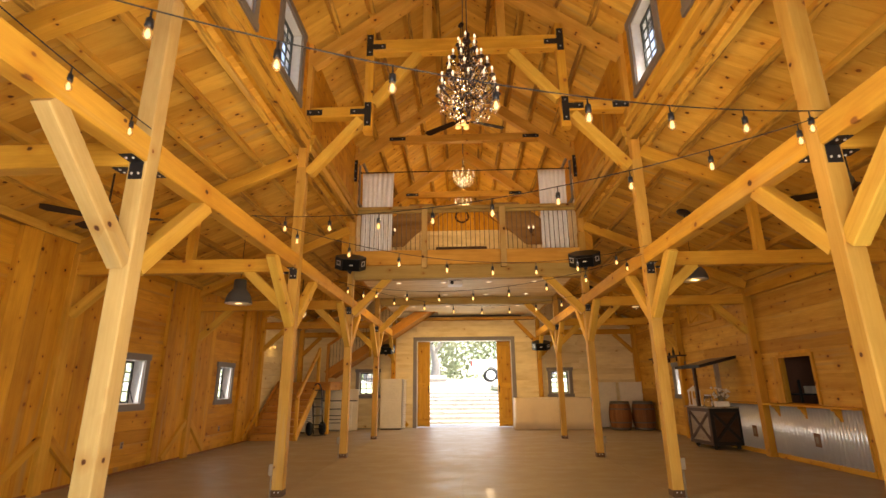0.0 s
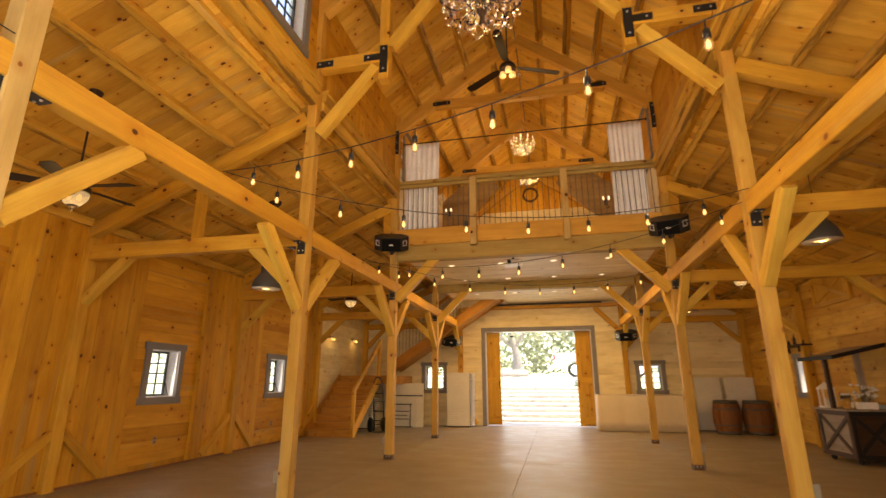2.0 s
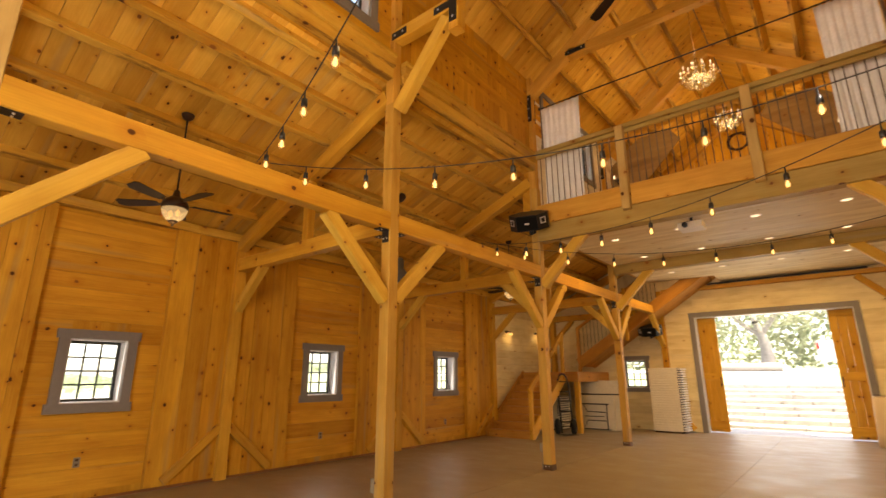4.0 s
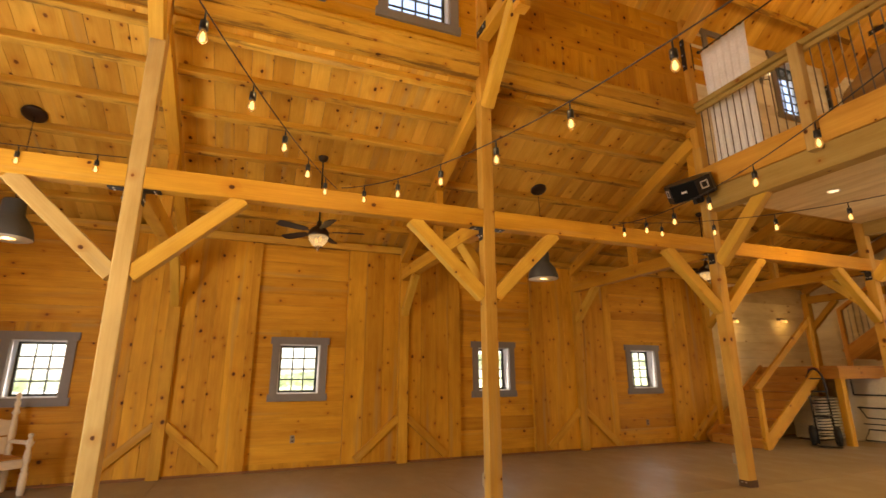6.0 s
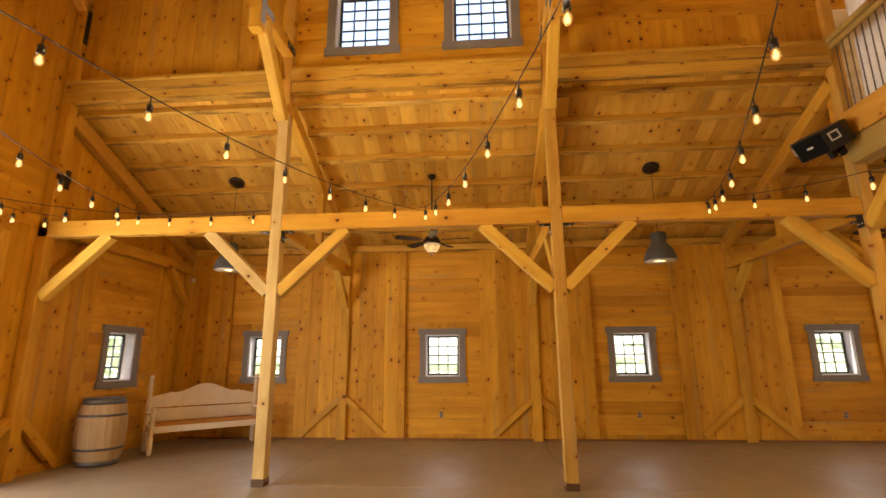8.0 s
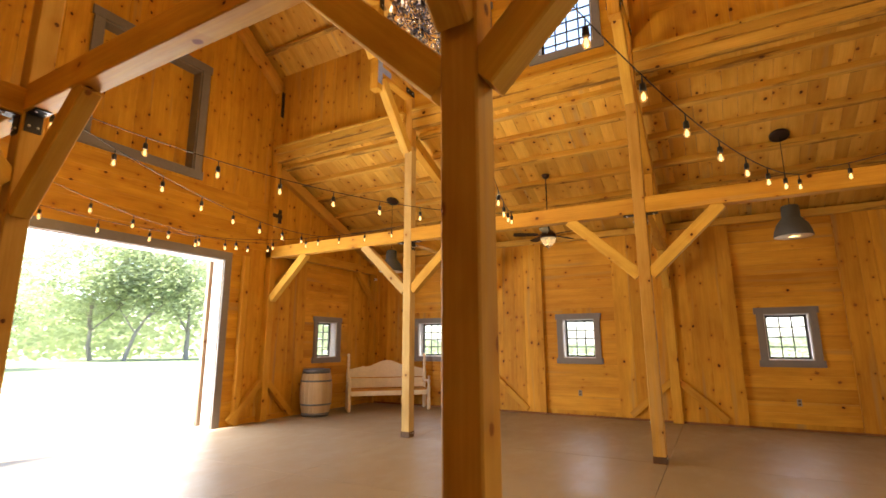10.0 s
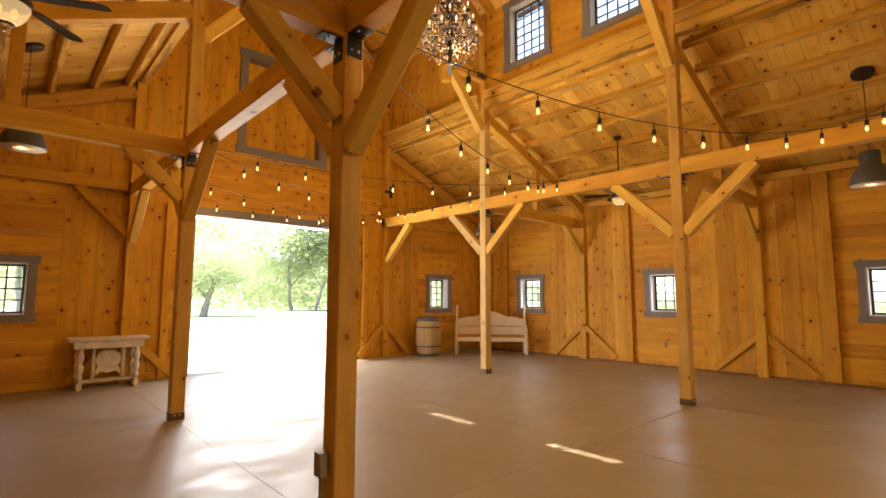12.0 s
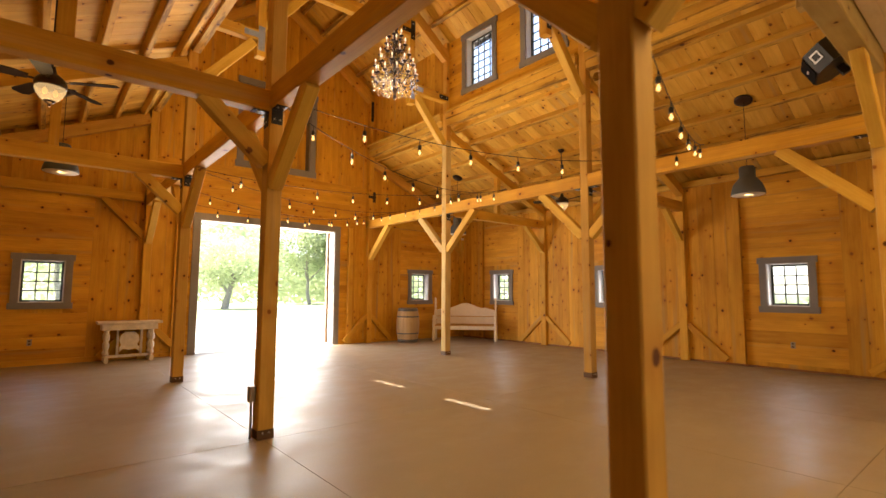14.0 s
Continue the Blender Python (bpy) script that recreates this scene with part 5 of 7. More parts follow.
IN = PX - PW / 2
string_lights((-IN, 5.393, 3.40), (IN, 3.416, 3.371), 0.255, 0.616, 0.51, (1, 4, 7))
string_lights((-IN, 5.444, 3.415), (IN, 6.992, 3.392), 0.402, 0.626, 0.517, (2, 6))
string_lights((IN, 7.22, 3.321), (-IN, 9.062, 3.389), 0.367, 0.616, 0.228, (1, 4, 7))
string_lights((-IN, 9.164, 3.438), (IN, 10.77, 3.401), 0.398, 0.61, 0.59, (2, 6))
string_lights((IN, 3.35, 3.39), (-IN, 1.715, 3.43), 0.245, 0.62, 0.15, (3, 6))
string_lights((-IN, 1.80, 3.44), (IN, 0.40, 3.40), 0.36, 0.62, 0.5, (2, 6))
string_lights((-IN, 0.40, 3.45), (IN, 1.85, 3.40), 0.30, 0.62, 0.3)
string_lights((-IN, 3.43, 3.44), (-IN, 1.74, 3.44), 0.02, 0.59, 0.23)

# ---------------------------------------------------------------- loudspeakers
GRILLE = plain("black_grille", (0.006, 0.006, 0.006), 0.85, spec=0.1)


def loudspeaker(at, yaw, pitch, label, size=1.0):
    """A black horn-shaped cabinet on a swivel bracket; it faces its own -y."""
    t = thing("loudspeaker", at, label, "loudspeaker", "loudspeakers")
    m = pose(*at) @ pose(0, 0, 0, pitch, 0, yaw) @ Matrix.Diagonal((size, size, size * 1.1, 1))
    pr = [(-0.19, -0.23), (0.19, -0.23), (0.34, -0.07), (0.34, 0.03), (0.18, 0.18), (-0.18, 0.18), (-0.34, 0.03), (-0.34, -0.07)]
    vs = [(u, v, w) for w in (-0.125, 0.125) for u, v in pr]
    fs = [tuple(range(7, -1, -1)), tuple(range(8, 16))] + [(i, (i + 1) % 8, (i + 1) % 8 + 8, i + 8) for i in range(8)]
    part("cabinet", moved(Shape().add(vs, fs), m), BLACK, t)
    part("grille", moved(Shape().box((-0.182, -0.242, -0.113), (0.182, -0.231, 0.113), ch=0.004), m), GRILLE, t)
    for d in (-1, 1):
        c = m @ pose(d * 0.265, -0.150, 0.02, 0, 0, d * 46.8)
        s = Shape()
        for lo, hi in (((-0.055, -0.012, 0.035), (0.055, -0.004, 0.052)), ((-0.055, -0.012, -0.052), (0.055, -0.004, -0.035)), ((-0.055, -0.012, -0.0345), (-0.038, -0.004, 0.0345)), ((0.038, -0.012, -0.0345), (0.055, -0.004, 0.0345))):
            s.box(lo, hi, ch=0.002)
        part("port_ring", moved(s, c), ZINC, t, "pale ring round a port")
    part("badge", moved(Shape().box((-0.04, -0.247, -0.012), (0.04, -0.2425, 0.012), ch=0.001), m), WHITE, t, "small pale maker's plate")
    br = part("bracket", moved(Shape().box((-0.03, -0.02, -0.235), (0.03, 0.06, -0.127)), m), BLACK, t)
    part("swivel", moved(Shape().tube([(0, 0.02, -0.20), (0, 0.20, -0.18)], 0.028), m), BLACK, br)
    part("wall_plate", moved(Shape().box((-0.05, 0.19, -0.27), (0.05, 0.205, -0.09)), m), BLACK, br)
    return t


loudspeaker((-2.62, 10.60, 4.14), 16, 30, "black loudspeaker on a bracket at the loft post")
loudspeaker((2.62, 10.60, 4.14), -16, 30, "black loudspeaker on a bracket at the loft post")
loudspeaker((-2.90, 17.94, 2.76), 8, 22, "black loudspeaker on a bracket against the white wall", 0.95)
loudspeaker((2.70, 17.94, 2.83), -8, 22, "black loudspeaker on a bracket against the white wall", 0.95)

# ---------------------------------------------------------------- loft: curtains, rod and wreath
def curtain(x0, x1, y, z0, z1, seed):
    rr = random.Random(seed)
    ph = rr.uniform(0, 6)
    nu, nz = 60, 10
    vs, fs = [], []
    for j in range(nz + 1):
        w = j / nz
        for i in range(nu + 1):
            u = i / nu
            amp = 0.012 + 0.012 * (1 - w)
            x = x0 + (x1 - x0) * (u + 0.02 * math.sin(3 * w + u * 4))
            vs.append((x, y + amp * math.sin(u * 42 + ph + 0.5 * math.sin(w * 4)), z0 + (z1 - z0) * w))
    k = nu + 1
    for j in range(nz):
        for i in range(nu):
            fs.append((j * k + i, j * k + i + 1, (j + 1) * k + i + 1, (j + 1) * k + i))
    s = Shape()
    s.add(vs, fs, None, True)
    t = thing("curtain", ((x0 + x1) / 2, y, z1), "long white curtain gathered on a black rod in the loft", "curtain", "loft curtains")
    ob = part("cloth", s, SHEER, t)
    md = ob.modifiers.new("thick", "SOLIDIFY")
    md.thickness = 0.003
    for i in range(7):
        part("ring", Shape().tube([(x0 + (x1 - x0) * (i + 0.5) / 7, y + 0.022 * math.cos(a), z1 + 0.02 + 0.022 * math.sin(a)) for a in np.linspace(0, 6.28, 9)], 0.003, 5), IRON, t)


curtain(-2.54, -1.76, 11.14, 4.43, 6.56, 1)
curtain(1.80, 2.46, 11.14, 4.43, 6.56, 2)
t = thing("curtain_rod", (0, 11.14, 6.58), "thin black iron curtain rod across the loft", "curtain rod")
part("rod", Shape().tube([(-2.58, 11.14, 6.585), (2.58, 11.14, 6.585)], 0.012), IRON, t)
for x in (-2.57, 2.57):
    part("socket", Shape().tube([(x - 0.01, 11.14, 6.585), (x + 0.01, 11.14, 6.585)], 0.03), IRON, t)
t = thing("wreath", (-0.05, NY - 0.05, 7.72), "dark twig wreath on the loft's end wall", "wreath")
s = Shape()
rr = random.Random(3)
for k in range(9):
    r = 0.25 + rr.uniform(-0.03, 0.03)
    ph = rr.uniform(0, 6)
    s.tube([(-0.05 + r * math.cos(a) * (1 + 0.04 * math.sin(5 * a + ph)), NY - 0.06 + 0.02 * math.sin(3 * a + ph), 7.98 + r * math.sin(a) * (1 + 0.04 * math.sin(5 * a + ph))) for a in np.linspace(0, 6.283, 30)], 0.010, 5)
part("twigs", s, DARKWOOD, t)
def candle_sconce(at, face, label):
    """Two candle arms on a small plate; face is the turn about z of its outward side, 0 for one that faces -y."""
    t = thing("wall_sconce", at, label, "wall light", "loft wall lights")
    m = pose(*at, 0, 0, face)
    part("plate", moved(Shape().box((-0.04, -0.014, -0.07), (0.04, -0.001, 0.09), ch=0.004), m), BRONZE, t)
    for d in (-0.07, 0.07):
        arm = part("arm", moved(Shape().tube([(0, -0.012, 0.0), (d * 0.8, -0.10, -0.02), (d, -0.11, 0.03)], 0.008, 6), m), BRONZE, t)
        part("flame_bulb", moved(Shape().lathe([(0.008, 0), (0.028, 0.03), (0.020, 0.08), (0.003, 0.115)], (d, -0.11, 0.04), 8), m), CANDLE, arm)


for x in (-2.24, 2.06):
    candle_sconce((x, BENT[3] - 0.155, 6.05), 0, "twin candle wall light, lit, on the loft's plank gusset")
for sx in (-1, 1):
    candle_sconce((sx * 2.695, 12.76, 6.52), 90 if sx < 0 else -90, "twin candle wall light, lit, between the loft windows")

t = thing("wall_shelf", (-0.1, NY - 0.1, 6.5), "long dark shelf on the white wall of the loft", "shelf")
part("board", Shape().box((-1.09, NY - 0.24, 6.58), (0.89, NY - 0.022, 6.67), "x", 0.006), DARKWOOD, t)
for x in (-0.8, 0.6):
    part("bracket", Shape().box((x, NY - 0.2, 6.42), (x + 0.05, NY - 0.022, 6.578)), IRON, t)

# ---------------------------------------------------------------- south end: bench, barrel, side table
def turned_post(at, h, r, label=None):
    """A spindle with bead and vase turnings and a ball finial."""
    prof = [(r * 0.7, 0), (r, 0.03), (r, h * 0.36), (r * 0.62, h * 0.38), (r * 1.02, h * 0.42), (r * 0.6, h * 0.46), (r * 0.95, h * 0.56), (r * 0.9, h * 0.66),
            (r * 0.55, h * 0.76), (r * 0.95, h * 0.79), (r * 0.5, h * 0.83), (r * 0.8, h * 0.88), (r * 0.45, h * 0.92), (r * 0.75, h * 0.955), (r * 0.5, h * 0.99), (0.004, h)]
    return Shape().lathe(prof, at, 14)


def headboard_bench():
    base = (-5.25, 1.33, 0)
    t = thing("bench", base, "cream painted bench made from an old headboard, in the corner", "bench")
    m = pose(-5.075, 1.50, 0, 0, 0, 134)          # local x runs along the bench, local y points to its back
    L = 1.78
    for x in (-L / 2, L / 2):
        part("back_post", moved(turned_post((x, 0.46, 0), 1.24, 0.045), m), CREAM, t)
        part("front_post", moved(turned_post((x, 0.0, 0), 0.74, 0.042), m), CREAM, t)
        part("arm", moved(Shape().box((x - 0.035, -0.04, 0.60), (x + 0.035, 0.44, 0.64), ch=0.01), m), CREAM, t)
        part("side_rail", moved(Shape().box((x - 0.02, 0.03, 0.33), (x + 0.02, 0.43, 0.43)), m), CREAM, t)
    s = Shape()
    n = 48
    top, bot = [], []
    for i in range(n + 1):
        u = -1 + 2 * i / n
        a = abs(u)
        z = 0.90
        if a < 0.62:
            z = 0.935 + 0.145 * 0.5 * (1 + math.cos(math.pi * a / 0.62))
        elif a < 0.70:
            z = 0.935 + 0.02 * math.sin((a - 0.62) / 0.08 * math.pi)
        else:
            z = 0.885 + 0.05 * 0.5 * (1 + math.cos(math.pi * (a - 0.70) / 0.30))
        top.append((u * (L / 2 - 0.04), z))
    poly_lo = [(x, 0.70) for x, _ in top]
    vs, fs = [], []
    for y in (0.445, 0.475):
        vs += [(x, y, z) for x, z in poly_lo] + [(x, y, z) for x, z in top]
    k = n + 1
    for i in range(n):
        fs += [(i, i + 1, k + i + 1, k + i), (2 * k + i + 1, 2 * k + i, 3 * k + i, 3 * k + i + 1), (k + i, k + i + 1, 3 * k + i + 1, 3 * k + i), (i + 1, i, 2 * k + i, 2 * k + i + 1)]
    s.add(vs, fs)
    part("crest", moved(s, m), CREAM, t, "arched crest panel")
    part("back_panel", moved(Shape().box((-L / 2 + 0.04, 0.447, 0.47), (L / 2 - 0.04, 0.473, 0.68), "x"), m), CREAM, t)
    part("apron", moved(Shape().box((-L / 2 + 0.04, -0.015, 0.33), (L / 2 - 0.04, 0.015, 0.43), "x"), m), CREAM, t)
    for k in range(4):
        part("seat_slat", moved(Shape().box((-L / 2 + 0.02, 0.02 + k * 0.105, 0.432), (L / 2 - 0.02, 0.118 + k * 0.105, 0.455), "x"), m), STAIR_WOOD, t, "brown wooden seat slat")


headboard_bench()


def barrel(at, material, label, h=0.94, r=0.30):
    t = thing("barrel", at, label, "barrel")
    n = 22

    def rad(z):
        u = 2 * z / h - 1
        return r * (1 - 0.19 * u * u)
    for k in range(n):
        a0, a1 = 2 * math.pi * k / n + 0.006, 2 * math.pi * (k + 1) / n - 0.006
        vs, fs, gs = [], [], []
        steps = 8
        for j in range(steps + 1):
            z = h * j / steps
            for a, d in ((a0, 0.0), (a1, 0.0), (a1, 0.022), (a0, 0.022)):
                q = rad(z) - d
                vs.append((at[0] + q * math.cos(a), at[1] + q * math.sin(a), at[2] + z))
                gs.append((z, q * a, d))
        for j in range(steps):
            for i in range(4):
                p, q = j * 4 + i, j * 4 + (i + 1) % 4
                fs.append((p, q, q + 4, p + 4))
        fs += [(3, 2, 1, 0), tuple(range(steps * 4, steps * 4 + 4))]
        part("stave", Shape().add(vs, fs, gs), material, t)
    for z0, z1 in ((0.0, 0.075), (0.22, 0.255), (h - 0.255, h - 0.22), (h - 0.085, h - 0.0)):
        part("hoop", Shape().lathe([(rad(z0) + 0.001, z0), (rad(z0) + 0.004, z0), (rad(z1) + 0.004, z1), (rad(z1) + 0.001, z1)], at, 28), HOOP, t, "grey steel hoop")
    part("head", Shape().lathe(disc_prof(rad(h) - 0.02, 0.02), (at[0], at[1], at[2] + h - 0.06), 24), material, t)
    return t


HOOP = plain("worn_steel_hoop", (0.13, 0.125, 0.12), 0.5, 0.7)
barrel((-3.78, 0.53, 0), OAK, "pale oak wine barrel with grey steel hoops by the wall", r=0.33)


def side_table():
    t = thing("side_table", (2.94, 0.42, 0), "cream painted side table with turned legs and a cut-out back panel", "side table")
    part("top", Shape().box((2.40, 0.16, 0.735), (3.47, 0.66, 0.785), "x", 0.012), WORN, t, "worn cream table top")
    part("apron", Shape().box((2.47, 0.22, 0.62), (3.40, 0.60, 0.733), "x"), WORN, t)
    for x in (2.56, 3.31):
        for y in (0.28, 0.54):
            prof = [(0.035, 0.13), (0.05, 0.17), (0.035, 0.20), (0.028, 0.23), (0.05, 0.29), (0.045, 0.36), (0.026, 0.40), (0.05, 0.44), (0.052, 0.52), (0.03, 0.57), (0.045, 0.62)]
            part("leg", Shape().lathe(prof, (x, y, 0), 14), WORN, t)
        part("foot", Shape().bar((x, 0.18, 0.06), (x, 0.64, 0.06), 0.07, 0.12, 0.03), WORN, t)
    part("stretcher", Shape().box((2.56, 0.38, 0.08), (3.31, 0.44, 0.13), "x"), WORN, t)
    for x in (2.72, 3.12):
        part("upright", Shape().box((x - 0.02, 0.38, 0.131), (x + 0.02, 0.42, 0.619), "z"), WORN, t)
    # shield-shaped panel between the uprights
    pts = [(-0.17, 0.18), (-0.10, 0.24), (0, 0.21), (0.10, 0.24), (0.17, 0.18), (0.17, 0.26), (0.135, 0.32), (0.17, 0.40), (0.15, 0.50), (0.08, 0.57), (-0.08, 0.57), (-0.15, 0.50), (-0.17, 0.40), (-0.135, 0.32), (-0.17, 0.26)]
    part("panel", Shape().prism([(2.92 + u, z) for u, z in pts], ((0, 0.40, 0), (1, 0, 0), (0, 1, 0)), -0.01, 0.01), WORN, t, "cut-out shield panel")


WORN = plain("worn_cream_paint", (0.66, 0.57, 0.47), 0.6, spot=0.3, scale=9.0)
side_table()

# small fittings on walls and posts
def outlet(fr, u, z, label="steel outlet plate on pine boards", off=0.024):
    o, d, n = (Vector(v) for v in fr)
    c = o + d * u + Vector((0, 0, z)) + n * off
    t = thing("outlet", c, label, "outlet", "outlets")
    part("plate", Shape().prism([(u - 0.036, z - 0.058), (u + 0.036, z - 0.058), (u + 0.036, z + 0.058), (u - 0.036, z + 0.058)], fr, off - 0.003, off + 0.006), GREYPLATE, t)
    for dz in (-0.028, 0.028):
        part("socket", Shape().prism([(u - 0.016, z + dz - 0.014), (u + 0.016, z + dz - 0.014), (u + 0.016, z + dz + 0.014), (u - 0.016, z + dz + 0.014)], fr, off + 0.0062, off + 0.009), SHOE, t)


GREYPLATE = plain("brushed_plate", (0.27, 0.225, 0.165), 0.5, 0.1)
for u in (5.42, 9.1, 12.7):
    outlet(WEST, u, 0.45)
outlet(SOUTH, 4.45, 0.42)
outlet(EAST, 11.64, 0.44, off=0.045)


def post_box(x, y, z):
    t = thing("junction_box", (x, y, z), "grey metal power box and conduit on a timber post", "junction box", "post boxes")
    part("box", Shape().box((x - 0.03, y - 0.04, z - 0.07), (x + 0.03, y + 0.04, z + 0.07), ch=0.006), GREYPLATE, t)
    part("conduit", Shape().tube([(x, y, 0.0), (x, y, z - 0.07)], 0.012), GREYPLATE, t)


for x, y, z in ((2.786, 7.19, 0.41), (-2.786, 10.95, 0.34), (2.786, 10.95, 0.34), (-2.786, 7.19, 0.34)):
    post_box(x, y, z)
t = thing("security_camera", (-6.16, 0.26, 3.12), "small white security camera on the corner post", "camera")
part("body", Shape().box((-6.13, 0.24, 3.08), (-6.06, 0.30, 3.14), ch=0.01), WHITE, t)
part("lens", Shape().lathe(disc_prof(0.018, 0.008), (-6.056, 0.27, 3.11), 10, pose(0, 0, 0, 0, 90, 0)), BLACK, t)
t = thing("beam_bracket", (-2.75, SY + 0.2, 4.03), "black iron cross-shaped tie plate on the gable wall", "bracket")
part("plate", Shape().box((-2.80, SY + 0.20, 3.90), (-2.71, SY + 0.212, 4.19)), BRONZE, t)
part("plate", Shape().box((-2.80, SY + 0.2125, 4.0), (-2.56, SY + 0.224, 4.08)), BRONZE, t)

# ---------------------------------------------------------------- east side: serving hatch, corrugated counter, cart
# the kitchen's dimness is put into this dark red-brown colour
ROOM = plain("darkened_kitchen_wall", (0.13, 0.055, 0.03), 0.7)
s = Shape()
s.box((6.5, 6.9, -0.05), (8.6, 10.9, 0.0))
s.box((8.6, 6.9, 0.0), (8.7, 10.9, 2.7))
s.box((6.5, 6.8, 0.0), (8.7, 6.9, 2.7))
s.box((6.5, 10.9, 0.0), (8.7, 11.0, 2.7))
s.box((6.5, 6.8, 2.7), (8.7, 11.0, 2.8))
solid("kitchen_room", s, ROOM, "kitchen room behind the serving hatch, its dimness put into the wall colour", "room", "structure")
t = thing("shelving", (7.1, 10.7, 0), "dark steel kitchen shelving with white boxes behind the hatch", "shelving")
for z in (0.5, 0.85, 1.20):
    part("shelf", Shape().box((6.64, 10.48, z), (7.70, 10.88, z + 0.03)), IRON, t)
for x in (6.64, 7.66):
    for y in (10.48, 10.84):
        part("upright", Shape().box((x, y, 0), (x + 0.04, y + 0.04, 1.5)), IRON, t)
for x, z, w in ((6.92, 1.231, 0.13), (7.18, 1.231, 0.24), (7.0, 0.881, 0.25)):
    t = thing("storage_box", (x, 10.6, z), "white carton on a kitchen shelf", "box", "cartons")
    part("carton", Shape().box((x, 10.53, z), (x + w, 10.78, z + 0.14), ch=0.006), PLASTIC, t)
    part("lid", Shape().box((x - 0.005, 10.525, z + 0.115), (x + w + 0.005, 10.785, z + 0.145), ch=0.004), PLASTIC, t)
tr = trim_ring("window_hatch", "window_20", EAST, HATCH[0], HATCH[1], HATCH[2], HATCH[3], 0.06, TIMBER, "serving hatch opening cased in pale pine", sill=False, ear=0.0)
part("side_board", Shape().prism([(HATCH[1] + 0.06, 1.06), (HATCH[1] + 0.26, 1.06), (HATCH[1] + 0.26, 1.95), (HATCH[1] + 0.06, 1.95)], EAST, 0.022, 0.05), TIMBER, tr)
trim_ring("door_frame", "door_4", EAST, E_DOOR[0], E_DOOR[1], 0.0, E_DOOR[3], 0.10, TIMBER, "open kitchen doorway cased in pale pine", sill=False, ear=0.0)


def corrugated(y0, y1):
    t = thing("counter_front", (6.2, (y0 + y1) / 2, 0), "corrugated zinc counter front with pine foot rail", "counter front", "counter fronts")
    vs, fs = [], []
    n = int((y1 - y0) / 0.0095)
    for i in range(n + 1):
        y = y0 + (y1 - y0) * i / n
        x = EX - 0.051 + 0.028 * math.sin(2 * math.pi * (y - y0) / 0.084)
        vs += [(x, y, 0.09), (x, y, 1.0)]
    for i in range(n):
        fs.append((2 * i, 2 * i + 2, 2 * i + 3, 2 * i + 1))
    sheet = part("zinc_sheet", Shape().add(vs, fs, None, True), ZINC, t, "corrugated zinc sheet")
    md = sheet.modifiers.new("thick", "SOLIDIFY")
    md.thickness = 0.002
    part("foot_rail", Shape().box((EX - 0.06, y0, 0.0), (EX - 0.021, y1, 0.10), "y"), TIMBER, t)
    part("end_stud", Shape().box((EX - 0.055, y0, 0.1), (EX - 0.021, y0 + 0.03, 1.0), "z"), TIMBER, t)


corrugated(8.42, 10.86)
corrugated(11.12, 12.66)
bar = thing("bar_counter", (6.1, 10, 1.0), "pine bar top on brackets over corrugated zinc", "bar top")
part("board", Shape().box((6.06, 8.42, 1.005), (6.245, 10.85, 1.045), "y", 0.008), TIMBER, bar)
part("board", Shape().box((6.10, 11.10, 1.005), (6.245, 12.68, 1.045), "y", 0.008), TIMBER, bar)
for y in (8.9, 9.75, 10.55):
    pts = [(0.0, 1.004), (0.0, 0.80), (0.04, 0.80), (0.05, 0.86), (0.09, 0.90), (0.11, 0.96), (0.16, 0.975), (0.16, 1.004)]
    part("bracket", Shape().prism([(-(EX - 0.045) + u, z) for u, z in pts], ((0, y, 0), (-1, 0, 0), (0, 1, 0)), -0.02, 0.02), TIMBER, bar)
PANEL = plain("rust_brown_panel", (0.22, 0.115, 0.06), 0.6)
for y in (9.57, 11.51):
    t = thing("power_outlet", (6.19, y, 0.44), "power outlet on a rust-brown board over corrugated zinc", "outlet", "counter outlets")
    part("panel", Shape().box((6.185, y - 0.08, 0.33), (6.216, y + 0.08, 0.56), ch=0.004), PANEL, t)
    part("socket", Shape().box((6.178, y - 0.035, 0.39), (6.1845, y + 0.035, 0.50), ch=0.003), GREYPLATE, t)
# X-braced hatch and a girt high on the east wall
t = thing("wall_hatch", (6.2, 13.2, 2.95), "small X-braced pine loft door high on the wall", "hatch")
for k in range(6):
    part("board", Shape().box((6.21, 12.50 + k * 0.24, 2.97), (6.235, 12.738 + k * 0.24, 3.62), "z"), TIMBER, t)
for a, b in (((6.195, 12.5, 3.01), (6.195, 13.94, 3.01)), ((6.195, 12.5, 3.58), (6.195, 13.94, 3.58)), ((6.195, 12.54, 3.05), (6.195, 12.54, 3.54)), ((6.195, 13.9, 3.05), (6.195, 13.9, 3.54))):
    part("frame_bar", Shape().bar(a, b, 0.024, 0.09, 0.004, (0, 0, 1) if a[1] != b[1] else (0, 1, 0)), TIMBER, t)
part("cross_bar", Shape().bar((6.190, 12.58, 3.05), (6.190, 13.86, 3.54), 0.02, 0.08), TIMBER, t)
part("cross_bar", Shape().bar((6.196, 12.58, 3.54), (6.196, 13.86, 3.05), 0.02, 0.08), TIMBER, t)
t = thing("girt", (6.16, 9.1, 3.3), "pine girt along the side wall", "girt")
for a, b in ((7.32, 10.88), (3.62, 7.12), (11.08, 12.4)):
    part("beam", Shape().box((6.12, a, 3.28), (6.248, b, 3.46), "y", 0.008), TIMBER, t)
t = thing("wall_shelf", (6.12, 15.6, 2.2), "dark wall shelf with small bottles", "shelf")
part("board", Shape().box((6.0, 14.45, 2.21), (6.248, 16.75, 2.25), "y"), DARKWOOD, t)
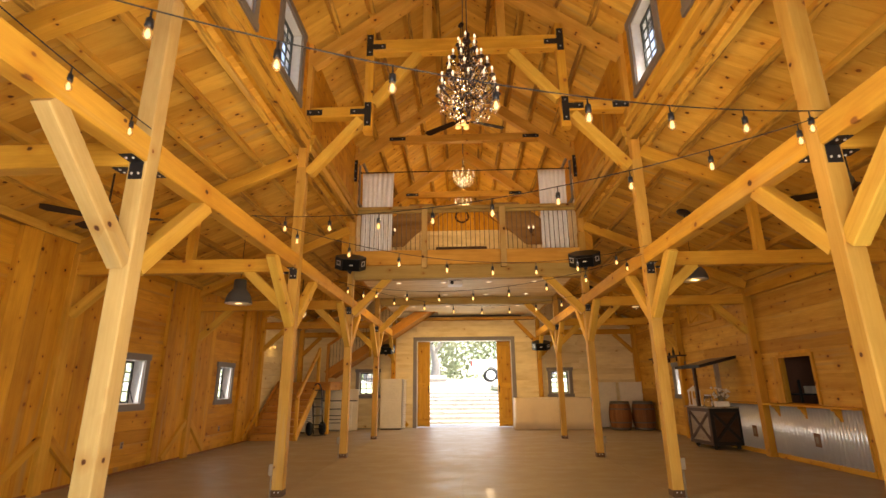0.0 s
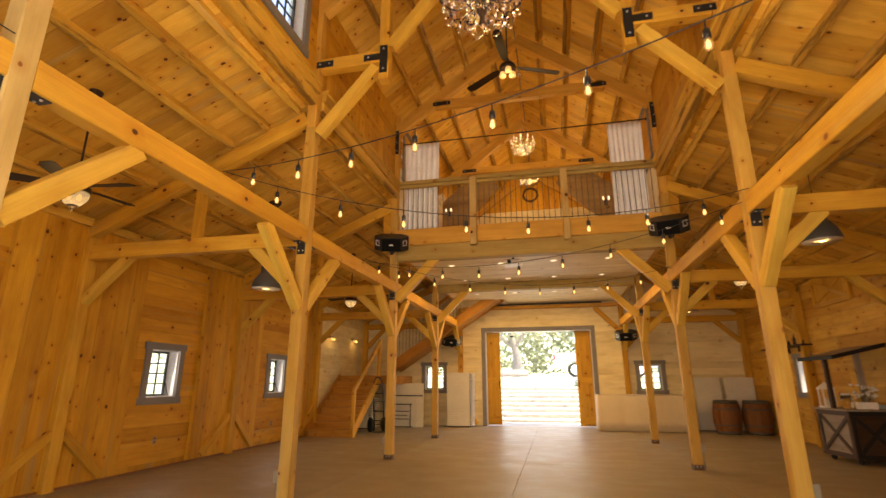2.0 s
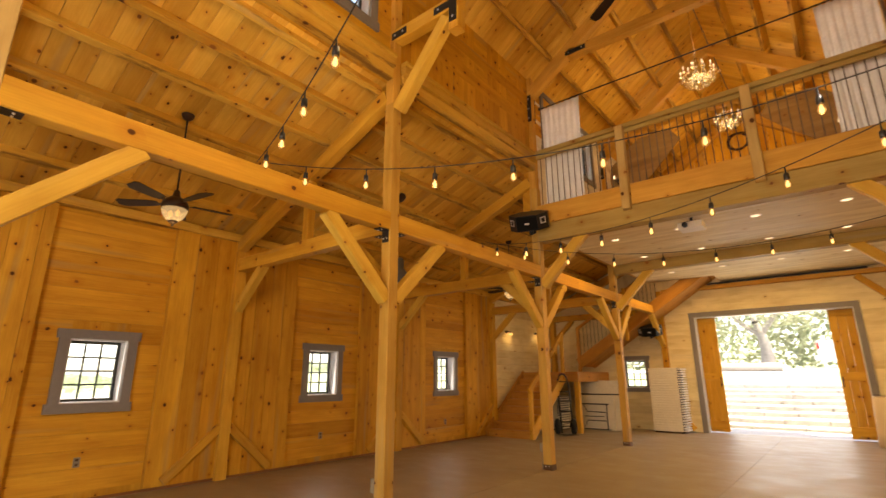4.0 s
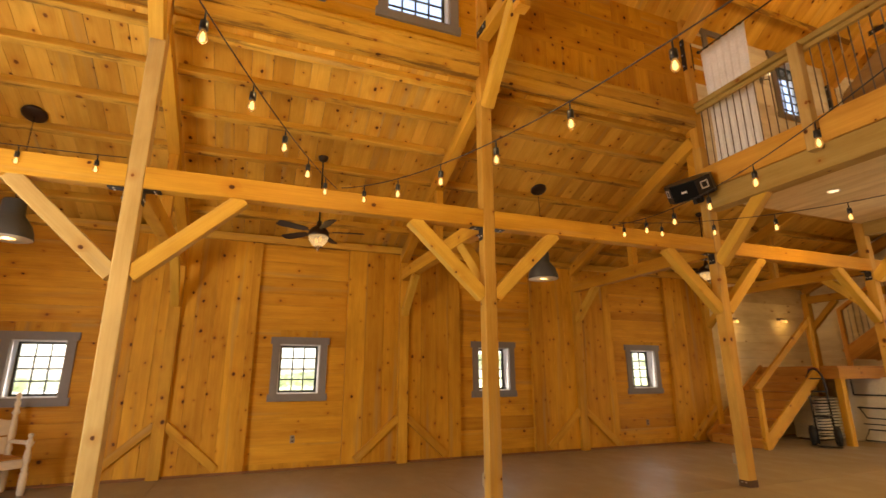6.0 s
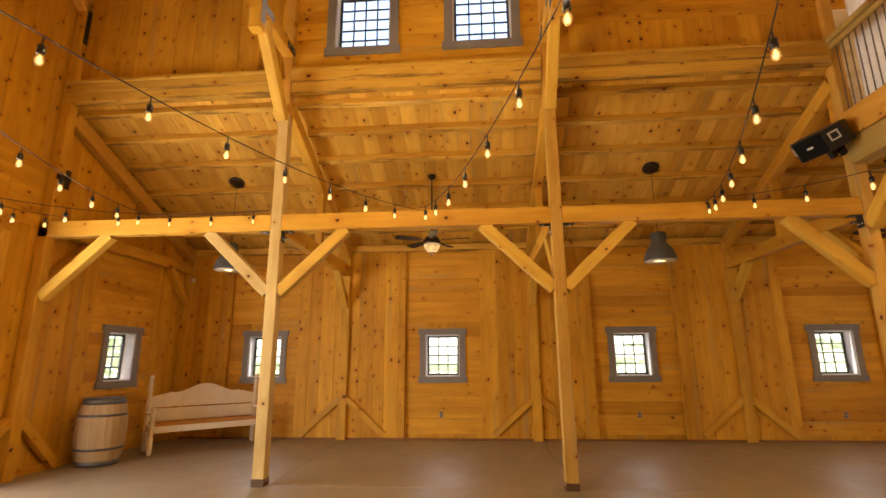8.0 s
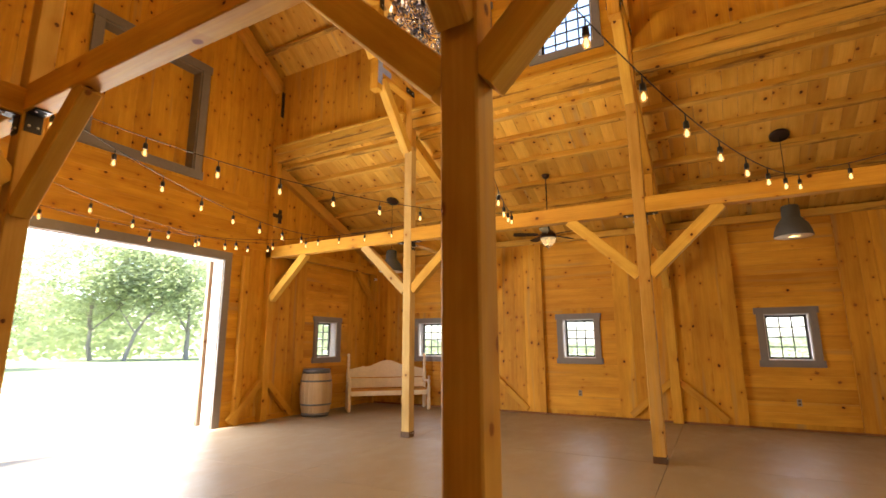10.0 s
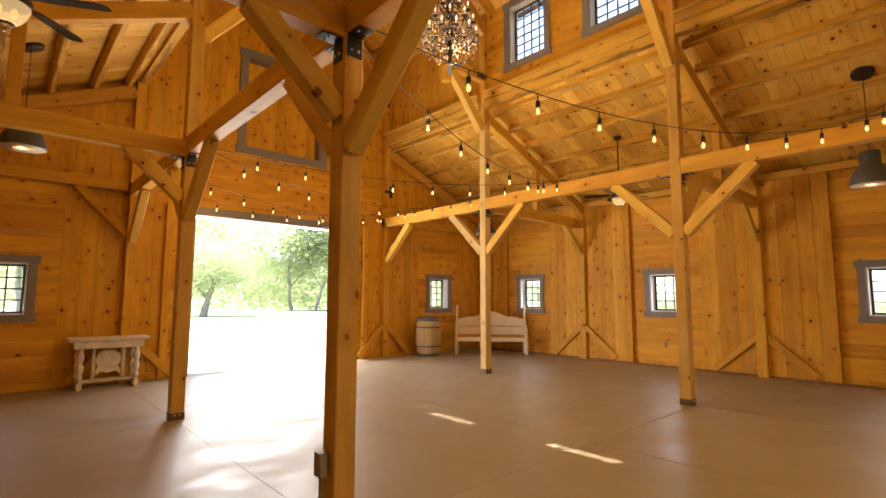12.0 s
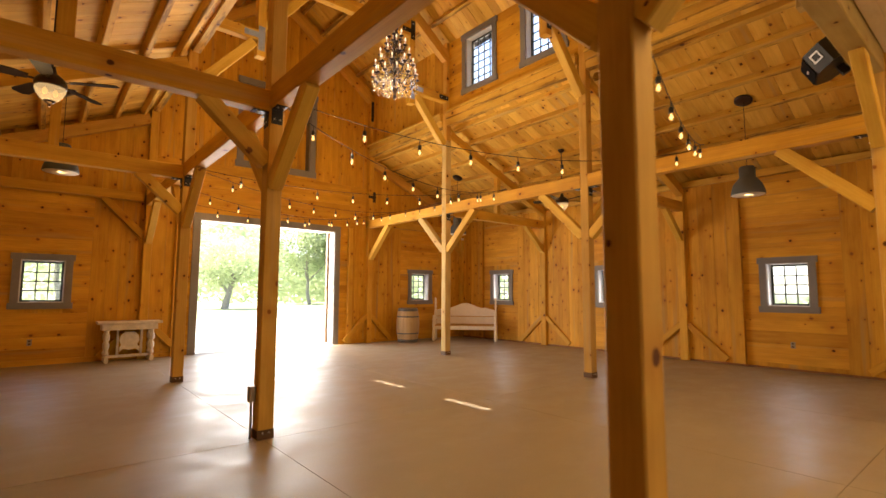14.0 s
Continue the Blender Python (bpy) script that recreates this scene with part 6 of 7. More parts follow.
for y in (14.7, 15.6, 16.5):
    part("bracket", Shape().box((6.05, y, 2.08), (6.248, y + 0.03, 2.209)), DARKWOOD, t)
for k, y in enumerate((14.6, 14.72, 15.0, 15.3, 16.2)):
    h = 0.14 + 0.05 * (k % 3)
    b = thing("bottle", (6.12, y, 2.25), "small dark bottle on the wall shelf", "bottle", "shelf bottles")
    part("glass", Shape().lathe([(0.03, 0), (0.034, 0.01), (0.034, h * 0.6), (0.012, h * 0.78), (0.012, h)], (6.12, y, 2.25), 10), BRONZE, b)


def x_panel(t, m, w, h, frame_mat, fill_mat):
    """A framed panel with a diagonal cross, in local x and z, facing local -y."""
    nb = 4
    for k in range(nb):
        part("board", moved(Shape().box((-w / 2 + 0.01, 0.012, 0.02 + k * (h - 0.04) / nb), (w / 2 - 0.01, 0.03, 0.018 + (k + 1) * (h - 0.04) / nb), "x"), m), fill_mat, t)
    for a, b in (((-w / 2, 0, 0.04), (w / 2, 0, 0.04)), ((-w / 2, 0, h - 0.04), (w / 2, 0, h - 0.04))):
        part("rail", moved(Shape().bar(a, b, 0.024, 0.08), m), frame_mat, t)
    for x in (-w / 2 + 0.04, w / 2 - 0.04):
        part("stile", moved(Shape().bar((x, -0.002, 0.08), (x, -0.002, h - 0.08), 0.08, 0.024, up=(0, 1, 0)), m), frame_mat, t)
    for s_, d in ((1, 0.0), (-1, 0.004)):
        part("cross_bar", moved(Shape().bar((-s_ * (w / 2 - 0.07), d, 0.09), (s_ * (w / 2 - 0.07), d, h - 0.09), 0.02, 0.07), m), frame_mat, t)


def bar_cart():
    t = thing("bar_cart", (5.6, 12.2, 0), "wooden bar cart on castors with X-braced sides and a flat awning", "bar cart")
    yaw = 6.0
    R = pose(5.82, 12.48, 0, 0, 0, yaw)
    W_, D_, H_ = 0.74, 0.92, 0.80
    part("carcass", moved(Shape().box((-W_ / 2 + 0.03, -D_ / 2 + 0.03, 0.10), (W_ / 2 - 0.03, D_ / 2 - 0.03, 0.88), "x"), R), DARKWOOD, t)
    x_panel(t, R @ pose(0, -D_ / 2, 0.09), W_, H_, BLACKWOOD, DARKWOOD)
    x_panel(t, R @ pose(-W_ / 2, 0, 0.09, 0, 0, -90), D_, H_, DARKWOOD, GREYWOOD)
    x_panel(t, R @ pose(W_ / 2, 0, 0.09, 0, 0, 90), D_, H_, GREYWOOD, GREYWOOD)
    for k in range(4):
        part("top_board", moved(Shape().box((-W_ / 2 - 0.05, -D_ / 2 - 0.04 + k * 0.25, 0.892), (W_ / 2 + 0.02, -D_ / 2 + 0.208 + k * 0.25, 0.925), "x"), R), GREYWOOD, t)
    part("awning_post", moved(Shape().bar((-0.40 + 0.06, -0.02, 0.926), (-0.40 + 0.06, -0.02, 1.84), 0.07, 0.07, 0.006, (0, 1, 0)), R), DARKWOOD, t)
    part("awning_post", moved(Shape().bar((0.06, -0.28, 0.926), (0.06, -0.28, 1.95), 0.085, 0.085, 0.006, (0, 1, 0)), R), GREYWOOD, t)
    for x in (-W_ / 2 + 0.10, W_ / 2 - 0.10):
        for y in (-D_ / 2 + 0.1, D_ / 2 - 0.1):
            c = part("castor", moved(Shape().lathe([(0.01, -0.02), (0.045, -0.018), (0.045, 0.018), (0.01, 0.02)], (0, 0, 0), 14, pose(x, y, 0.045, 90, 0, 0)), R), RUBBER, t, "black rubber castor")
            part("fork", moved(Shape().box((x - 0.02, y - 0.03, 0.06), (x + 0.02, y + 0.03, 0.10)), R), IRON, c)
    A = R @ pose(0, 0.0, 1.95, 0, -13, 0)
    for k in range(6):
        part("awning_board", moved(Shape().box((-0.55, -0.60 + k * 0.175, 0.0), (0.40, -0.428 + k * 0.175, 0.022), "x"), A), GREYWOOD, t)
    part("fascia", moved(Shape().box((-0.55, -0.625, -0.03), (0.40, -0.602, 0.04), "x"), A), BLACKWOOD, t)
    part("fascia", moved(Shape().box((-0.573, -0.625, -0.03), (-0.551, 0.45, 0.04), "y"), A), BLACKWOOD, t)
    return R


BLACKWOOD = wood("black_stained_wood", (0.028, 0.024, 0.022), (0.016, 0.014, 0.013), streak=(0.02, 0.02, 0.02), knots=0.1, rough=0.4)
R = bar_cart()
# on the cart: lantern, jar, planter
c = R @ Vector((-0.26, 0.26, 0.926))
t = thing("lantern", c, "white wooden candle lantern on the bar cart", "lantern")
for dx in (-0.09, 0.09):
    for dy in (-0.09, 0.09):
        part("post", Shape().box((c.x + dx - 0.012, c.y + dy - 0.012, c.z + 0.02), (c.x + dx + 0.012, c.y + dy + 0.012, c.z + 0.34)), WHITE, t)
part("base", Shape().box((c.x - 0.115, c.y - 0.115, c.z), (c.x + 0.115, c.y + 0.115, c.z + 0.025)), WHITE, t)
part("roof", Shape().lathe([(0.165, 0.0), (0.16, 0.015), (0.06, 0.09), (0.03, 0.10), (0.01, 0.13)], (c.x, c.y, c.z + 0.34), 4, smooth=False), WHITE, t)
part("candle", Shape().tube([(c.x, c.y, c.z + 0.025), (c.x, c.y, c.z + 0.17)], 0.035), CREAM, t)
c = R @ Vector((-0.20, -0.20, 0.926))
t = thing("drink_jar", c, "clear glass drink dispenser with a metal lid", "jar")
part("glass", Shape().lathe([(0.08, 0), (0.095, 0.02), (0.095, 0.20), (0.07, 0.235)], c, 18), CRYSTAL, t)
part("lid", Shape().lathe(disc_prof(0.075, 0.03), (c.x, c.y, c.z + 0.236), 18), ZINC, t)
part("tap", Shape().tube([(c.x, c.y - 0.09, c.z + 0.05), (c.x, c.y - 0.13, c.z + 0.05), (c.x, c.y - 0.135, c.z + 0.02)], 0.009), ZINC, t)
c = R @ Vector((0.0, -0.38, 0.926))
t = thing("planter", c, "white planter box with pale dried flowers on the cart", "planter")
part("box", Shape().box((c.x - 0.14, c.y - 0.07, c.z), (c.x + 0.14, c.y + 0.07, c.z + 0.12), ch=0.006), WHITE, t)
rr = random.Random(9)
s, s2 = Shape(), Shape()
for k in range(26):
    p = Vector((c.x + rr.uniform(-0.11, 0.11), c.y + rr.uniform(-0.05, 0.05), c.z + 0.11))
    q = p + Vector((rr.uniform(-0.14, 0.14), rr.uniform(-0.09, 0.09), rr.uniform(0.10, 0.32)))
    s.tube([p, (p + q) / 2 + Vector((0.01, 0, 0.02)), q], 0.003, 4)
    for j in range(3):
        s2.ball(q + Vector((rr.uniform(-0.025, 0.025), rr.uniform(-0.02, 0.02), rr.uniform(-0.02, 0.02))), rr.uniform(0.014, 0.026), seg=6, rings=4)
part("stems", s, plain("dry_stem", (0.10, 0.09, 0.045), 0.7), t)
tagged(part("flowers", s2, plain("pale_flowers", (0.66, 0.60, 0.52), 0.8), t, "pale dried flower heads"), kind="stuff")

# ---------------------------------------------------------------- north end: draped table, barrels, boards, stacks
def draped_table():
    t = thing("draped_table", (2.95, 17.85, 0), "long table under an ivory floor-length cloth", "table")
    x0, x1, y0, y1, h = 1.66, 4.30, 17.50, 18.25, 1.02
    part("tabletop", Shape().box((x0 + 0.02, y0 + 0.02, h - 0.04), (x1 - 0.02, y1 - 0.02, h - 0.008)), PLASTIC, t)
    ring = []
    n = 150
    per = 2 * (x1 - x0 + y1 - y0)
    for i in range(n):
        d = per * i / n
        for (ax, ay, bx, by) in ((x0, y0, x1, y0), (x1, y0, x1, y1), (x1, y1, x0, y1), (x0, y1, x0, y0)):
            ln = abs(bx - ax) + abs(by - ay)
            if d <= ln:
                u = d / ln
                ring.append((ax + (bx - ax) * u, ay + (by - ay) * u))
                break
            d -= ln
    cx, cy = (x0 + x1) / 2, (y0 + y1) / 2
    vs, fs = [], []
    levels = [(1.0, h), (1.002, h - 0.03), (1.0, 0.6), (1.0, 0.3), (1.0, 0.01)]
    for j, (q, z) in enumerate(levels):
        for i, (px, py) in enumerate(ring):
            f = j / 4
            w = 0.034 * f ** 0.7 * (math.sin(i * 0.27) + 0.45 * math.sin(i * 0.61 + 1.0)) * (0.55 + 0.45 * math.sin(i * 0.07 + 2.0))
            nx, ny = (px - cx), (py - cy)
            ex = 1 if abs(abs(px - cx) - (x1 - x0) / 2) < 1e-6 else 0
            ey = 1 if abs(abs(py - cy) - (y1 - y0) / 2) < 1e-6 else 0
            vs.append((px + (w + 0.05 * f) * ex * math.copysign(1, nx), py + (w + 0.05 * f) * ey * math.copysign(1, ny), z + (0.018 * math.sin(i * 0.19) if j < 2 else 0)))
    for j in range(4):
        for i in range(n):
            a, b = j * n + i, j * n + (i + 1) % n
            fs.append((a, b, b + n, a + n))
    fs.append(tuple(range(n)))
    ob = part("cloth", Shape().add(vs, fs, None, True), CLOTH, t, "ivory cloth hanging in folds")
    md = ob.modifiers.new("thick", "SOLIDIFY")
    md.thickness = 0.003
    for x in (x0 + 0.25, x1 - 0.25):
        for y in (y0 + 0.12, y1 - 0.12):
            part("leg", Shape().tube([(x, y, 0), (x, y, h - 0.04)], 0.018), IRON, t)


draped_table()
barrel((5.14, 17.50, 0), OAK_DARK, "dark oak barrel on the concrete near the white wall", h=0.90, r=0.365)
barrel((5.885, 17.42, 0), OAK_DARK, "dark oak barrel on the concrete near the white wall", h=0.90, r=0.370)
for x0, x1, z in ((4.60, 5.33, 1.53), (5.44, 6.24, 1.53)):
    t = thing("white_panel", ((x0 + x1) / 2, 18.35, 0), "white folding table top stored on end against the wall", "folded table", "stored table tops")
    part("top", Shape().box((x0, 18.30, 0.02), (x1, 18.35, z), ch=0.015), PLASTIC, t)
    part("edge_band", Shape().box((x0 + 0.03, 18.292, 0.05), (x1 - 0.03, 18.299, z - 0.03), ch=0.002), PLASTIC, t)
    for x in (x0 + 0.06, x1 - 0.08):
        part("leg", Shape().tube([(x, 18.37, 0.0), (x, 18.37, z - 0.1)], 0.014), IRON, t)


def white_stack(x0, x1, y0, y1, h, n, label):
    """White folding tables laid flat in a tall pile, their lipped ends standing out to one side."""
    t = thing("table_stack", ((x0 + x1) / 2, (y0 + y1) / 2, 0), label, "stacked tables", "white stacks")
    part("pallet", Shape().box((x0 + 0.03, y0 + 0.03, 0.0), (x1 - 0.03, y1 - 0.03, 0.04)), DARKWOOD, t)
    p = (h - 0.04) / n
    rr = random.Random(n)
    for k in range(n):
        j = rr.uniform(-0.005, 0.005)
        z = 0.042 + k * p
        part("white_slab", Shape().box((x0 + j, y0 + j, z), (x1 - 0.004, y1 + j, z + p * 0.96), ch=0.002), PLASTIC, t)
        part("rim", Shape().box((x1 + 0.006, y0 + j, z + p * 0.12), (x1 + 0.10 + j, y1 + j, z + p * 0.58), ch=0.004), WHITE, t)
    # added dark sheet deepens the shade in the gaps between rims
    part("end_liner", Shape().box((x1, y0 + 0.012, 0.045), (x1 + 0.005, y1, h - 0.01)), GREYLAMP, t, "dark sheet standing for the shade between the lipped ends")


white_stack(-3.05, -2.30, 17.85, 18.42, 1.70, 26, "tall stack of white plastic folding tables beside the doorway")
white_stack(-5.78, -5.26, 16.55, 17.3, 0.93, 14, "stack of white folding chairs under the stairs")


def folded_tables_on_edge():
    t = thing("folding_table", (-4.5, 17.5, 0), "white folding table standing on edge with dark steel legs", "folding table")
    part("top", Shape().box((-5.05, 17.44, 0.0), (-3.96, 17.50, 0.94), "x", 0.015), PLASTIC, t)
    s = Shape()
    s.tube([(-4.88, 17.40, 0.71), (-4.10, 17.40, 0.71)], 0.017)
    s.tube([(-4.85, 17.40, 0.71), (-4.74, 17.40, 0.50), (-4.20, 17.40, 0.49)], 0.013)
    s.tube([(-4.82, 17.40, 0.37), (-4.25, 17.40, 0.375)], 0.011)
    s.tube([(-4.20, 17.40, 0.26), (-4.74, 17.40, 0.26), (-4.86, 17.40, 0.03), (-4.08, 17.40, 0.03)], 0.013)
    s.tube([(-4.16, 17.40, 0.71), (-4.16, 17.40, 0.03)], 0.015)
    part("leg_frame", s, IRON, t, "dark steel folding leg frame")
    t = thing("folding_table", (-4.4, 17.7, 0), "white folding table standing on edge behind another one", "folding table")
    part("top", Shape().box((-5.10, 17.58, 0.0), (-3.78, 17.65, 1.36), "x", 0.015), PLASTIC, t)
    s = Shape().tube([(-5.0, 17.55, 0.975), (-3.80, 17.55, 0.975)], 0.017)
    s.tube([(-5.0, 17.55, 1.375), (-4.55, 17.55, 1.375)], 0.015)
    s.tube([(-5.0, 17.55, 0.975), (-5.0, 17.55, 1.375)], 0.015)
    part("leg_frame", s, IRON, t, "dark steel folding leg frame")


folded_tables_on_edge()


def hand_truck(x, y, yaw):
    t = thing("hand_truck", (x, y, 0), "black two-wheeled hand truck with pneumatic tyres", "hand truck")
    m = pose(x, y, 0, 0, 0, yaw)
    s = Shape()
    for d in (-0.15, 0.15):
        s.tube([(d, -0.12, 0.05), (d, 0.08, 1.20), (d * 0.9, 0.11, 1.38), (d * 0.55, 0.12, 1.50), (0, 0.12, 1.55)], 0.021)
    for z in (0.32, 0.58, 0.84, 1.08, 1.34):
        s.tube([(-0.15, -0.12 + 0.174 * (z - 0.05), z), (0.15, -0.12 + 0.174 * (z - 0.05), z)], 0.017)
    part("frame", moved(s, m), IRON, t)
    part("toe_plate", moved(Shape().box((-0.20, -0.34, 0.02), (0.20, -0.12, 0.03)), m), IRON, t)
    part("grip", moved(Shape().tube([(-0.09, 0.12, 1.53), (0, 0.12, 1.56), (0.09, 0.12, 1.53)], 0.02), m), GRIP, t, "red-brown hand grip")
    for d in (-0.21, 0.21):
        prof = [(0.08, -0.04), (0.14, -0.055), (0.19, -0.038), (0.20, 0.0), (0.19, 0.038), (0.14, 0.055), (0.08, 0.04)]
        w = part("wheel", Shape().lathe(prof, (0, 0, 0), 22, m @ pose(d, 0.06, 0.20, 0, 90, 0)), RUBBER, t, "black pneumatic tyre")
        part("hub", Shape().lathe([(0.01, -0.03), (0.07, -0.028), (0.07, 0.028), (0.01, 0.03)], (0, 0, 0), 14, m @ pose(d, 0.06, 0.20, 0, 90, 0)), GREYPLATE, w)
    part("axle", moved(Shape().tube([(-0.21, 0.06, 0.20), (0.21, 0.06, 0.20)], 0.012), m), IRON, t)


GRIP = plain("red_rubber", (0.16, 0.03, 0.025), 0.6)
hand_truck(-4.68, 15.85, 40)

# ---------------------------------------------------------------- outdoors
def ground_mat(name, a, b, c, scale):
    m, nt, bsdf = mat(name)
    geo = nt.nodes.new("ShaderNodeNewGeometry")
    v = geo.outputs["Position"]
    n1 = noise_tex(nt, v, scale, 5.0, 0.6)
    n2 = noise_tex(nt, v, scale * 0.06, 3.0)
    col = mix(nt, 0.5, ramp(nt, n1, [(0.3, a), (0.7, b)]), ramp(nt, n2, [(0.35, c), (0.65, b)]))
    link(nt, col, bsdf.inputs["Base Color"])
    bsdf.inputs["Roughness"].default_value = 0.9
    bump(nt, bsdf, n1, 0.5, 0.03)
    return m


GRASS = ground_mat("mown_grass", (0.17, 0.20, 0.10), (0.28, 0.31, 0.17), (0.22, 0.25, 0.13), 9.0)
GRAVEL = ground_mat("pale_gravel", (0.36, 0.34, 0.305), (0.54, 0.52, 0.48), (0.44, 0.415, 0.375), 14.0)
STONE = ground_mat("limestone", (0.20, 0.19, 0.17), (0.36, 0.345, 0.315), (0.28, 0.265, 0.24), 5.0)
BARK = ground_mat("bark", (0.14, 0.126, 0.11), (0.25, 0.228, 0.20), (0.18, 0.163, 0.142), 6.0)
GRAVEL_Y0, GRAVEL_Y1 = -15.0, -0.16


def leaf_mat(name, a, b):
    m, nt, bsdf = mat(name)
    t = nt.nodes.new("ShaderNodeNewGeometry")
    col = ramp(nt, t.outputs["Random Per Island"], [(0.0, a), (1.0, b)])
    link(nt, col, bsdf.inputs["Base Color"])
    bsdf.inputs["Roughness"].default_value = 0.55
    thin = nt.nodes.new("ShaderNodeBsdfTranslucent")
    link(nt, mix(nt, 1.0, col, (1.25, 1.3, 0.95), "MULTIPLY"), thin.inputs["Color"])
    both = nt.nodes.new("ShaderNodeMixShader")
    both.inputs[0].default_value = 0.58
    link(nt, bsdf.outputs[0], both.inputs[1])
    link(nt, thin.outputs[0], both.inputs[2])
    link(nt, both.outputs[0], nt.nodes["Material Output"].inputs["Surface"])
    return m


LEAF = leaf_mat("green_leaves", (0.25, 0.29, 0.185), (0.37, 0.41, 0.285))
LEAF_DRY = leaf_mat("olive_leaves", (0.15, 0.155, 0.105), (0.25, 0.25, 0.18))

# ground: one sheet to the horizon; it rises north of the barn in a slope with steps cut into it
def land_z(x, y):
    if y < 20.4:
        return -0.06
    return -0.06 + 1.65 * min(1.0, (y - 20.4) / 9.0) + 0.025 * max(0.0, min(y, 90) - 29.4)


xs = [-400, -120, -60, -30, -16, -9, -5, -2.5, 0, 2.5, 5, 9, 16, 30, 60, 120, 400]
ys = [-600, -200, -90, -50, -30, -18, -9, -3, 0.0, 9, 18.4, 20.4, 22, 24, 26, 28, 29.4, 33, 38, 45, 60, 90, 200, 600]
vs = [(x, y, land_z(x, y)) for y in ys for x in xs]
k = len(xs)
fs = [(j * k + i, j * k + i + 1, (j + 1) * k + i + 1, (j + 1) * k + i) for j in range(len(ys) - 1) for i in range(k - 1)]
solid("ground", Shape().add(vs, fs), GRASS, "sunlit grass round the barn rising to the north", "ground", "structure")
s = Shape()
s.box((-60, -14.0, -0.055), (60, -0.145, -0.004))
s.box((-48, -0.145, -0.055), (-6.5, 30, -0.004))
solid("road", s, GRAVEL, "bright pale gravel yard outside the wide doorway", "yard", "structure")
solid("pavement", Shape().box((-6, NY + WALL_T, -0.055), (6, 20.4, -0.004)), GRAVEL, "pale apron outside the far doorway", "pavement", "structure")
t = thing("road_bank", (0, 36, land_z(0, 33)), "pale gravel drive on the bank above the steps", "drive", kind="structure")
vs = [(x, y, land_z(x, y) + 0.03) for y in (29.4, 31, 33, 38, 44) for x in (-30, -8, 0, 8, 30)]
part("drive", Shape().add(vs, [(j * 5 + i, j * 5 + i + 1, (j + 1) * 5 + i + 1, (j + 1) * 5 + i) for j in range(4) for i in range(4)]), GRAVEL, t)

# stone steps
t = thing("stone_steps", (0, 20.5, 0), "wide rough limestone steps climbing the bank", "steps")
rr = random.Random(21)
for k in range(8):
    y = 20.5 + k * 0.72
    z = -0.06 + (k + 1) * 0.155
    x = -2.9 + 0.04 * k
    while x < 2.3:
        w = rr.uniform(0.7, 1.4)
        part("step_stone", Shape().box((x, y + rr.uniform(-0.05, 0.05), z - 0.19), (min(x + w, 2.6) - 0.02, y + 0.78, z + rr.uniform(-0.012, 0.012)), "x", 0.03), STONE, t)
        x += w
# boulders beside the steps
t = thing("boulder_wall", (2.9, 22, 0), "rough stacked boulders edging the steps", "boulders")
for k in range(46):
    y = rr.uniform(20.6, 29.0)
    x = rr.choice((rr.uniform(2.5, 3.8), rr.uniform(1.6, 3.0) if y > 25 else rr.uniform(2.6, 4.2), rr.uniform(-4.3, -3.1)))
    r = rr.uniform(0.18, 0.42)
    z = land_z(x, y) + rr.uniform(0.0, 0.25)
    sh = Shape().ball((0, 0, 0), r, r * rr.uniform(0.7, 1.1), r * rr.uniform(0.55, 0.8), 9, 6)
    sh.v = [tuple(Vector(p) * (1 + 0.22 * noise.noise(Vector(p) * 3.1 + Vector((k, 0, 0))))) for p in sh.v]
    sh.smooth = [False] * len(sh.smooth)
    part("boulder", moved(sh, pose(x, y, z, 0, 0, rr.uniform(0, 360))), STONE, t)


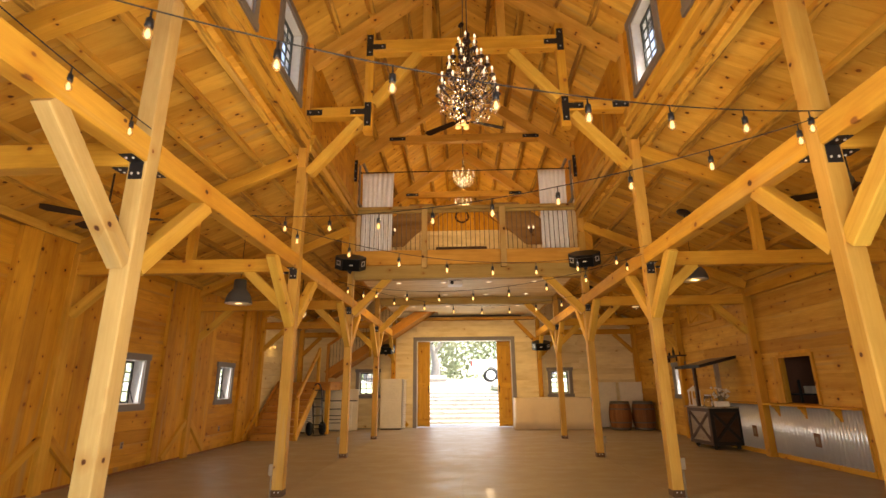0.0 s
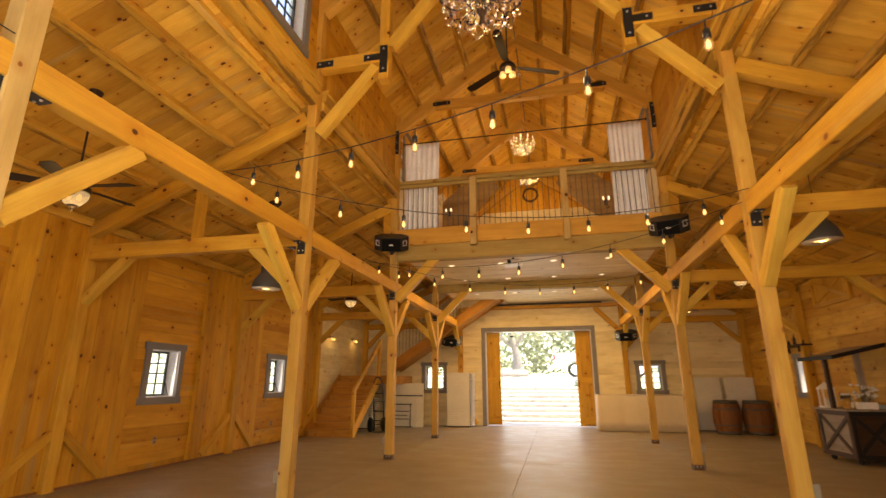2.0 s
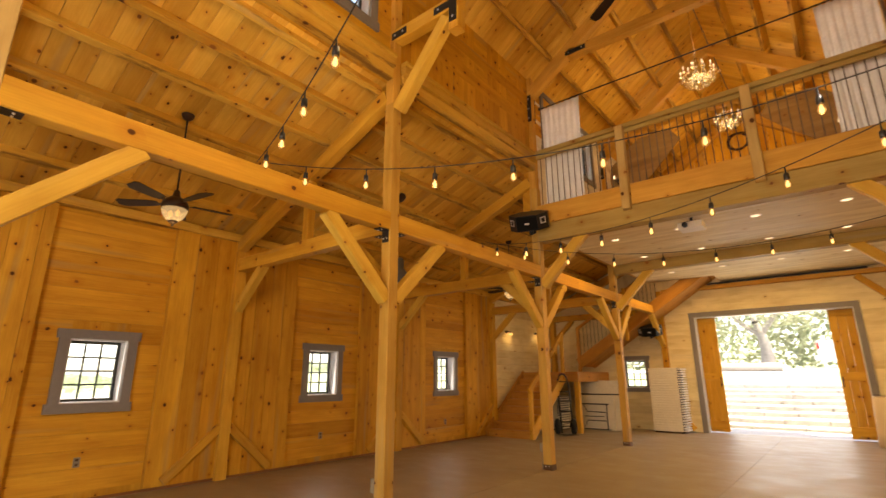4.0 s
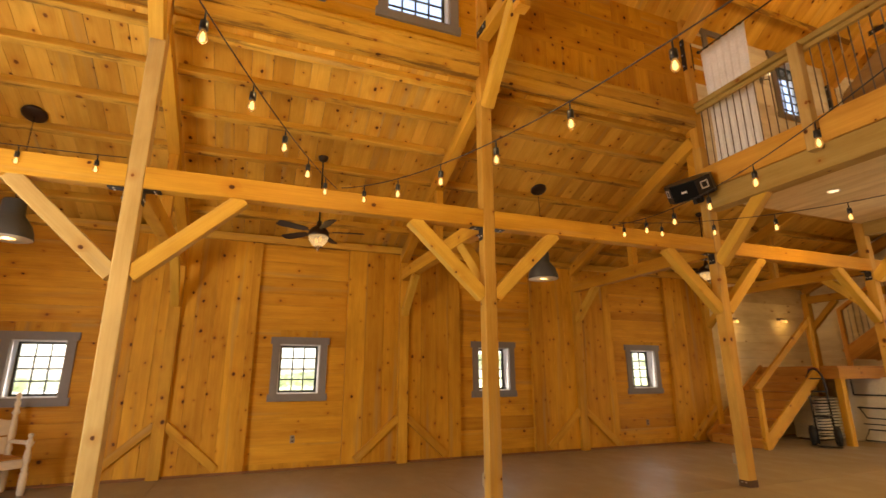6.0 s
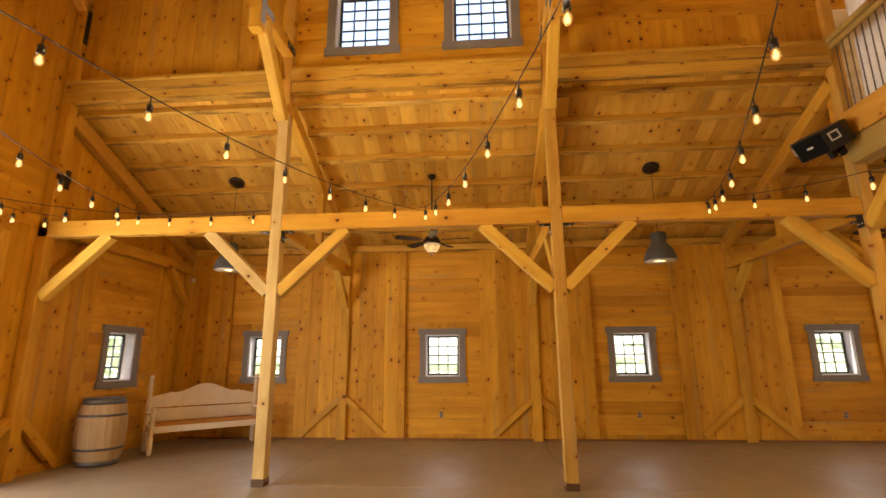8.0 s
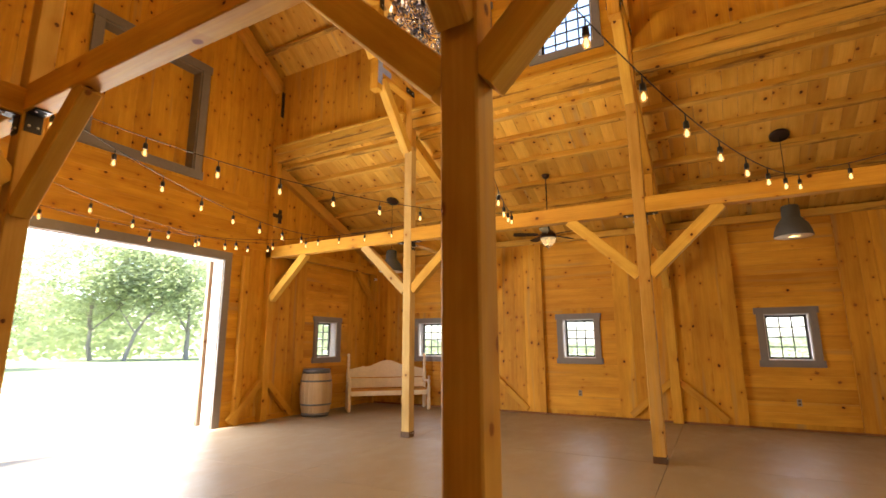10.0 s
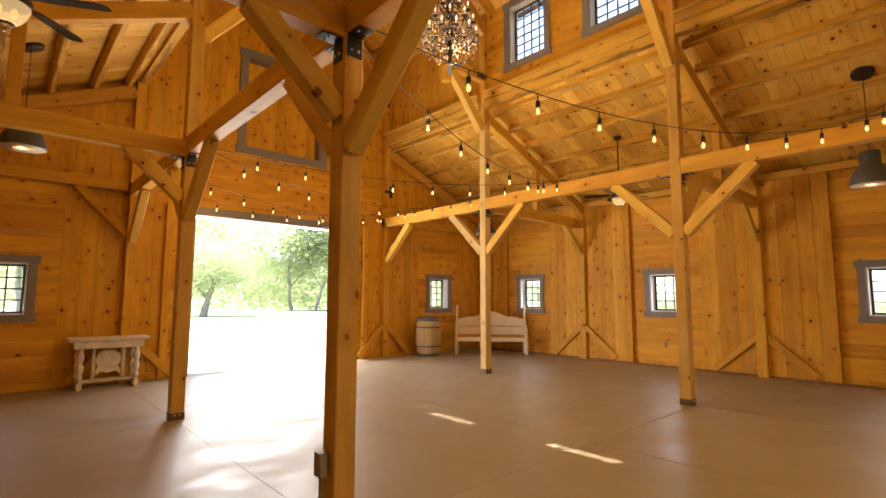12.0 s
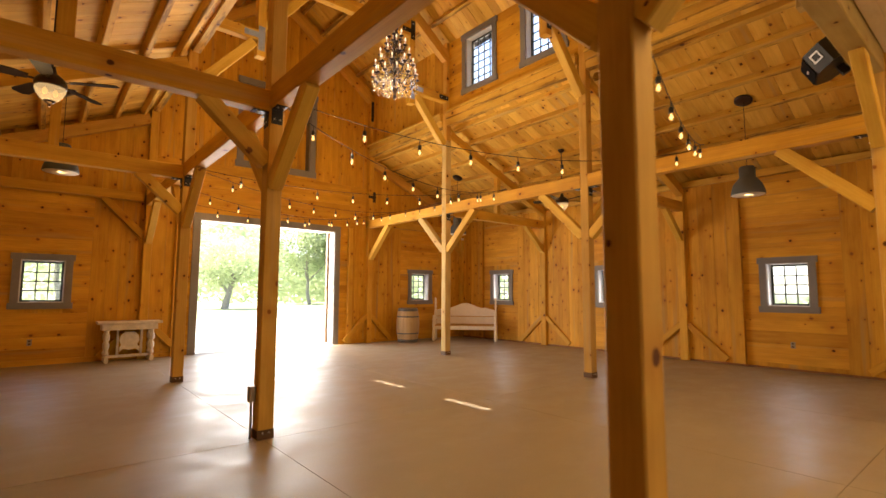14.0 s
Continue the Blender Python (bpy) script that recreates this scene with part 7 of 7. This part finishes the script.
def tree(at, h, crown, seed, leaf, label, lean=0.0, trunk_r=0.28, bare=False, clumps=60, low=0.32, mid=0.66):
    rr = random.Random(seed)
    t = thing("tree", at, label, "tree", "trees outside")
    o = Vector(at)
    s = Shape()

    def limb(p, d, ln, r, depth):
        pts = [p]
        q = p.copy()
        for k in range(4):
            d = (d + Vector((rr.uniform(-0.2, 0.2), rr.uniform(-0.2, 0.2), rr.uniform(-0.05, 0.15)))).normalized()
            q = q + d * ln / 4
            pts.append(q.copy())
        n = 7
        vs, fs = [], []
        for i, c in enumerate(pts):
            rad = r * (1 - 0.6 * i / 4)
            dd = (pts[min(i + 1, 4)] - pts[max(i - 1, 0)]).normalized()
            e = dd.cross(Vector((0.3, 0.9, 0.1))).normalized()
            f = dd.cross(e)
            for j in range(n):
                a = 2 * math.pi * j / n
                vs.append(c + e * rad * math.cos(a) + f * rad * math.sin(a))
        for i in range(4):
            for j in range(n):
                a, b = i * n + j, i * n + (j + 1) % n
                fs.append((a, b, b + n, a + n))
        s.add(vs, fs, None, True)
        tips.append(pts[-1])
        if depth:
            for k in range(3 if depth > 1 else 2):
                i = rr.randint(2, 4)
                a = rr.uniform(0, 6.28)
                nd = (d * 0.6 + Vector((math.cos(a), math.sin(a), rr.uniform(0.1, 0.7))) * 0.8).normalized()
                limb(pts[i], nd, ln * rr.uniform(0.55, 0.8), r * 0.45, depth - 1)
    tips = []
    limb(o, Vector((lean, 0, 1)).normalized(), h * 0.42, trunk_r, 3)
    part("trunk", s, BARK, t, "grey bark trunk and limbs")
    c = Shape()
    cen = o + Vector((lean * h * 0.3, 0, h * mid))
    spots = list(tips)
    while len(spots) < clumps:
        a, b = rr.uniform(0, 6.28), rr.uniform(-1, 1)
        q = rr.uniform(0.55, 1.0)
        spots.append(cen + Vector((crown * q * math.cos(a) * math.sqrt(1 - b * b), crown * q * math.sin(a) * math.sqrt(1 - b * b), h * low * b * q)))
    for p in spots:
        for k in range(90 if not bare else 45):
            q = p + Vector((rr.gauss(0, 0.5), rr.gauss(0, 0.5), rr.gauss(0, 0.36))) * (crown / 3.2)
            a, b = rr.uniform(0, 6.28), rr.uniform(-0.9, 0.9)
            u = Vector((math.cos(a), math.sin(a), b)).normalized() * rr.uniform(0.07, 0.13) * (h / 8)
            w = u.cross(Vector((rr.uniform(-1, 1), rr.uniform(-1, 1), 1))).normalized() * u.length * 0.55
            c.v += [tuple(q - u), tuple(q + w), tuple(q + u), tuple(q - w)]
            n0 = len(c.v) - 4
            c.f.append((n0, n0 + 1, n0 + 2, n0 + 3))
            c.smooth.append(False)
            c.g += [(0, 0, 0)] * 4
            c.t += [0.5] * 4
    part("crown", c, leaf, t, "crown of many small leaves")
    return t


tree((-7.8, -31.5, -0.06), 6.4, 3.7, 1, LEAF, "broad low green maple on the lawn outside", trunk_r=0.34, clumps=190, low=0.34, mid=0.62)
tree((-21.5, -45, -0.06), 14.0, 6.0, 2, LEAF, "tall green tree on the lawn outside", lean=0.12, clumps=150, low=0.42, trunk_r=0.24)
tree((-23.0, -42, -0.06), 13.0, 5.0, 3, LEAF, "tall leaning green tree on the lawn outside", lean=-0.2, clumps=90, trunk_r=0.22)
tree((-28, -40, -0.06), 13.0, 6.0, 4, LEAF, "tall green tree at the lawn's edge", clumps=120, low=0.38)
tree((3, -38, -0.06), 12.0, 6.0, 5, LEAF, "tall green tree at the lawn's edge", clumps=120, low=0.38)
tree((12, -22, -0.06), 9.0, 4.6, 6, LEAF, "green tree seen through the small windows", clumps=70)
tree((-2.2, 36.5, land_z(0, 36.5)), 6.5, 3.6, 7, LEAF_DRY, "old spreading tree with pale trunk above the steps", lean=0.25, trunk_r=0.42, bare=True, clumps=110)
tree((-8, 41, land_z(0, 41)), 8.0, 4.0, 8, LEAF_DRY, "green tree beyond the drive", clumps=110)
tree((3, 46, land_z(0, 46)), 9.0, 4.6, 9, LEAF_DRY, "green tree beyond the drive", clumps=120)
# far woods
s = Shape()
rr = random.Random(77)
for k in range(34000):
    pick = rr.random()
    a = rr.uniform(3.8, 4.8) if pick < 0.6 else rr.uniform(1.2, 1.95) if pick < 0.66 else rr.uniform(1.95, 3.8) if pick < 0.90 else rr.uniform(-1.5, 1.2)
    d = rr.uniform(62, 84)
    q = Vector((d * math.cos(a), 9 + d * math.sin(a), 0))
    tall = 0.16 if abs(a - math.pi) < 0.66 else 1.4 if a > 3.75 else 1.0
    top = (9 + 3 * math.sin(a * 7) + 2 * math.sin(a * 17)) * tall
    q.z = rr.uniform(0.0, 1.0) ** 0.8 * top + (2.5 if q.y > 30 else 0)
    u = Vector((-math.sin(a), math.cos(a), rr.uniform(-0.5, 0.5))).normalized() * rr.uniform(0.16, 0.36)
    w = Vector((rr.uniform(-0.4, 0.4), rr.uniform(-0.4, 0.4), 1)).normalized() * rr.uniform(0.14, 0.30)
    s.v += [tuple(q - u), tuple(q - w), tuple(q + u), tuple(q + w)]
    n0 = len(s.v) - 4
    s.f.append((n0, n0 + 1, n0 + 2, n0 + 3))
    s.smooth.append(False)
    s.g += [(0, 0, 0)] * 4
    s.t += [0.5] * 4
solid("far_woods", s, LEAF, "ring of green woodland beyond the lawn", "woods", "stuff")
# wooded bank behind the drive
s = Shape()
rr = random.Random(78)
for k in range(9000):
    q = Vector((rr.uniform(-20, 20), rr.uniform(46, 60), 0))
    top = 6.5 + 1.6 * math.sin(q.x * 0.9) + 1.1 * math.sin(q.x * 2.3 + 1)
    q.z = land_z(q.x, q.y) + rr.uniform(0, 1) ** 0.8 * top
    u = Vector((rr.uniform(-1, 1), rr.uniform(-0.4, 0.4), rr.uniform(-0.5, 0.5))).normalized() * rr.uniform(0.12, 0.26)
    w = Vector((rr.uniform(-0.4, 0.4), rr.uniform(-0.4, 0.4), 1)).normalized() * rr.uniform(0.10, 0.2)
    s.v += [tuple(q - u), tuple(q - w), tuple(q + u), tuple(q + w)]
    n0 = len(s.v) - 4
    s.f.append((n0, n0 + 1, n0 + 2, n0 + 3))
    s.smooth.append(False)
    s.g += [(0, 0, 0)] * 4
    s.t += [0.5] * 4
solid("bank_woods", s, LEAF_DRY, "olive scrub and trees on the bank behind the drive", "woods", "stuff")
# fallen log by the drive
t = thing("log", (-4.2, 33.2, land_z(0, 33.2)), "weathered fallen log along the drive", "log")
part("trunk", Shape().tube([(-6.5, 33.4, land_z(0, 33.4) + 0.22), (-4.5, 33.1, land_z(0, 33) + 0.25), (-1.2, 33.3, land_z(0, 33) + 0.22)], 0.24, 9), BARK, t)


def parked_car(x, y, z):
    """A white pickup truck side on; x is its rear axle, its tail towards -x."""
    t = thing("car", (x, y, z), "white parked pickup truck on the drive above the steps", "car")
    arch = [(0.48 * math.cos(radians(a)), 0.40 + 0.48 * math.sin(radians(a))) for a in range(180, -1, -20)]
    arch2 = [(3.4 + px, pz) for px, pz in arch]
    prof = [(-1.22, 0.55), (-0.49, 0.46)] + arch[1:-1] + [(0.49, 0.46), (2.9, 0.46)] + arch2[1:-1] + [(3.9, 0.46), (4.4, 0.5), (4.45, 0.95), (4.2, 1.18), (3.0, 1.28), (2.3, 1.92), (0.95, 1.94), (0.82, 1.36), (-1.22, 1.34)]
    fr = ((x, y, z), (1, 0, 0), (0, -1, 0))
    part("body", Shape().prism(prof, fr, -0.95, 0.95), CARPAINT, t)
    for a, b in ((1.0, 1.75), (1.85, 2.75)):
        part("side_window", Shape().prism([(a, 1.34), (b, 1.34), (min(b, 2.28), 1.84), (a + 0.05, 1.84)], fr, 0.951, 0.962), CARGLASS, t)
    part("tail_light", Shape().prism([(-1.21, 0.95), (-1.13, 0.95), (-1.13, 1.25), (-1.21, 1.25)], fr, 0.951, 0.965), plain("red_lens", (0.35, 0.02, 0.02), 0.3), t)
    part("bumper", Shape().box((x - 1.36, y - 0.88, z + 0.50), (x - 1.225, y + 0.88, z + 0.68), ch=0.02), ZINC, t)
    part("door_handle", Shape().prism([(1.1, 1.16), (1.28, 1.16), (1.28, 1.20), (1.1, 1.20)], fr, 0.951, 0.975), BLACK, t)
    for wx in (0.0, 3.4):
        for wy in (-0.80, 0.80):
            w = part("wheel", Shape().lathe([(0.285, -0.12), (0.37, -0.13), (0.40, -0.08), (0.40, 0.08), (0.37, 0.13), (0.285, 0.12)], (0, 0, 0), 24, pose(x + wx, y + wy, z + 0.40, 90, 0, 0)), RUBBER, t, "black tyre")
            part("rim", Shape().lathe([(0.02, -0.14), (0.10, -0.135), (0.285, -0.12), (0.285, 0.12), (0.10, 0.135), (0.02, 0.14)], (0, 0, 0), 10, pose(x + wx, y + wy, z + 0.40, 90, 0, 0), False), ZINC, w)


CARPAINT = plain("white_car_paint", (0.42, 0.42, 0.43), 0.25, spot=0.03)
CARGLASS = plain("dark_car_glass", (0.03, 0.035, 0.04), 0.1, spot=0.05)
parked_car(1.60, 32.0, land_z(0, 32.0) + 0.03)
